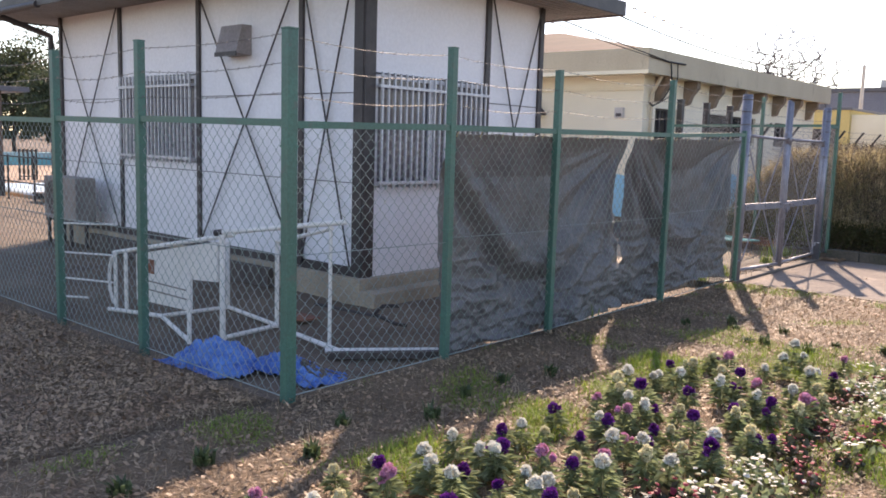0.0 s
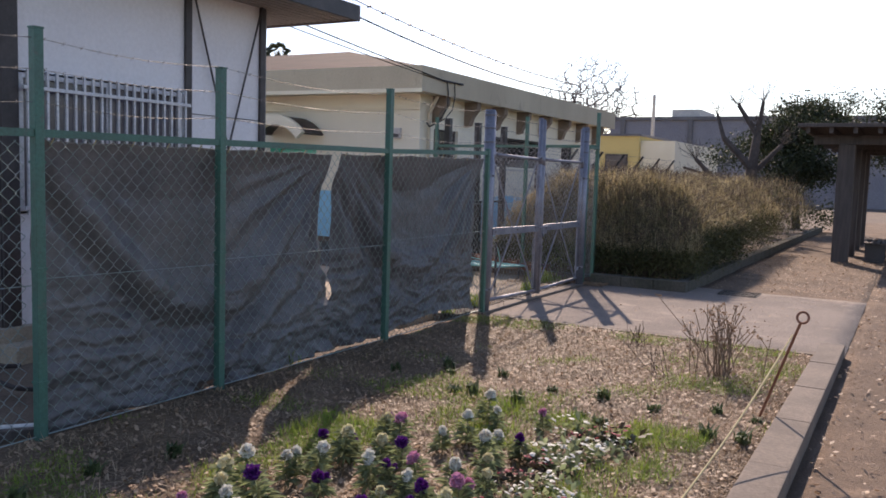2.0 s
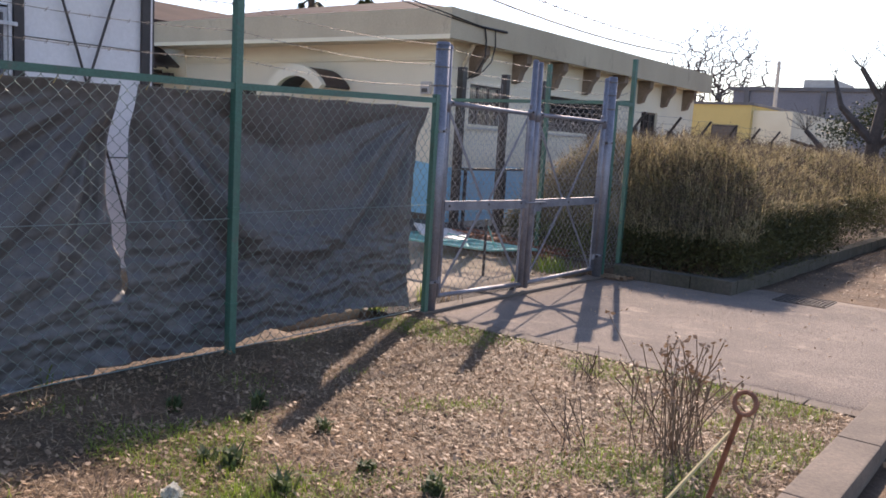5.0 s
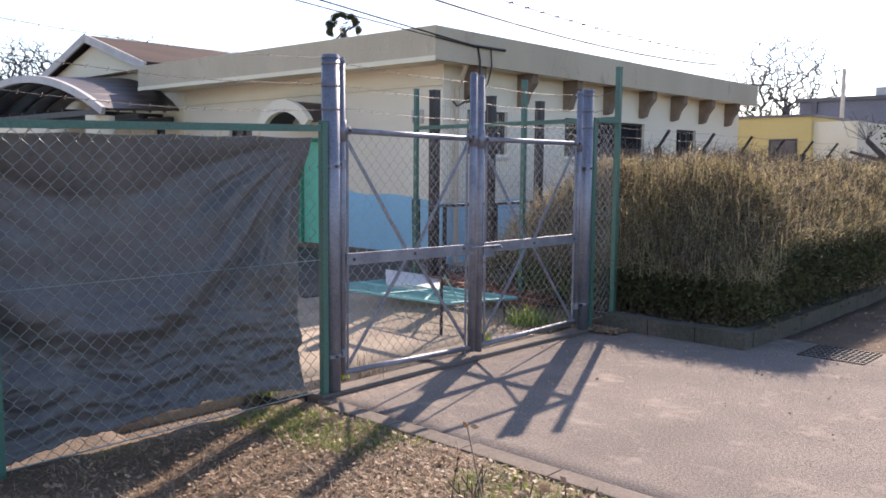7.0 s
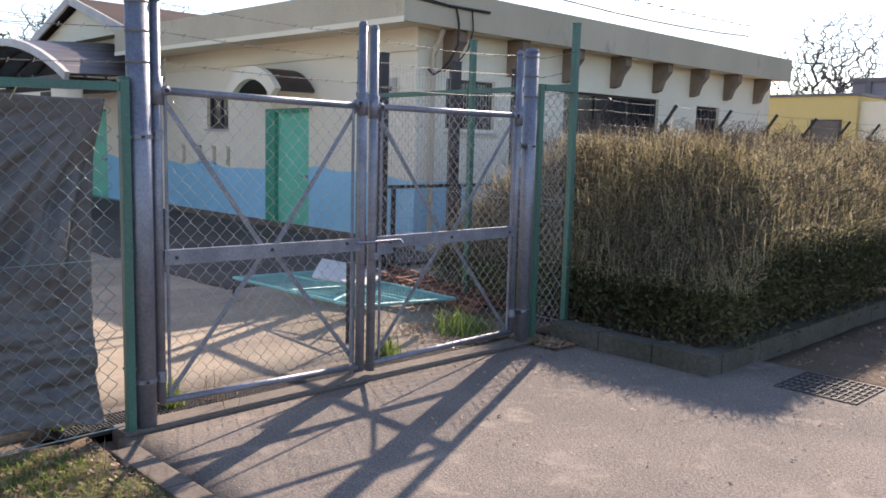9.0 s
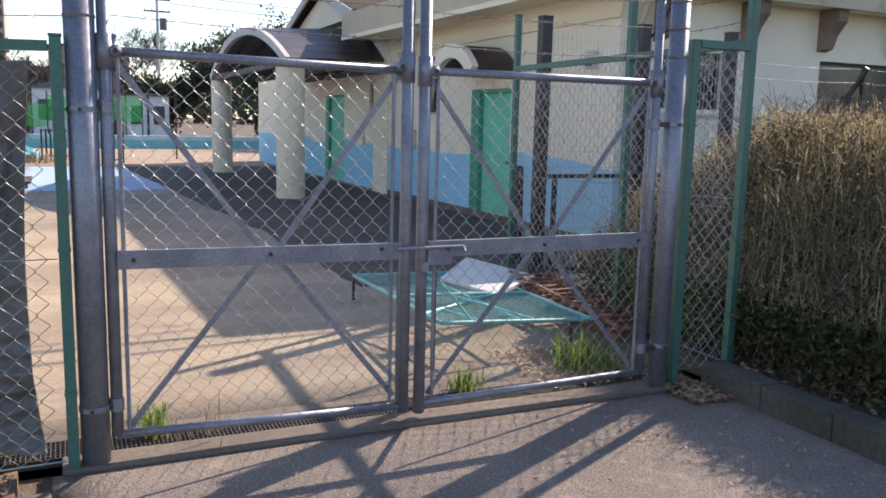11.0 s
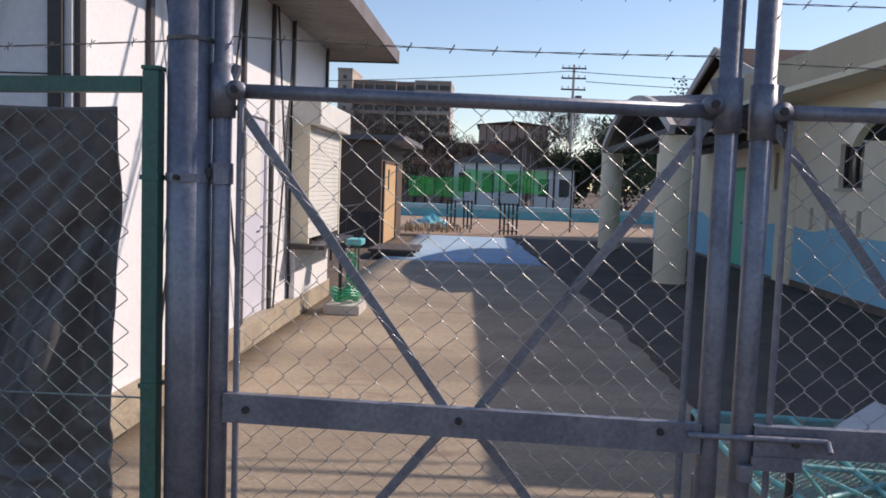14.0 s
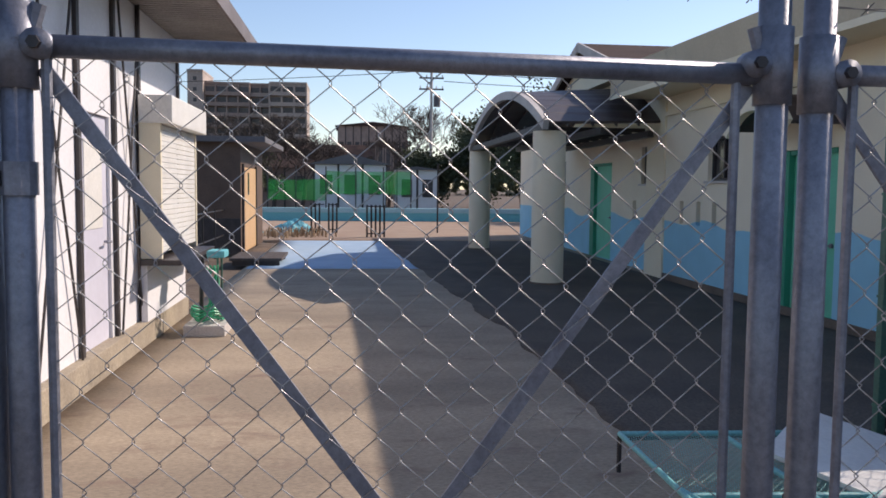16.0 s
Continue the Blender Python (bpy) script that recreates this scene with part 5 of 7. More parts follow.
leafy_tree("evergreen_tree", -3.1, 33.5, 4.9, 2.2, 31, "dense dark evergreen tree overgrown with creeper", 40000, 0.10)
leafy_tree("evergreen_tree", 0.8, 37.5, 5.6, 2.4, 32, "dense dark evergreen tree behind the shelter", 24000, 0.11)

# pruned tree: thick stump limbs
rng = random.Random(5)
pt = thing("pruned_tree", "hard-pruned bare tree with stubby dark limbs", "tree", at=(-4.1, 29.0, -0.1))
pt.scale = (0.9, 0.9, 0.95)
bm = bmesh.new()
for a, b, r, r2 in (((0, 0, 0), (0.1, 0, 2.2), 0.22, 0.2), ((0.1, 0, 2.2), (0.2, 0.1, 3.3), 0.18, 0.14), ((0.2, 0.1, 3.3), (-0.5, 0.2, 4.3), 0.1, 0.07), ((0.2, 0.1, 3.3), (0.35, 0.0, 4.4), 0.1, 0.06), ((0.1, 0, 2.2), (-0.9, 0, 3.2), 0.13, 0.09), ((-0.9, 0, 3.2), (-1.2, 0.2, 4.0), 0.08, 0.05), ((0.1, 0, 2.0), (1.0, 0.3, 3.0), 0.11, 0.07), ((-0.3, 0, 1.0), (-1.9, 0.3, 2.5), 0.12, 0.07), ((0, 0, 0.5), (-0.3, 0, 1.0), 0.14, 0.12), ((-1.2, 0.2, 1.9), (-2.3, 0.2, 2.2), 0.06, 0.04)):
    tube(bm, a, b, r, 8, r2)
part("trunk", bm, BARK, pt)
runs = []
for k in range(160):
    s = Vector(rng.choice(((-0.5, 0.2, 4.3), (0.35, 0, 4.4), (-1.2, 0.2, 4.0), (1.0, 0.3, 3.0), (-1.9, 0.3, 2.5), (0.2, 0.1, 3.6))))
    m_ = s + Vector((rng.gauss(0, 0.25), rng.gauss(0, 0.25), rng.uniform(0.1, 0.5)))
    runs.append([tuple(s), tuple(m_), tuple(m_ + Vector((rng.gauss(0, 0.2), rng.gauss(0, 0.2), rng.uniform(0.0, 0.35))))])
wires("twig_mass", runs, 0.006, BARK, pt)["kind"] = "stuff"


def palm(x, y, h, seed, label, scale=1.0):
    rng = random.Random(seed)
    t = thing("palm_tree", label, "palm", "palm trees", at=(x, y, -0.17))
    part("trunk", T((0, 0, 0), (0.1, 0, h), 0.2, 10, 0.15), BARK, t)
    verts, faces = [], []
    for k in range(58):
        az, el = rng.uniform(0, math.tau), rng.uniform(-1.0, 1.3)
        d = Vector((math.cos(az) * math.cos(el), math.sin(az) * math.cos(el), math.sin(el)))
        s = d.cross(UP).normalized()
        o = Vector((0.1, 0, h))
        tip = o + d * 0.9 * scale
        turn = rng.uniform(-1.2, 1.2)
        s = s * math.cos(turn) + d.cross(s) * math.sin(turn)
        for j in range(13):
            a = (j - 6) * 0.2
            e = (d * math.cos(a) + s * math.sin(a)) * 0.65 * scale + Vector((0, 0, -0.12 * scale))
            w = s * 0.08
            b = len(verts)
            verts += [tuple(tip - w), tuple(tip + w), tuple(tip + e)]
            faces.append((b, b + 1, b + 2))
        b = len(verts)
        verts += [tuple(o - s * 0.02), tuple(o + s * 0.02), tuple(tip)]
        faces.append((b, b + 1, b + 2))
    raw("frond_crown", verts, faces, EVERGREEN, t)
    return t


palm(-28.7, 31.4, 7.8, 41, "tall fan palm rising behind the building", 0.62)
palm(-29.3, 35.7, 7.7, 42, "distant fan palm rising behind the building", 0.5)
palm(2.2, 41.0, 5.0, 43, "fan palm behind the shelter", 1.5)

# dead shrub at the lawn's corner
rng = random.Random(9)
sh = thing("dead_shrub", "leafless hydrangea-like shrub with dry seed heads", "shrub", at=(-0.83, 8.62, LAWN_Z))
runs, heads = [], []
for k in range(46):
    az, lean = rng.uniform(0, math.tau), abs(rng.gauss(0, 0.38))
    h = rng.uniform(0.28, 0.6)
    a = Vector((rng.gauss(0, 0.10), rng.gauss(0, 0.10), 0))
    m_ = a + Vector((math.cos(az) * lean * h * 0.5, math.sin(az) * lean * h * 0.5, h * 0.55))
    e = a + Vector((math.cos(az) * lean * h * 1.2, math.sin(az) * lean * h * 1.2, h))
    runs.append([tuple(a), tuple(m_), tuple(e)])
    if rng.random() < 0.55:
        q = m_.lerp(e, 0.4)
        e2 = q + Vector((rng.gauss(0, 0.07), rng.gauss(0, 0.07), 0.13))
        runs.append([tuple(q), tuple(e2)])
        heads.append(e2)
    heads.append(e)
DRY_STEM = mat("dry_tan_stem", (0.26, 0.17, 0.11), (0.17, 0.11, 0.075), rough=0.8, big=9, fine=60)
wires("stem_cluster", runs, 0.0036, DRY_STEM, sh)["kind"] = "stuff"
v, f = leaf_cloud([h + Vector((rng.gauss(0, 0.012), rng.gauss(0, 0.012), rng.gauss(0, 0.012))) for h in heads for _ in range(4)], 0.03, rng, 1.8)
raw("seed_head_mass", v, f, LITTER, sh)["kind"] = "stuff"
for (x, y, n, seed) in ((-1.75, 9.4, 14, 1), (-1.25, 8.3, 8, 2)):
    rng = random.Random(seed)
    s2 = thing("dry_stalks", "few thin dry stalks standing in the lawn", "weed", at=(x, y, LAWN_Z))
    wires("stem_cluster", [[(rng.gauss(0, 0.05), rng.gauss(0, 0.05), -0.02), (rng.gauss(0, 0.07), rng.gauss(0, 0.07), rng.uniform(0.12, 0.3))] for _ in range(n)], 0.003, TWIG, s2)["kind"] = "stuff"


def ground_stuff(name, label, boxes, n, length, material, seed, width=0.004, lie=0.6, patch=None, z=LAWN_Z):
    """Blades scattered over stretches of ground, as one mass."""
    rng = random.Random(seed)
    verts, faces = [], []
    area = [(b[1] - b[0]) * (b[3] - b[2]) for b in boxes]
    made = 0
    while made < n:
        b = rng.choices(boxes, area)[0]
        x, y = rng.uniform(b[0], b[1]), rng.uniform(b[2], b[3])
        if patch is not None and noise.noise((x * patch[0], y * patch[0], seed)) < patch[1] + rng.gauss(0, 0.08):
            made += 0.15
            continue
        made += 1
        az = rng.uniform(0, math.tau)
        L = length * rng.uniform(0.5, 1.5)
        el = rng.uniform(0.05, 1.3) if rng.random() > lie else rng.uniform(0.02, 0.3)
        d = Vector((math.cos(az) * math.cos(el), math.sin(az) * math.cos(el), math.sin(el)))
        s = Vector((-math.sin(az), math.cos(az), 0)) * width
        p = Vector((x, y, z + 0.010 + rng.uniform(0, 0.012)))
        k = len(verts)
        verts += [tuple(p - s), tuple(p + s), tuple(p + d * L)]
        faces.append((k, k + 1, k + 2))
    ob = raw(name, verts, faces, material)
    return tagged(ob, label, "grass", kind="stuff")


def litter(name, label, boxes, n, size, seed, z, material=None):
    rng = random.Random(seed)
    pts = []
    for k in range(n):
        b = rng.choice(boxes)
        pts.append((rng.uniform(b[0], b[1]), rng.uniform(b[2], b[3]), (b[4] if len(b) > 4 else z) + rng.uniform(0.012, 0.03)))
    v, f = [], []
    for p in pts:
        az, L = rng.uniform(0, math.tau), size * rng.uniform(0.5, 1.4)
        d, s = Vector((math.cos(az), math.sin(az), rng.gauss(0, 0.3))), Vector((-math.sin(az), math.cos(az), rng.gauss(0, 0.3)))
        p = Vector(p)
        k = len(v)
        v += [tuple(p - d * L / 2), tuple(p + s * L * 0.3), tuple(p + d * L / 2 + Vector((0, 0, L * 0.15))), tuple(p - s * L * 0.3 + Vector((0, 0, L * 0.1)))]
        f += [(k, k + 1, k + 2), (k, k + 2, k + 3)]
    return tagged(raw(name, v, f, material or LITTER), label, "leaves", kind="stuff")


LAWN_BOX = [(-3.75, -0.23, -0.5, 10.0)]
ground_stuff("dry_grass", "matted straw-coloured dry grass", LAWN_BOX + [(-9, -3.8, -0.5, 3.0)], 90000, 0.06, DRYGRASS, 51, 0.003, 0.7)
ground_stuff("green_grass", "patches of fresh green grass", LAWN_BOX, 60000, 0.036, FRESH, 52, 0.003, 0.15, (1.4, 0.24))
ground_stuff("green_grass", "lush green grass round the flower bed", [(-1.0, -0.5, 2.0, 6.9), (-2.75, -2.15, 2.6, 6.1), (-2.2, -1.2, 5.9, 6.8)], 22000, 0.065, FRESH, 59, 0.003, 0.1, (1.7, 0.02))
ground_stuff("green_grass", "fresh green grass along the kerbs", [(-3.4, -0.4, 9.5, 10.0), (-0.9, -0.36, 8.4, 10.0)], 4200, 0.036, FRESH, 53, 0.003, 0.15, (1.6, 0.02))
litter("fallen_leaves", "small fallen brown leaves on the lawn", LAWN_BOX + [(-7.5, -3.9, -0.4, 2.9)], 42000, 0.030, 54, LAWN_Z)
litter("pale_leaf_litter", "pale dry leaf fragments on the lawn", LAWN_BOX, 2500, 0.022, 58, LAWN_Z, DRYGRASS)
litter("fallen_leaves", "small fallen brown leaves on the path", [(0.03, 2.2, 1.0, 14), (-2.2, 2.2, 14.7, 22)], 7000, 0.034, 55, -0.105)
litter("fallen_leaves", "dry leaves drifted by the gate and hedge", [(-4.9, -4.0, 12.9, 13.9), (-4.0, -3.5, 13.55, 13.84), (-3.8, -2.6, 14.03, 15.2, 0.0)], 2600, 0.035, 56, G)
litter("grit", "small stones and grit on the asphalt", [(-3.7, -0.2, 10.3, 13.8), (-2.2, -0.2, 13.8, 14.5)], 4500, 0.011, 57, G - 0.012, PLINTH)
litter("fallen_leaves", "scattered dry leaf bits on the asphalt", [(-3.7, -2.3, 12.9, 13.8), (-3.7, -0.4, 11.5, 13.8)], 420, 0.022, 68, G - 0.008)


def tuft(name, x, y, z, n, h, material, seed, label, w=0.005, spread=0.12):
    rng = random.Random(seed)
    t = thing(name, label, "weed", "grass tufts", at=(x, y, z))
    verts, faces = [], []
    for k in range(n):
        az, L = rng.uniform(0, math.tau), h * rng.uniform(0.5, 1.25)
        o = Vector((rng.gauss(0, spread * 0.4), rng.gauss(0, spread * 0.4), -0.01))
        d = Vector((math.cos(az), math.sin(az), 0))
        s = Vector((-d.y, d.x, 0)) * w
        out_ = rng.uniform(0.15, 0.75)
        p1 = o + d * L * out_ * 0.35 + UP * L * 0.6
        p2 = o + d * L * out_ + UP * L * rng.uniform(0.55, 1.0)
        b = len(verts)
        verts += [tuple(o - s), tuple(o + s), tuple(p1 + s * 0.8), tuple(p1 - s * 0.8), tuple(p2)]
        faces += [(b, b + 1, b + 2, b + 3), (b + 3, b + 2, b + 4)]
    raw("blade_clump", verts, faces, material, t)["kind"] = "stuff"
    return t


tuft("grass_tuft", -4.42, 13.36, G, 130, 0.25, FRESH, 61, "large tuft of green grass inside the gate", 0.006, 0.22)
tuft("grass_tuft", -4.30, 13.50, G, 50, 0.2, FRESH, 66, "tuft of green grass inside the gate", 0.006, 0.25)
tuft("grass_tuft", -4.22, 12.40, G, 90, 0.17, FRESH, 62, "bright green weed growing from the drain", 0.006, 0.10)
tuft("grass_tuft", -4.14, 10.62, G, 60, 0.22, FRESH, 63, "bright green weed growing from the drain", 0.006, 0.10)
tuft("grass_tuft", -4.05, 10.85, G, 26, 0.20, DRYGRASS, 64, "dry grass stalks by the drain", 0.004, 0.2)
tuft("grass_tuft", -4.16, 9.95, LAWN_Z, 40, 0.2, FRESH, 65, "bright green weed behind the fence", 0.006, 0.1)
tuft("grass_tuft", -3.98, 6.9, LAWN_Z, 40, 0.18, FRESH, 67, "bright green weed behind the tarpaulins", 0.006, 0.15)

# ---------------------------------------------------------------- flower bed
LEAFY = leafy("flower_leaf_green", (0.33, 0.37, 0.21), (0.22, 0.27, 0.12), through=0.45, big=5)
PETALS = {"white": leafy("white_petal", (0.82, 0.80, 0.74), (0.76, 0.73, 0.62), through=0.3, island=0.12),
          "cream": leafy("cream_petal", (0.78, 0.72, 0.48), (0.74, 0.66, 0.40), through=0.3, island=0.15),
          "purple": leafy("purple_petal", (0.16, 0.02, 0.24), (0.11, 0.015, 0.18), through=0.3, island=0.3),
          "pink": leafy("pink_petal", (0.62, 0.22, 0.40), (0.70, 0.40, 0.52), through=0.3, island=0.2),
          "red": leafy("red_petal", (0.40, 0.015, 0.04), (0.26, 0.01, 0.03), through=0.3, island=0.3)}
DARK_LEAF = leafy("dark_bedding_leaf", (0.05, 0.06, 0.03), (0.07, 0.04, 0.03), through=0.25, big=6)


def flower(kind, seed):
    """An upright stock: leafy stem and a full head of petals."""
    rng = random.Random(seed)
    h = rng.uniform(0.11, 0.19)
    names = {"white": "white", "cream": "cream", "purple": "deep purple", "pink": "pale pink"}
    p = thing("flower_plant", "upright bedding plant with a full %s flower head" % names[kind], "flower", "bedding flowers")
    part("stem", T((0, 0, -0.03), (0.01, 0, h), 0.004, 5), LEAFY, p)
    verts, faces = [], []
    for k in range(70):
        az, z = rng.uniform(0, math.tau), rng.uniform(0.02, h * 1.0)
        L = rng.uniform(0.07, 0.13) * (1.15 - 0.5 * z / h)
        d = Vector((math.cos(az), math.sin(az), rng.uniform(-0.1, 0.8))).normalized()
        s = Vector((-math.sin(az), math.cos(az), 0)) * L * 0.12
        o = Vector((0, 0, z))
        b = len(verts)
        m_ = o + d * L * 0.55
        e = o + d * L + Vector((0, 0, -L * 0.25))
        verts += [tuple(o), tuple(m_ + s), tuple(e), tuple(m_ - s)]
        faces += [(b, b + 1, b + 2), (b, b + 2, b + 3)]
    raw("leaves", verts, faces, LEAFY, p)
    verts, faces = [], []
    heads = [(Vector((0.01, 0, h)), rng.uniform(0.017, 0.025), rng.uniform(0.018, 0.036), 85)]
    for k in range(rng.randint(0, 1)):
        az = rng.uniform(0, math.tau)
        q = rng.uniform(0.03, 0.07)
        heads.append((Vector((math.cos(az) * q, math.sin(az) * q, h * rng.uniform(0.55, 0.92))), rng.uniform(0.007, 0.014), rng.uniform(0.008, 0.018), 22))
    for top, R, H, count in heads:
        for k in range(count):
            u, az = rng.uniform(-0.95, 1), rng.uniform(0, math.tau)
            r = math.sqrt(max(0, 1 - u * u)) * rng.uniform(0.8, 1.25)
            nrm = Vector((math.cos(az) * r, math.sin(az) * r, u))
            c = top + Vector((nrm.x * R, nrm.y * R, H * 0.5 + nrm.z * H)) + Vector((rng.gauss(0, 0.002), rng.gauss(0, 0.002), rng.gauss(0, 0.003)))
            a = nrm.cross(Vector((rng.gauss(0, 1), rng.gauss(0, 1), rng.gauss(0, 1)))).normalized()
            b2 = nrm.cross(a)
            q = rng.uniform(0.007, 0.017)
            b = len(verts)
            verts += [tuple(c - nrm * 0.006), tuple(c + a * q + nrm * rng.uniform(-0.004, 0.012)), tuple(c + b2 * q + nrm * rng.uniform(-0.004, 0.012)), tuple(c - a * q + nrm * rng.uniform(-0.004, 0.012)), tuple(c - b2 * q + nrm * 0.004)]
            faces += [(b, b + 1, b + 2), (b, b + 2, b + 3), (b, b + 3, b + 4), (b, b + 4, b + 1)]
    raw("flower_head", verts, faces, PETALS[kind], p, "%s petals" % names[kind])
    return p


def low_flower(kind, seed):
    rng = random.Random(seed)
    p = thing("low_flower_plant", "low bedding plant with small %s flowers over dark leaves" % kind, "flower", "low bedding flowers")
    pts = [(rng.gauss(0, 0.06), rng.gauss(0, 0.06), abs(rng.gauss(0, 0.035)) + 0.01) for _ in range(60)]
    v, f = leaf_cloud(pts, 0.05, rng, 1.6)
    raw("leaves", v, f, DARK_LEAF if kind == "red" else LEAFY, p)
    v, f = [], []
    for k in range(14):
        c = Vector((rng.gauss(0, 0.07), rng.gauss(0, 0.07), rng.uniform(0.06, 0.11)))
        q = rng.uniform(0.011, 0.021)
        n = 7
        b = len(v)
        v.append(tuple(c + Vector((0, 0, 0.004))))
        tilt = Vector((rng.gauss(0, 0.25), rng.gauss(0, 0.25), 0))
        for i in range(n):
            a = i * math.tau / n
            rr = q * (1 if i % 2 else 0.8)
            v.append((c.x + math.cos(a) * rr, c.y + math.sin(a) * rr, c.z + (math.cos(a) * tilt.x + math.sin(a) * tilt.y) * rr))
        f += [(b, b + 1 + i, b + 1 + (i + 1) % n) for i in range(n)]
    raw("flower_cluster", v, f, PETALS[kind], p)["kind"] = "stuff"
    return p


BEDDING = leafy("dark_seedling_leaf", (0.09, 0.125, 0.05), (0.12, 0.16, 0.07), through=0.35, big=6)
rng = random.Random(70)
protos = {}
for kind in ("white", "cream", "purple", "pink"):
    protos[kind] = [flower(kind, 100 + 7 * i + len(kind)) for i in range(3)]
lows = {k: [low_flower(k, 200 + i * 3 + len(k)) for i in range(2)] for k in ("red", "white")}
used = set()
spots = []
y = 1.4
while y < 6.45:
    x = -2.36 + 0.05 * math.sin(y * 2) + max(0, y - 2.5) * 0.06 + max(0, y - 5.4) * 0.4
    while x < -0.75:
        spots.append((x + rng.gauss(0, 0.05), y + rng.gauss(0, 0.055)))
        x += 0.165
    y += 0.185
for x, y in spots:
    limit = -1.28 + 0.10 * math.sin(y * 1.7)
    if x < limit:
        if rng.random() < (0.36 if y < 5.7 else 0.58):
            continue
        src = rng.choice(protos[rng.choices(("white", "purple", "cream", "pink"), (0.36, 0.31, 0.19, 0.14))[0]])
    else:
        if rng.random() < 0.12 or x > -0.86 + 0.08 * math.sin(y * 3) or y > 6.5:
            continue
        src = rng.choice(lows[rng.choices(("red", "white"), (0.52, 0.48))[0]])
    m = pose(x, y, LAWN_Z + 0.01, rng.gauss(0, 5), rng.gauss(0, 5), rng.uniform(0, 360))
    if src.name not in used:
        used.add(src.name)
        src.matrix_basis = m
        s = 1.0
    else:
        s = rng.uniform(0.72, 1.12)
        c = copy_thing(src, m)
        c.scale = (s, s, s)
for k, (x, y) in enumerate([(-2.9 + 0.37 * (i % 8) + rng.gauss(0, 0.1), 6.9 + 0.42 * (i // 8) + rng.gauss(0, 0.1)) for i in range(16)] + [(-3.1 + rng.gauss(0, 0.12), 1.2 + 0.45 * i) for i in range(9)]):
    tuft("seedling", x, y, LAWN_Z, 44, rng.uniform(0.07, 0.13), BEDDING, 300 + k, "small dark green seedling in the bare bed edge", 0.012, 0.045)
# ---------------------------------------------------------------- stake and rope by the kerb
st = thing("ring_stake", "rusty iron stake with a ring top, leaning", "stake", at=(-0.37, 7.6, LAWN_Z))
top_ = Vector((0.29, -0.40, 0.74))
part("rod", T((0, 0, -0.1), top_, 0.009, 10), RUST, st)
bm = bmesh.new()
c = top_ + Vector((0.012, -0.004, 0.035))
ring = [c + Vector((math.cos(a) * 0.034, math.sin(a) * 0.010, math.sin(a) * 0.034)) for a in np.linspace(0, math.tau, 17)]
path_tube(bm, ring, 0.008, 8)
part("ring", bm, RUST, st)
rp = thing("rope", "thin yellow rope stretched along the flower bed", "rope")
A, Bp = Vector((-0.13, 7.27, 0.57)), Vector((-0.42, 5.2, -0.05))
path_tube_pts = [A.lerp(Bp, t) - UP * 0.05 * math.sin(math.pi * t) for t in np.linspace(0, 1, 14)]
bm = bmesh.new()
path_tube(bm, path_tube_pts + [Vector((-0.5, 3.0, -0.05)), Vector((-0.55, 0.5, -0.05))], 0.006, 6)
part("cord", bm, ROPE, rp)

# ---------------------------------------------------------------- junk between fence and hut
fr = thing("pipe_frame", "old white pipe frame with a hanging white board", "frame")


def pipe(a, b, r=0.02, name="pipe", mtl=None):
    part(name, T(a, b, r, 12), mtl or WHITE_METAL, fr)


foot = {"a": (-6.59, 3.80, -0.09), "b": (-6.55, 4.49, -0.09), "c": (-5.59, 4.35, -0.09), "d": (-5.50, 3.73, -0.09), "e": (-5.58, 3.47, -0.09)}
for k, z, r_ in (("b", 0.55, 0.02), ("c", 0.68, 0.02), ("d", 0.77, 0.024), ("e", 0.47, 0.018)):
    x, y, _ = foot[k]
    pipe((x, y, -0.11), (x, y, z), r_)
for k, q in ("ab", "bc", "cd", "ae"):
    pipe(foot[k], foot[q], 0.02)
pipe((-7.15, 3.58, -0.08), foot["a"], 0.02)
pipe((-5.30, 4.25, -0.075), (-4.46, 4.15, -0.09), 0.02)
pipe((-4.74, 4.23, -0.11), (-4.74, 4.23, 0.89), 0.016)
pipe((-5.54, 3.735, 0.785), (-4.62, 4.29, 0.92), 0.022)
pipe((-7.42, 3.78, 0.41), (-5.42, 3.79, 0.775), 0.02)
pipe(foot["c"][:2] + (0.66,), (-4.74, 4.25, 0.86), 0.016)
pipe((-7.28, 3.72, 0.44), (-7.28, 3.72, -0.11), 0.018)
pipe((-7.02, 3.69, 0.47), (-7.02, 3.69, -0.11), 0.018)
for k in range(6):
    a0, a1 = k * math.pi / 6, (k + 1) * math.pi / 6
    pipe((-7.28 - 0.13 * math.sin(a0), 3.72, 0.16 + 0.24 * math.cos(a0)), (-7.28 - 0.13 * math.sin(a1), 3.72, 0.16 + 0.24 * math.cos(a1)), 0.016, "bend")
part("end_cap", T((-5.58, 3.71, 0.778), (-5.52, 3.747, 0.788), 0.027, 12), DARK_TRIM, fr, "black plastic pipe end")
bm = bmesh.new()
outline = ((-6.95, 0.02), (-6.02, 0.05), (-6.02, 0.33), (-5.62, 0.36), (-5.62, 0.70), (-6.95, 0.45))
lo_, hi_ = [[bm.verts.new((x, y, z)) for x, z in outline] for y in (3.755, 3.775)]
bm.faces.new(lo_), bm.faces.new(hi_[::-1])
for k in range(6):
    bm.faces.new((lo_[k], hi_[k], hi_[(k + 1) % 6], lo_[(k + 1) % 6]))
bmesh.ops.recalc_face_normals(bm, faces=bm.faces)
part("board", bm, WHITE_METAL, fr, "scuffed white sheet-metal board with a cut-out corner")
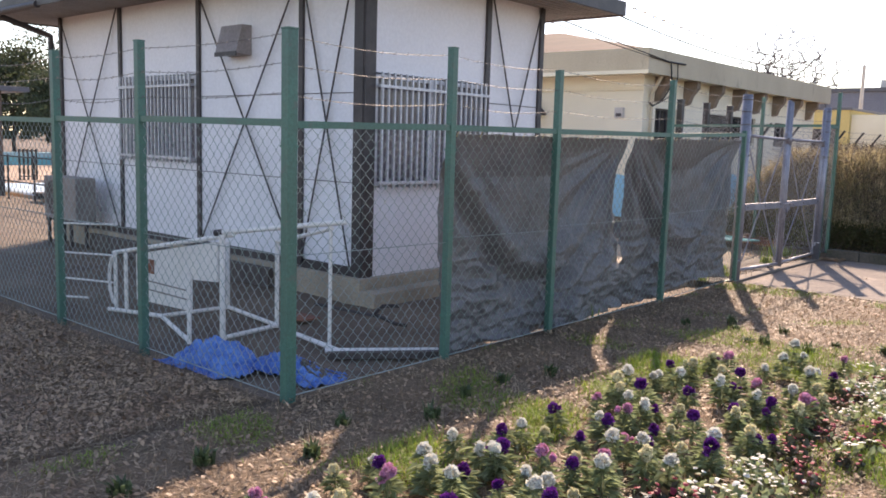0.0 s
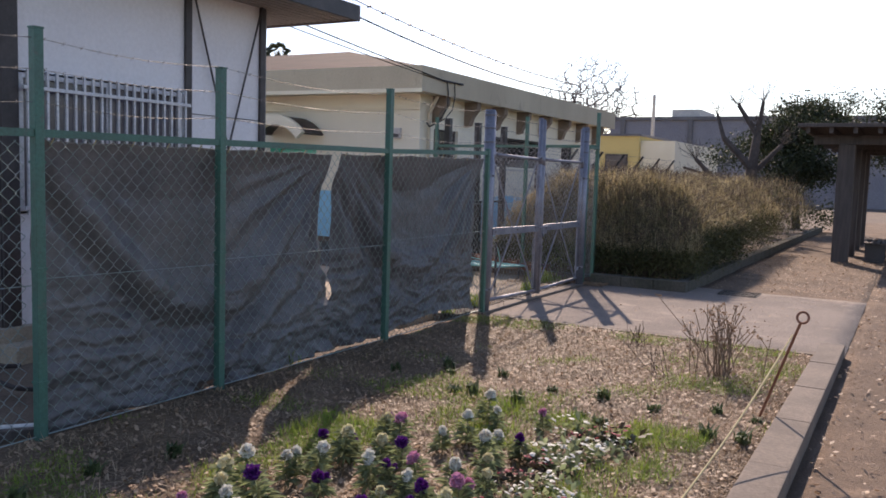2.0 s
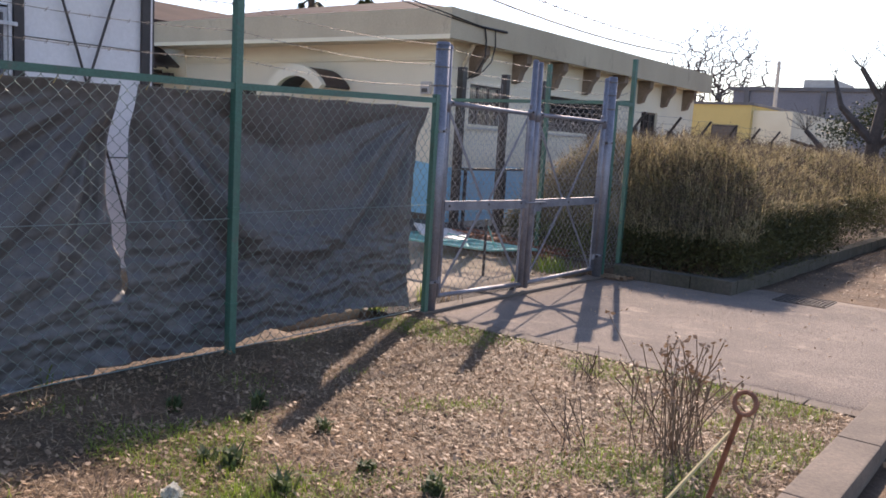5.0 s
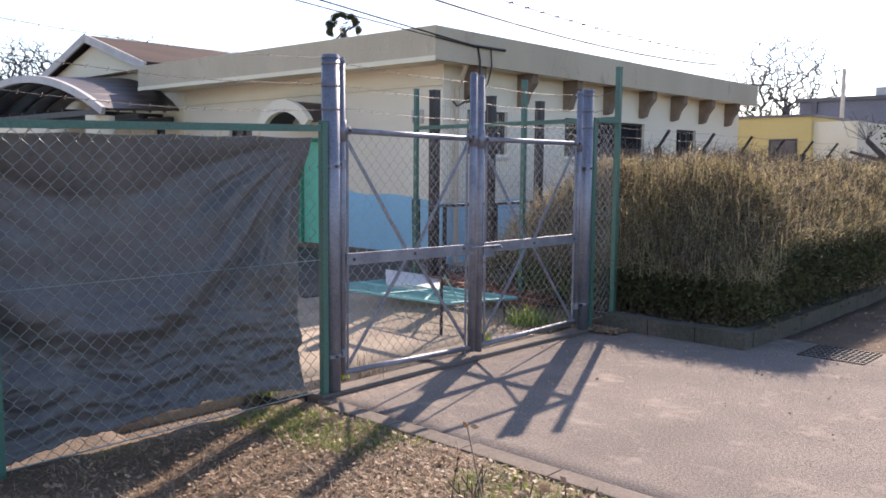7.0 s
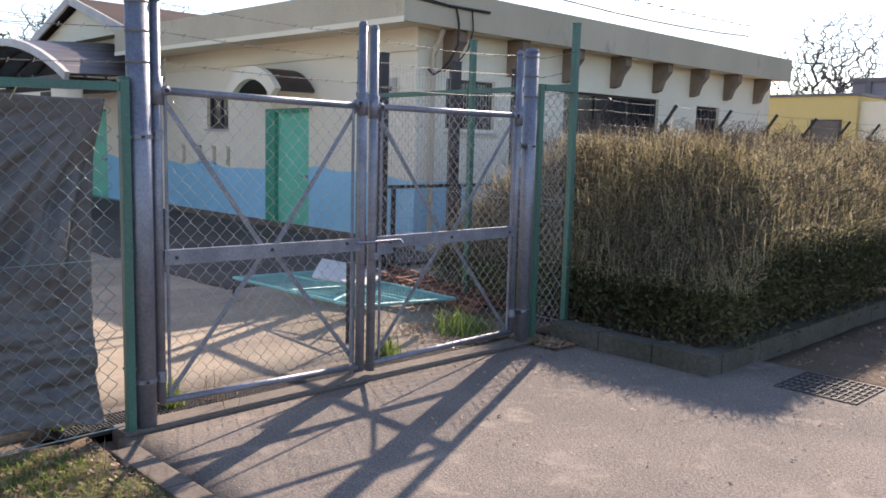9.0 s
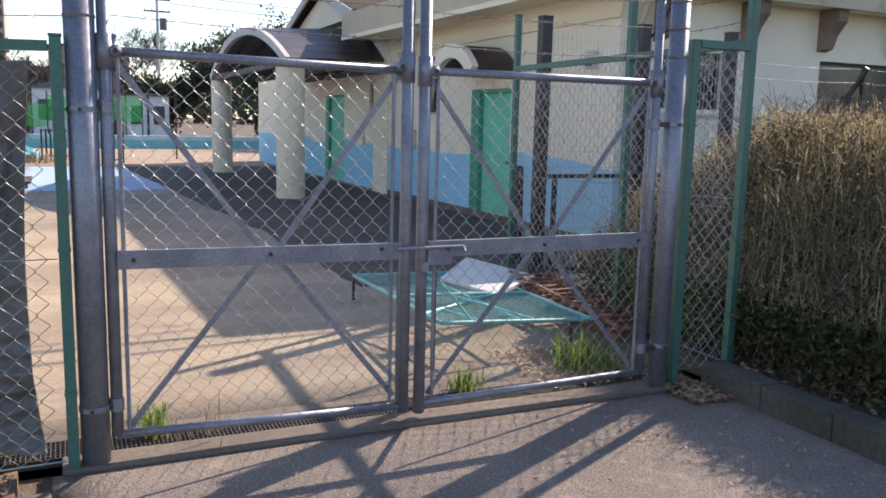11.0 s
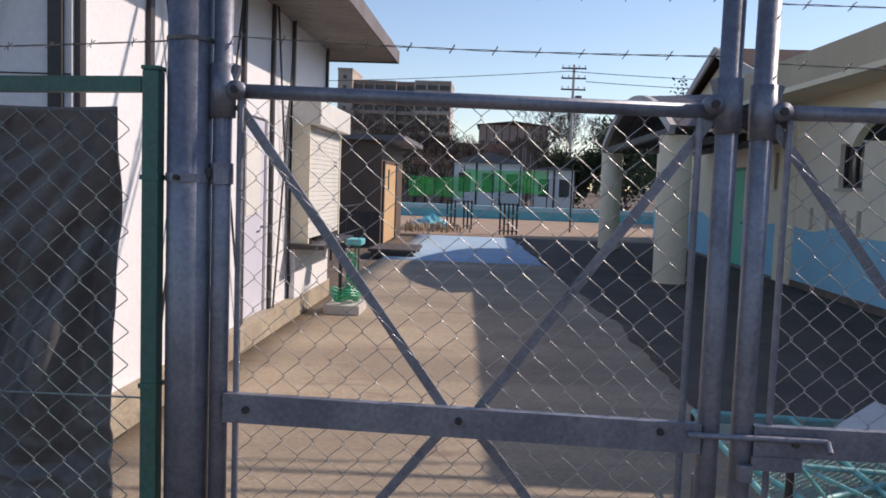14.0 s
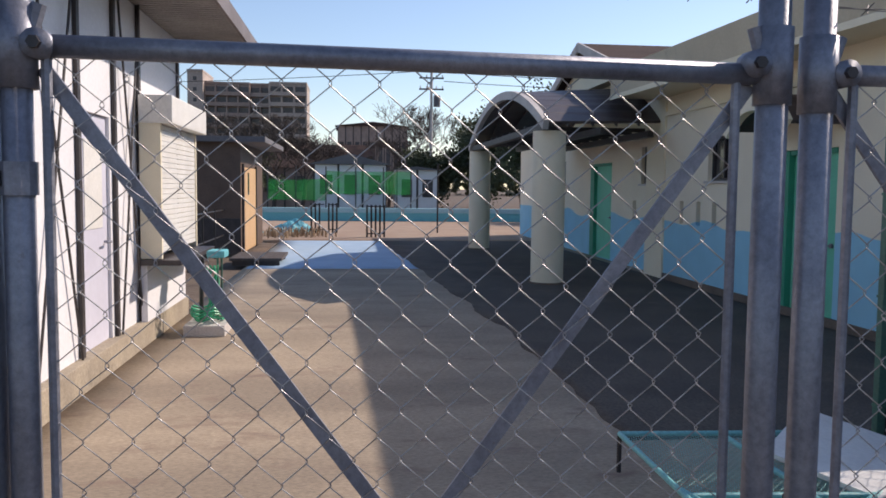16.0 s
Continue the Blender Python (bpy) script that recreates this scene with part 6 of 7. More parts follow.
part("label_patch", B(-6.92, -6.62, 3.748, 3.753, 0.30, 0.43), RUST, fr, "faded reddish label")
for z in (0.14, 0.22):
    part("board_rib", B(-6.93, -6.04, 3.747, 3.753, z, z + 0.012), AGED_CASE, fr)

fr2 = thing("thin_rack", "thin white wire rack lying against the frame", "rack")
for a, b in (((-8.4, 3.7, 0.62), (-7.6, 3.9, 0.66)), ((-8.4, 3.7, 0.62), (-7.9, 3.45, -0.05)), ((-7.9, 3.45, -0.05), (-7.4, 3.5, 0.0)), ((-8.4, 3.7, 0.62), (-8.35, 3.7, 0.05)), ((-8.35, 3.7, 0.05), (-7.5, 3.8, 0.1)), ((-8.36, 3.7, 0.32), (-7.55, 3.85, 0.36))):
    part("rod", T(a, b, 0.010, 8), WHITE_METAL, fr2)


def crumpled(name, cx, cy, z, rx, ry, h, seed, material, label, category):
    n = 70
    verts, faces = [], []
    for j in range(n + 1):
        for i in range(n + 1):
            u, v = i / n * 2 - 1, j / n * 2 - 1
            e = 1 + 0.35 * noise.noise((u * 1.5, v * 1.5, seed))
            rr = min(1, math.hypot(u, v))
            zz = h * max(0, (1 - rr ** 1.6)) * (0.6 + 0.7 * abs(noise.noise((u * 2.2, v * 2.2, seed + 3)))) + 0.07 * (1 - abs(noise.noise((u * 3.5, v * 4, seed + 1))) * 2) * (1 - rr * 0.7) + 0.05 * (0.5 - abs(noise.noise((u * 7, v * 7, seed + 2)))) * (1 - rr * 0.6) + 0.02 * noise.noise((u * 16, v * 16, seed))
            verts.append((cx + u * rx * e, cy + v * ry * e, max(z + zz, z + 0.003)))
    for j in range(n):
        for i in range(n):
            a = j * (n + 1) + i
            faces.append((a, a + 1, a + n + 2, a + n + 1))
    t = thing(name, label, category)
    ob = raw("sheet", verts, faces, material, t, smooth=False)
    so = ob.modifiers.new("thickness", "SOLIDIFY")
    so.thickness = 0.003
    return t


crumpled("blue_tarpaulin", -4.95, 3.28, -0.12, 0.36, 0.28, 0.17, 4.0, TARP_BLUE, "crumpled bright blue tarpaulin on the ground", "tarpaulin")
crumpled("blue_tarpaulin", -4.42, 3.58, -0.12, 0.40, 0.20, 0.07, 9.0, TARP_BLUE, "crumpled bright blue tarpaulin on the ground", "tarpaulin")
crumpled("grey_sack", -4.28, 3.62, -0.125, 0.30, 0.13, 0.04, 14.0, CONCRETE, "flattened dusty sack beside the tarpaulin", "sack")
pp = thing("steel_pipe", "rusty white steel pipe lying on the ground", "pipe")
part("tube_body", T((-4.62, 4.08, -0.09), (-4.02, 4.75, -0.085), 0.022, 10), WHITE_METAL, pp)
pp2 = thing("timber_beam", "dark weathered beam lying on the ground", "beam")
part("timber", bar(bmesh.new(), (-4.5, 4.0, -0.09), (-3.92, 4.72, -0.09), 0.06, 0.05), TIMBER, pp2)
sv = thing("shovel", "black-handled shovel leaning against the plinth", "shovel")
part("shaft", T((-5.55, 4.75, 0.06), (-4.95, 5.0, 0.0), 0.014, 8), DARK_TRIM, sv)
for a, b in (((-5.0, 4.98, 0.02), (-4.86, 4.95, 0.12)), ((-5.0, 4.98, 0.02), (-4.86, 5.10, -0.06)), ((-4.86, 4.95, 0.12), (-4.84, 5.12, 0.10)), ((-4.86, 5.10, -0.06), (-4.83, 5.22, -0.09))):
    part("grip", T(a, b, 0.017, 8), DARK_TRIM, sv)
part("blade", B(-5.85, -5.55, 4.6, 4.82, -0.09, -0.075, 0.004), RUST, sv)

# air-conditioner and vent hood on the hut
ac = thing("air_conditioner", "grey outdoor air-conditioner unit on a steel stand", "air conditioner", at=(-11.9, 5.35, -0.1))
part("casing", B(-0.42, 0.60, -0.16, 0.14, 0.40, 1.02, 0.02), AGED_CASE, ac)
bm = bmesh.new()
tube(bm, (-0.1, -0.166, 0.71), (-0.1, -0.161, 0.71), 0.25, 28)
part("fan_grille", bm, DARK_TRIM, ac)
for r_ in (0.08, 0.14, 0.2, 0.26):
    bm = bmesh.new()
    path_tube(bm, [(-0.1 + math.cos(a) * r_, -0.175, 0.71 + math.sin(a) * r_) for a in np.linspace(0, math.tau, 25)], 0.004, 5)
    part("guard_ring", bm, AGED_CASE, ac)
for x in (-0.36, 0.36):
    for y in (-0.12, 0.10):
        part("leg", B(x - 0.02, x + 0.02, y - 0.02, y + 0.02, 0, 0.36), DARK_TRIM, ac)
    part("stand_rail", B(x - 0.02, x + 0.02, -0.16, 0.14, 0.36, 0.398), DARK_TRIM, ac)
wh = thing("wall_hood", "square weathered metal vent hood on the hut", "vent", at=(-8.13, HY0, 2.68))
bm = bmesh.new()
a = [bm.verts.new(p) for p in ((-0.21, -0.004, 0.17), (0.21, -0.004, 0.17), (0.21, -0.13, 0.17), (-0.21, -0.13, 0.17), (-0.21, -0.004, -0.17), (0.21, -0.004, -0.17), (0.21, -0.22, -0.15), (-0.21, -0.22, -0.15))]
for f in ((0, 1, 2, 3), (7, 6, 5, 4), (0, 4, 5, 1), (1, 5, 6, 2), (2, 6, 7, 3), (3, 7, 4, 0)):
    bm.faces.new([a[i] for i in f])
bmesh.ops.recalc_face_normals(bm, faces=bm.faces)
part("hood", bm, mat("dull_zinc_hood", (0.34, 0.30, 0.29), (0.27, 0.23, 0.22), rough=0.5, metal=0.3), wh)
part("lip", B(-0.215, 0.215, -0.225, -0.215, -0.19, -0.14), DARK_TRIM, wh)
pb = thing("kick_board", "long dark plank leaning against the plinth", "plank")
part("timber", B(-11.6, -7.3, 5.52, 5.60, -0.12, 0.10, 0.006), TIMBER, pb)

dpipe = thing("downpipe", "dark rain gutter pipe at the hut's far corner", "pipe", at=(HX0 - 0.03, HY0 - 0.08, 0))
part("elbow", T((-0.3, -0.66, 3.26), (0, -0.05, 3.02), 0.045, 10), DARK_TRIM, dpipe)
part("riser", T((0, -0.05, 3.04), (0, -0.05, -0.1), 0.04, 10), DARK_TRIM, dpipe)
part("gutter", T((-0.6, -0.74, 3.30), (1.2, -0.74, 3.30), 0.05, 10), DARK_TRIM, dpipe)

# ---------------------------------------------------------------- north side of the hut
hd = thing("door_4", "pale lilac-white hut door with a lever handle", "door", kind="structure")
part("leaf", B(-9.97, -9.19, HY1 - 0.07, HY1 - 0.03, FLOOR_H, 2.115, 0.004), mat("lilac_white_paint", (0.66, 0.65, 0.74), (0.60, 0.59, 0.68), rough=0.45, mix=0.12, fine=15), hd)
part("window_pane", B(-9.82, -9.34, HY1 - 0.029, HY1 - 0.022, 1.15, 1.9), WHITE_METAL, hd)
part("handle", T((-9.88, HY1 - 0.03, 1.02), (-9.88, HY1 + 0.03, 1.02), 0.012, 10), GALV, hd)
part("handle", T((-9.88, HY1 + 0.03, 1.02), (-9.76, HY1 + 0.03, 1.02), 0.010, 10), GALV, hd)
bay = thing("shutter_bay", "cream shutter counter bay with a closed roller shutter", "shutter")
SX0, SX1, SYF = -12.75, -10.85, 9.13
part("side_panel", B(SX1 - 0.05, SX1, HY1 + 0.04, SYF, 0.78, 2.40, 0.006), CREAM, bay)
part("side_panel", B(SX0, SX0 + 0.05, HY1 + 0.04, SYF, 0.78, 2.40, 0.006), CREAM, bay)
part("shutter_box", B(SX0 - 0.02, SX1 + 0.02, HY1 + 0.04, SYF + 0.12, 2.14, 2.42, 0.02), WHITE_METAL, bay, "boxed shutter housing")
for k in range(24):
    z = 0.84 + k * 0.054
    part("slat", B(SX0 + 0.055, SX1 - 0.055, SYF - 0.03, SYF - 0.012, z, z + 0.050, 0.005), WHITE_METAL, bay)
part("counter", B(SX0 - 0.05, SX1 + 0.08, HY1 + 0.04, SYF + 0.20, 0.72, 0.775, 0.008), DARK_TRIM, bay, "dark counter board under the shutter")
part("apron", B(SX0, SX1, HY1 + 0.04, HY1 + 0.10, 0.14, 0.715), WHITE_PANEL, bay)

tray = thing("planter_tray", "pale grey concrete tray on the yard floor", "tray", at=(-11.6, 9.45, G))
part("body", B(-0.30, 0.30, -0.22, 0.22, 0, 0.12, 0.015), LIGHT_TRIM, tray)
ho = thing("garden_hose", "coiled bright green garden hose hanging from a tap", "hose", at=(-11.6, 9.45, G))
rng = random.Random(81)
for k in range(5):
    bm = bmesh.new()
    rr, cx, cz = rng.uniform(0.13, 0.19), rng.gauss(0, 0.05), 0.16 + 0.03 * k
    path_tube(bm, [(cx + math.cos(a) * rr * 1.3, math.sin(a) * rr, cz + 0.02 * math.sin(3 * a)) for a in np.linspace(0, math.tau, 22)], 0.011, 6)
    part("coil", bm, HOSE, ho)
for k in range(6):
    bm = bmesh.new()
    x0, w, b0 = rng.gauss(-0.02, 0.05), rng.uniform(0.04, 0.12), rng.uniform(0.15, 0.3)
    path_tube(bm, [(x0 + w * math.sin(t * 2 * math.pi) * (1 if k % 2 else -1), 0.05 + 0.05 * math.cos(t * 6 + k), 0.74 - t * (0.74 - b0)) for t in np.linspace(0, 1, 14)], 0.011, 6)
    part("loop", bm, HOSE, ho)
bk = thing("blue_basin", "small turquoise plastic basin on a stand", "basin", at=(-11.75, 9.52, 0.72))
part("bowl", B(-0.24, 0.08, -0.10, 0.10, 0.0, 0.08, 0.025), POOL_BLUE, bk)
for x in (-0.22, 0.06):
    part("stand_leg", T((x, 0.02, -0.82), (x, 0.02, 0.0), 0.012, 8), GREEN_STEEL, bk)
tap = thing("standpipe", "dark steel standpipe beside the hut", "pipe", at=(-11.75, 9.35, G))
part("riser", T((0, 0, 0), (0, 0, 0.8), 0.025, 10), DARK_TRIM, tap)

# brown shed further on
sx0, sx1, sy0, sy1 = -27.0, -22.3, 5.9, 8.40
tagged(link("wall_shed_east", B(sx1 - 0.1, sx1, sy0, sy1, -0.12, 2.55), BRONZE_WALL), "brown metal-clad end wall of a shed", "wall", kind="structure")
wall_with_holes("wall_shed_north", "y", sy1, -0.1, sx0, sx1 - 0.1, -0.12, 2.55, [(-25.2, -22.6, G, 2.0)], BRONZE_WALL, "brown metal-clad side wall of a shed")
tagged(link("shed_roof", B(sx0 - 0.2, sx1 + 0.25, sy0 - 0.3, sy1 + 0.6, 2.55, 2.68, 0.01), GREY_ROOF), "flat grey shed roof with a deep eave", "roof", kind="structure")
tagged(link("shed_band", B(sx1, sx1 + 0.03, sy0, sy1, -0.12, 0.75), DARK_TRIM), "dark lower cladding of the shed", "cladding", kind="structure")
sd = thing("door_5", "sunlit orange-brown wooden shed door", "door", kind="structure")
part("leaf", B(-25.15, -22.65, sy1 - 0.03, sy1 + 0.02, G + 0.02, 1.98, 0.006), ORANGE_WOOD, sd)
part("slot_window", B(-23.7, -23.45, sy1 + 0.021, sy1 + 0.026, 1.3, 1.85), DARK_GLASS, sd)
part("frame", B(-22.64, -22.5, sy1, sy1 + 0.05, G, 2.05), DARK_TRIM, sd)
part("frame", B(-25.3, -25.16, sy1, sy1 + 0.05, G, 2.05), DARK_TRIM, sd)
mt_ = thing("door_step", "low dark wooden step before the shed door", "step")
part("tread", B(-21.0, -19.3, 8.55, 9.6, G + 0.10, G + 0.16, 0.01), TIMBER, mt_)
for x in (-20.9, -19.45):
    part("bearer", B(x, x + 0.08, 8.6, 9.55, G, G + 0.10), DARK_TRIM, mt_)

# ---------------------------------------------------------------- junk in the yard
tf = thing("old_gate_frame", "discarded teal chain-link gate lying on low supports", "gate")
c1, c2, c3, c4 = Vector((-4.72, 12.47, 0.20)), Vector((-4.84, 13.74, 0.10)), Vector((-6.84, 13.78, 0.10)), Vector((-6.74, 12.54, 0.15))
for a, b in ((c1, c2), (c2, c3), (c3, c4), (c4, c1), ((c1 + c4) / 2, (c2 + c3) / 2), (c1.lerp(c2, 0.5), c4.lerp(c3, 0.5)), (c1.lerp(c4, 0.15), c3.lerp(c2, 0.4)), (c1.lerp(c2, 0.25), c4.lerp(c1, 0.45))):
    part("tube", T(a, b, 0.015, 10), TEAL_STEEL, tf)
runs = []
N = 60
for i in range(N):
    pts = []
    for j in range(91):
        u = (i + (0.5 if (i + j) % 2 else -0.1)) / N
        v = j / 90
        p = c1.lerp(c2, u).lerp(c4.lerp(c3, u), v)
        pts.append((p.x, p.y, p.z + 0.004 * ((i + j) % 2) - 0.012 * math.sin(v * 3)))
    runs.append(pts)
wires("chain_link_mesh", runs, 0.0019, TEAL_STEEL, tf)
for (p, q) in ((c4, c4 + Vector((0, 0, -0.22))),):
    part("leg", T(p, q, 0.014, 8), DARK_TRIM, tf)
part("strut", T((-4.74, 12.46, 0.48), (-4.80, 12.74, 0.17), 0.009, 6), TEAL_STEEL, tf)
part("strut", T((-5.45, 12.62, 0.30), (-4.80, 13.22, 0.15), 0.009, 6), TEAL_STEEL, tf)
part("leg", T((-4.9, 13.6, 0.1), (-4.9, 13.6, -0.1), 0.012, 6), DARK_TRIM, tf)
bd = thing("white_board", "dirty white flat board lying on the old gate", "board")
bm = bmesh.new()
q = [(-6.25, 14.10, 0.13), (-5.75, 13.45, 0.10), (-6.35, 13.2, 0.14), (-6.95, 13.75, 0.20)]
a = [bm.verts.new(p) for p in q] + [bm.verts.new((p[0], p[1], p[2] + 0.025)) for p in q]
for f in ((0, 1, 2, 3), (7, 6, 5, 4), (0, 4, 5, 1), (1, 5, 6, 2), (2, 6, 7, 3), (3, 7, 4, 0)):
    bm.faces.new([a[i] for i in f])
bmesh.ops.recalc_face_normals(bm, faces=bm.faces)
part("sheet", bm, WHITE_METAL, bd)
lr = thing("rusty_rack", "rusty brown slatted rack lying on the ground", "rack")
A0, A1 = Vector((-6.35, 14.05, 0.12)), Vector((-4.62, 13.98, 0.02))
for off in (-0.17, 0.17):
    o = Vector((0.02, off, 0))
    part("rail", bar(bmesh.new(), A0 + o, A1 + o, 0.05, 0.035), RUST, lr)
    part("rail", bar(bmesh.new(), A0 + o + UP * 0.07, A1 + o + UP * 0.07, 0.03, 0.02), RUST, lr)
for k in range(13):
    p = A0.lerp(A1, (k + 0.5) / 13)
    part("slat", bar(bmesh.new(), p + Vector((0, -0.2, 0.035)), p + Vector((0.03, 0.2, 0.04)), 0.045, 0.02), RUST, lr)
rng = random.Random(88)
for k in range(9):
    p = A0.lerp(A1, rng.random()) + Vector((rng.gauss(0, 0.1), rng.gauss(0, 0.12), 0.1))
    s_ = thing("stick", "dry grey stick lying on the rack", "stick", "sticks")
    part("twig", T(p, p + Vector((rng.gauss(0, 0.15), rng.uniform(0.1, 0.3), rng.uniform(0.02, 0.12))), 0.008, 6, 0.004), TIMBER, s_)
sp = thing("short_post", "short black steel post standing in the yard", "post", at=(-4.74, 12.42, G))
part("shaft", T((0, 0, 0), (0, 0, 0.66), 0.016, 10), DARK_TRIM, sp)

# ---------------------------------------------------------------- pool and its railings
POOL_PALE = mat("pale_turquoise_coping", (0.36, 0.60, 0.66), (0.30, 0.54, 0.60), rough=0.6, big=1, fine=30)
pool = thing("pool_wall", "low turquoise painted pool wall", "pool", kind="structure")
part("wall_face", B(-42.3, -42.0, 2.0, 40, -0.2, 0.30, 0.02), POOL_BLUE, pool)
part("coping", B(-42.5, -41.96, 2.0, 40, 0.30, 0.52, 0.01), POOL_PALE, pool)
wat = mat("pool_water", (0.12, 0.40, 0.48), (0.10, 0.36, 0.45), rough=0.08, big=0.4, fine=4, bump=0.15)
tagged(link("water", B(-46, -42.5, 2.0, 40, 0.0, 0.12), wat), "shallow turquoise pool water", "water", kind="structure")
part("far_wall", B(-46.4, -46, 2.0, 40, -0.2, 0.42, 0.02), POOL_BLUE, pool)


def rail_gate(x, y, w, label):
    r = thing("pool_railing", label, "railing", "pool railings", at=(x, y, G))
    for k in range(int(w / 0.14) + 1):
        part("bar", T((0, k * 0.14, 0.0), (0, k * 0.14, 1.05), 0.034, 6), BLACK_STEEL, r)
    for z in (0.12, 1.0):
        part("rail", T((0, -0.03, z), (0, w + 0.03, z), 0.02, 6), BLACK_STEEL, r)
    return r


rail_gate(-31.5, 9.6, 0.42, "short black steel railing by the pool")
rail_gate(-31.6, 10.2, 0.28, "short black steel railing by the pool")
rail_gate(-29.2, 11.5, 0.56, "short black steel railing by the pool")
fp = thing("lamp_post", "thin dark steel post by the pool", "post", at=(-32.1, 14.1, G))
part("shaft", T((0, 0, 0), (0, 0, 2.5), 0.03, 8), BLACK_STEEL, fp)
crumpled("pool_cover", -32.6, 8.9, -0.1, 0.9, 0.8, 0.45, 17.0, POOL_BLUE, "folded turquoise pool cover on the deck", "cover")
tuft("grass_tuft", -29.8, 9.0, G, 220, 0.35, DRYGRASS, 91, "clump of dry grass at the deck's edge", 0.03, 1.6)

# low fence and rails beyond the lawn
for k, x in enumerate((-16.5, -18.0, -19.5, -21.0, -22.5, -24.0)):
    r = thing("pool_railing", "black steel railing beyond the hut", "railing", "yard railings", at=(x, 8.0, -0.1))
    part("post", T((0, 0, 0), (0, 0, 1.1), 0.025, 8), BLACK_STEEL, r)
    for z in (0.45, 1.05):
        part("rail", T((0, 0, z), (-1.5, 0, z), 0.018, 6), BLACK_STEEL, r)

# ---------------------------------------------------------------- beyond the pool
nets = thing("windbreak_net", "bright green windbreak net on thin posts", "net")
for y0, y1, z0, z1 in ((6.5, 9.6, 0.8, 1.9), (9.6, 14.2, 1.15, 2.35)):
    n = 24
    verts, faces = [], []
    for j in range(7):
        for i in range(n + 1):
            y = y0 + (y1 - y0) * i / n
            verts.append((-47.5 + 0.12 * noise.noise((y, j, 1)), y, z0 + (z1 - z0) * j / 6 + 0.08 * noise.noise((y * 0.7, j * 0.3, 2))))
    for j in range(6):
        for i in range(n):
            a = j * (n + 1) + i
            faces.append((a, a + 1, a + n + 2, a + n + 1))
    raw("net", verts, faces, GREEN_NET, nets)
for y in (6.5, 8.0, 9.6, 11.2, 12.7, 14.2):
    part("post", T((-47.4, y, -0.2), (-47.4, y, 2.6), 0.04, 6), DARK_TRIM, nets)


def house(name, x, y, w, d, h, roof_h, wallm, roofm, label, windows=3, axis="y"):
    """A small house with gable roof, door and framed windows on its front (facing +x)."""
    o = thing(name, label, "house", "far houses", at=(x, y, -0.17))
    part("wall", B(-d, 0, -w / 2, w / 2, 0, h), wallm, o)
    bm = bmesh.new()
    e = 0.35
    q = [(0.3, -w / 2 - e, h - 0.05), (0.3, w / 2 + e, h - 0.05), (-d - 0.3, w / 2 + e, h - 0.05), (-d - 0.3, -w / 2 - e, h - 0.05)]
    if axis == "y":
        r_ = [(0.3, 0, h + roof_h), (-d - 0.3, 0, h + roof_h)]
        f_ = ((0, 1, 4), (2, 3, 5), (1, 2, 5, 4), (3, 0, 4, 5), (3, 2, 1, 0))
    else:
        r_ = [(-d / 2, -w / 2 - e, h + roof_h), (-d / 2, w / 2 + e, h + roof_h)]
        f_ = ((0, 1, 5, 4), (1, 2, 5), (2, 3, 4, 5), (3, 0, 4), (3, 2, 1, 0))
    a = [bm.verts.new(p) for p in q + r_]
    for f in f_:
        bm.faces.new([a[i] for i in f])
    bmesh.ops.recalc_face_normals(bm, faces=bm.faces)
    part("roof", bm, roofm, o)
    for k in range(windows):
        yy = -w / 2 + w * (k + 0.5) / windows
        ww = min(0.8, w / windows * 0.5)
        win = part("window", B(0.002, 0.05, yy - ww / 2, yy + ww / 2, h * 0.4, h * 0.78), DARK_TRIM, o)
        part("pane", B(0.051, 0.056, yy - ww / 2 + 0.06, yy + ww / 2 - 0.06, h * 0.4 + 0.06, h * 0.78 - 0.06), FAR_DARK, win)
    for k in range(windows + 1):
        yy = -w / 2 + w * k / windows
        part("timber_post", B(0.002, 0.04, max(-w / 2, yy - 0.06), min(w / 2, yy + 0.06), 0, h), DARK_TRIM, o)
    return o


house("clubhouse", -53.0, 10.9, 4.4, 5, 3.1, 0.6, WHITE_PANEL, GREY_ROOF, "small white timber-framed house behind the net", 3)
house("container_office", -52.0, 14.9, 2.5, 3, 2.8, 0.15, WHITE_PANEL, GREY_ROOF, "white site office with dark window frames", 2)
house("dark_roof_house", -68.0, 8.0, 9, 8, 3.2, 2.0, BLOCKY, ROOF_BROWN, "brown house with a broad tiled roof", 4, "x")
house("tenement", -110.0, 13.6, 9, 10, 9.6, 0.5, BLOCKY, ROOF_BROWN, "flat reddish-brown apartment house", 9)


TOWER_PALE = mat("pale_tower_facade", (0.46, 0.38, 0.33), (0.40, 0.33, 0.29), rough=0.8, big=0.1, fine=2)


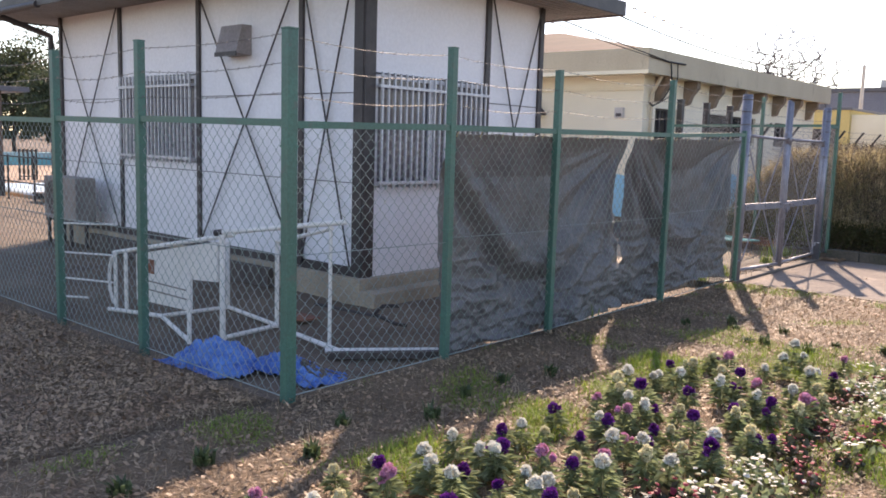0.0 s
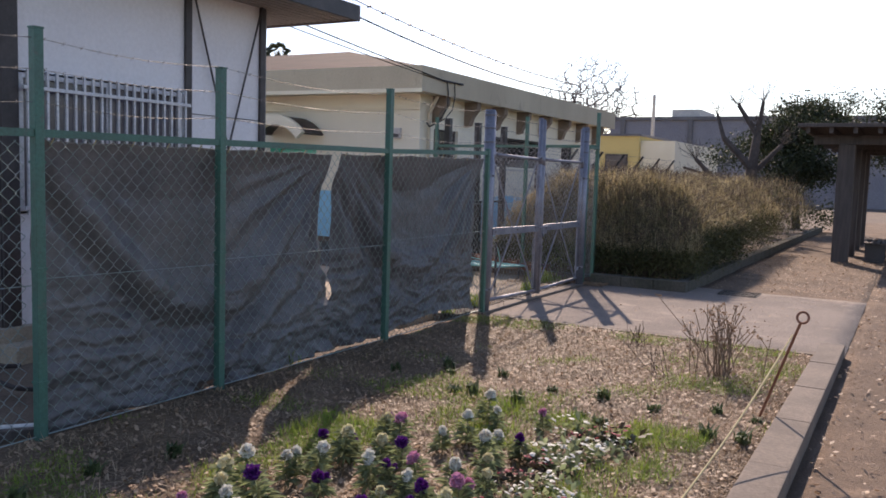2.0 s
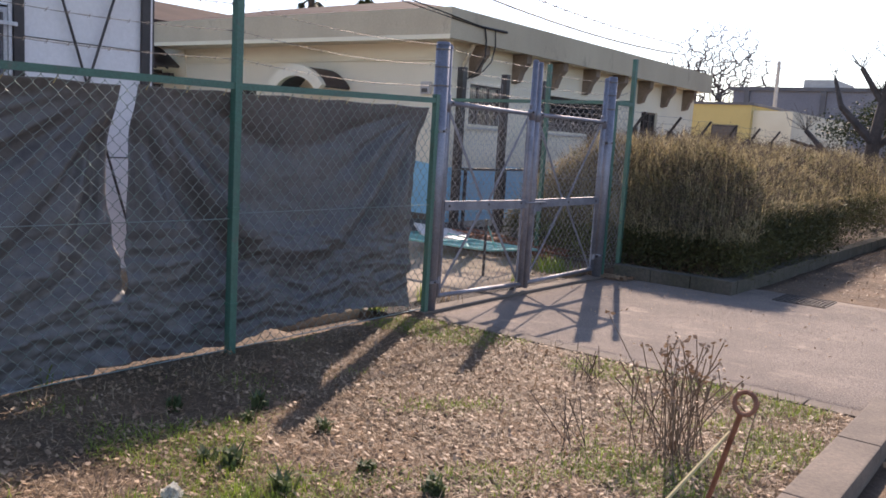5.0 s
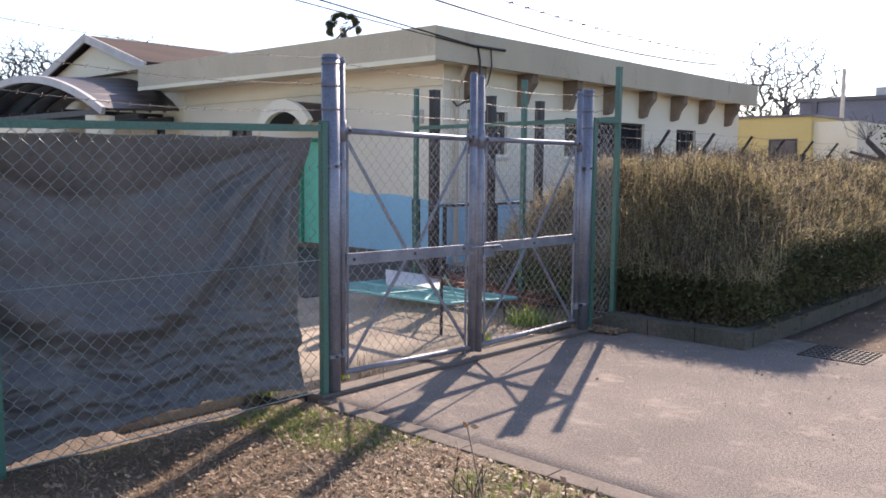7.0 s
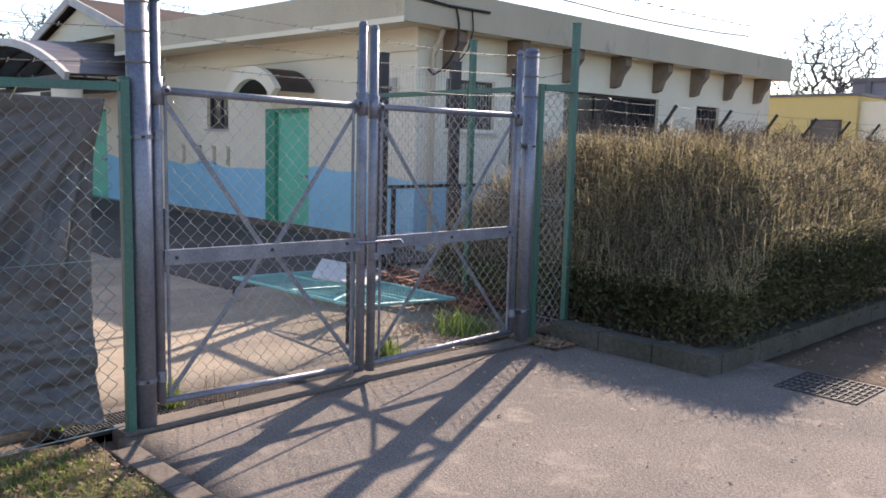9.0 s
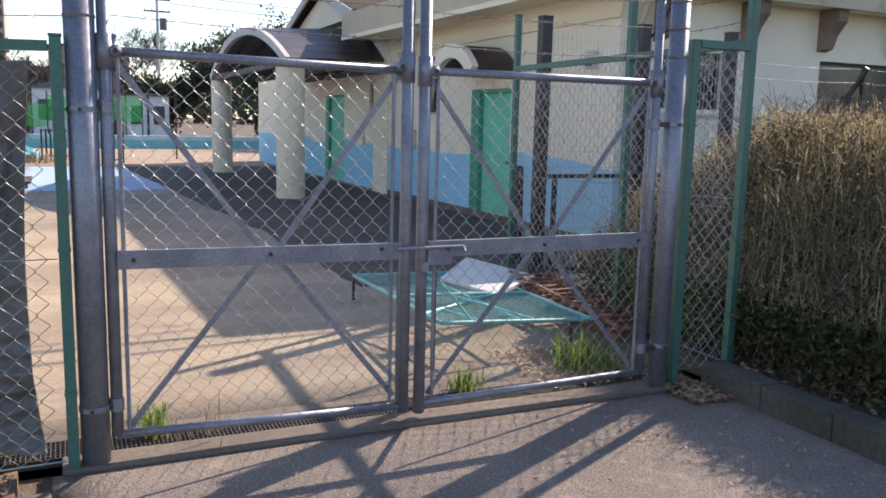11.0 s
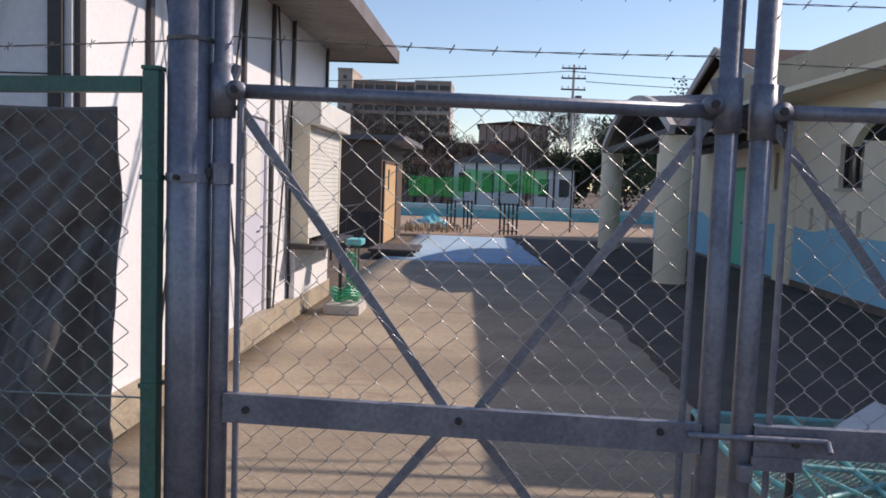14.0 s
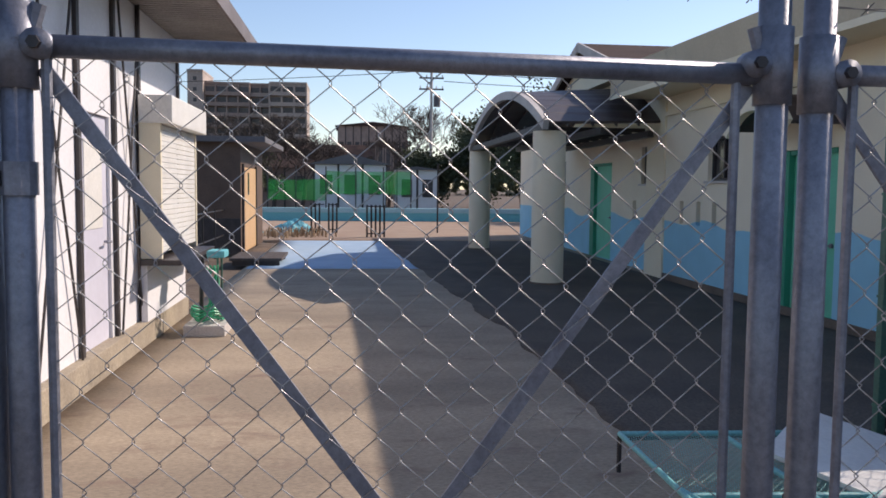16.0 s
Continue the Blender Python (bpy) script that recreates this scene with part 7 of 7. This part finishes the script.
def tower(x, y, label, turn):
    """Stepped wings side by side, each with its own balconies and recesses."""
    o = thing("apartment_tower", label, "building", at=(x, y, -0.17))
    o.rotation_euler = (0, 0, radians(turn))
    fh = 3.0
    for y0, y1, back, floors, bays, wallm, railm in ((-16.5, -12.2, 0.0, 11, 0, TOWER_PALE, TOWER_PALE), (-12.2, 0.5, 3.0, 10, 4, BLOCKY, BLOCKY), (0.5, 6.5, 4.5, 10, 2, BLOCKY, TOWER_PALE), (6.5, 17.0, 0.0, 10, 3, TOWER_PALE, TOWER_PALE)):
        h = floors * fh + 1.0
        part("wall", B(-18, -back, y0, y1, 0, h), wallm, o)
        part("parapet", B(-18.2, 0.3 - back, y0 - 0.1, y1 + 0.1, h, h + 0.6), wallm, o)
        for k in range(floors):
            z = k * fh + 0.6
            if not bays:
                part("window", B(0.01 - back, 0.06 - back, y0 + 1.6, y0 + 2.6, z + 0.9, z + 2.0), FAR_DARK, o)
                continue
            part("balcony", B(-back, 1.4 - back, y0 + 0.2, y1 - 0.2, z, z + 1.1), railm, o)
            w = (y1 - y0) / bays
            for b in range(bays):
                yy = y0 + w * (b + 0.5)
                part("window", B(0.01 - back, 0.06 - back, yy - w * 0.40, yy + w * 0.40, z + 0.2, z + fh - 0.35), FAR_DARK, o)
        for b in range(bays + 1):
            if bays:
                yy = y0 + (y1 - y0) * b / bays
                part("fin", B(-back, 1.3 - back, yy - 0.2, yy + 0.2, 0, h - 0.3), wallm, o)
    return o


tower(-246, -19.3, "tall brown apartment tower with stepped wings and balconies", 0)

# utility poles and overhead wires
def utility_pole(x, y, h, label, arms=True):
    p = thing("utility_pole", label, "pole", "utility poles", at=(x, y, -0.17))
    part("pole", T((0, 0, 0), (0, 0, h), 0.16, 10, 0.10), LIGHT_TRIM, p)
    if arms:
        for z in (h - 0.3, h - 1.1, h - 2.0):
            part("crossarm", B(-0.06, 0.06, -1.0, 1.0, z - 0.06, z + 0.06), DARK_TRIM, p)
            for y_ in (-0.9, -0.4, 0.4, 0.9):
                part("insulator", T((0, y_, z + 0.06), (0, y_, z + 0.26), 0.05, 6), WHITE_METAL, p)
        part("transformer", T((0, 0.45, h - 3.4), (0, 0.45, h - 2.5), 0.28, 12), GREY_ROOF, p)
    return p


utility_pole(-70, 17.4, 11.7, "grey concrete utility pole with crossarms")
utility_pole(-14.5, 55.0, 7.2, "plain grey utility pole", False)


def cable(name, a, b, sag, r, label):
    c = thing(name, label, "cable", "overhead cables")
    a, b = Vector(a), Vector(b)
    wires("line", [[tuple(a.lerp(b, t) - UP * sag * 4 * t * (1 - t)) for t in np.linspace(0, 1, 22)]], r, RUBBER, c)
    return c


cable("overhead_cable", (FX + 0.075, 16.95, 3.48), (-8.3, -6.0, 6.0), 0.20, 0.015, "black service cable running from the building corner")
cable("overhead_cable", (FX + 0.075, 17.0, 3.46), (-8.36, -6.0, 5.9), 0.32, 0.012, "black service cable running from the building corner")
cable("overhead_cable", (-9.27, 28.04, 4.29), (-6.59, -6.0, 7.04), 1.29, 0.020, "thin black overhead wire")
twin = cable("overhead_cable", (-10.67, 31.03, 4.97), (-6.85, -6.0, 6.55), 0.93, 0.014, "thin overhead wire with short twisted ties")
for k in range(62):
    t = (k + 0.5) / 62
    p = Vector((-10.67, 31.03, 4.97)).lerp(Vector((-6.85, -6.0, 6.55)), t) - UP * 0.93 * 4 * t * (1 - t)
    part("tie", T(p + Vector((0, -0.05, -0.012)), p + Vector((0, 0.05, 0.02)), 0.022, 5), RUBBER, twin)
cable("overhead_cable", (-10.67, 31.03, 4.97), (-14.5, 55.0, 6.9), 0.3, 0.014, "thin overhead wire to the far pole")
cable("overhead_cable", (-70, 17.0, 11.0), (-60, 60, 10.5), 0.8, 0.03, "thin power line between poles")
cable("overhead_cable", (-70, 17.0, 11.0), (-80, -40, 10.5), 0.8, 0.03, "thin power line between poles")
cable("overhead_cable", (-70, 18.4, 10.2), (-60, 62, 9.8), 0.8, 0.03, "thin power line between poles")
drop = thing("cable_loop", "black cable loop hanging at the building corner", "cable")
bm = bmesh.new()
CX = FX + 0.085
path_tube(bm, [(CX, 17.04, 3.47), (CX, 17.10, 3.25), (CX, 17.09, 2.95), (CX - 0.1, 17.03, 2.72), (CX - 0.25, 16.98, 2.58), (CX - 0.33, 16.92, 2.52), (CX - 0.36, 16.84, 2.60)], 0.016, 6)
path_tube(bm, [(CX, 17.37, 3.47), (CX, 17.40, 3.2), (CX, 17.30, 2.9), (CX - 0.1, 17.20, 2.72), (CX - 0.28, 17.08, 2.58)], 0.012, 6)
path_tube(bm, [(CX, 16.9, 3.475), (CX, 17.75, 3.485)], 0.022, 6)
part("line", bm, RUBBER, drop)
pipe_ = thing("downpipe", "cream rain pipe at the building corner", "pipe", at=(BX + 0.08, 16.95, 0))
part("elbow", T((0.2, 0, 3.17), (0, 0, 2.8), 0.04, 10), FASCIA, pipe_)
part("riser", T((0, 0, 2.8), (0, 0, -0.1), 0.04, 10), FASCIA, pipe_)

# yellow building and its neighbours beyond the hedge
yb = thing("yellow_building", "low yellow rendered building with a grey roof edge", "building", at=(-14.5, 40.0, -0.17))
part("wall", B(-9, 3.6, 0, 10, 0, 3.75), YELLOW_WALL, yb)
part("roof_edge", B(-9.1, 3.7, -0.1, 10.1, 3.75, 3.85), GREY_ROOF, yb)
part("side_wall", B(3.6, 5.2, 0.3, 10, 0, 3.55), CREAM, yb)
for x in (-5, -1.5, 2.0):
    w_ = part("window", B(x, x + 1.1, -0.06, 0.0, 1.9, 2.9), DARK_TRIM, yb)
    part("pane", B(x + 0.08, x + 1.02, -0.07, -0.061, 1.98, 2.82), FAR_DARK, w_)
hall = thing("grey_hall", "long grey hall with a flat roof in the distance", "building", at=(-10, 75, 0.45))
part("wall", B(-14, 30, 0, 20, -0.7, 6.4), mat("grey_sheet_wall", (0.26, 0.25, 0.28), (0.22, 0.21, 0.24), rough=0.7, big=0.4, fine=10), hall)
part("parapet", B(-14.2, 30.2, -0.2, 20.2, 6.4, 6.7), GREY_ROOF, hall)
for k in range(8):
    part("pier", B(-13 + 6 * k, -12.6 + 6 * k, -0.25, 0.0, 0, 6.4), GREY_ROOF, hall)
part("stair_house", B(-9, -6.5, 2, 8, 6.7, 7.5), LIGHT_TRIM, hall)

# garden shelter by the path
sl = thing("garden_shelter", "weathered timber garden shelter with broad posts and flat roof", "shelter", at=(0, 0, 0))
for k, y in enumerate((21.4, 23.6, 25.8, 28.0)):
    for x in (-0.95, 1.9):
        part("post", B(x - 0.05, x + 0.28, y - 0.17, y + 0.17, -0.13, 2.42, 0.02), TIMBER, sl)
        part("notice", B(x - 0.062, x - 0.052, y - 0.05, y + 0.05, 0.95, 1.15), WHITE_METAL, sl)
    part("cross_beam", B(-1.5, 2.7, y - 0.07, y + 0.07, 2.42, 2.62, 0.01), TIMBER, sl)
for x in np.arange(-1.6, 2.8, 0.45):
    part("rafter", B(x, x + 0.08, 20.6, 28.6, 2.62, 2.74), TIMBER, sl)
part("roof_board", B(-1.75, 2.9, 20.5, 28.7, 2.74, 2.82, 0.01), TIMBER, sl)
bn = thing("bench", "low slatted bench under the shelter", "bench", at=(-0.2, 22.5, -0.11))
for k in range(4):
    part("slat", B(-0.2 + k * 0.11, -0.11 + k * 0.11, -0.8, 0.8, 0.40, 0.44, 0.006), TIMBER, bn)
for y in (-0.6, 0.6):
    part("leg", B(-0.18, 0.2, y - 0.04, y + 0.04, 0, 0.395), DARK_TRIM, bn)

# far trees round the pool and beyond the hut
for k, (x, y, h, c_) in enumerate(((-58, 22.6, 8.2, 3.2), (-57, 19.8, 6.6, 2.6), (-62, 27, 7.0, 3.2), (-58, 33, 5.5, 2.6), (-66, 3, 5.0, 2.5), (-75, 23, 9.0, 3.6), (-56, 25.5, 3.8, 2.4), (-58, 16.5, 4.6, 2.4))):
    leafy_tree("pine_tree", x, y, h, c_, 400 + k, "dark green garden pine behind the pool", 7000, 0.26, material=PINE, trunk=0.14)
for k, (x, y, h) in enumerate(((-56, 6.0, 6.5), (-60, 2.0, 7.5), (-70, -2, 8.0), (-62, 13.6, 6.0), (-64, 9.4, 5.6), (-72, 15.8, 8.5), (-58, 7.6, 5.2))):
    bare_tree(x, y, h, 0.16, 5, 430 + k, "bare twiggy winter tree behind the pool", 0.8, 0.014)
leafy_tree("pine_tree", -48, 21.5, 6.0, 2.8, 440, "dark green pine seen past the hut", 9000, 0.2, material=PINE)
leafy_tree("pine_tree", -40, 27.0, 5.0, 2.6, 441, "dark green pine behind the columns", 8000, 0.2, material=PINE)
leafy_tree("pine_tree", -41, 22.5, 4.0, 2.2, 442, "dark shrub-like pine behind the columns", 7000, 0.18, material=PINE)
# far tree belt closing the horizon
rng = random.Random(450)
pts = []
for k in range(15000):
    a = rng.uniform(0, math.tau)
    R = rng.uniform(190, 230)
    hh = 7 + 4 * noise.noise((math.cos(a) * 6, math.sin(a) * 6, 1))
    pts.append((math.cos(a) * R, math.sin(a) * R, rng.uniform(0, 1) ** 0.8 * hh))
v, f = leaf_cloud(pts, 3.2, rng, 1.5)
tagged(raw("far_woods", v, f, EVERGREEN), "distant dark belt of trees", "trees", kind="stuff")
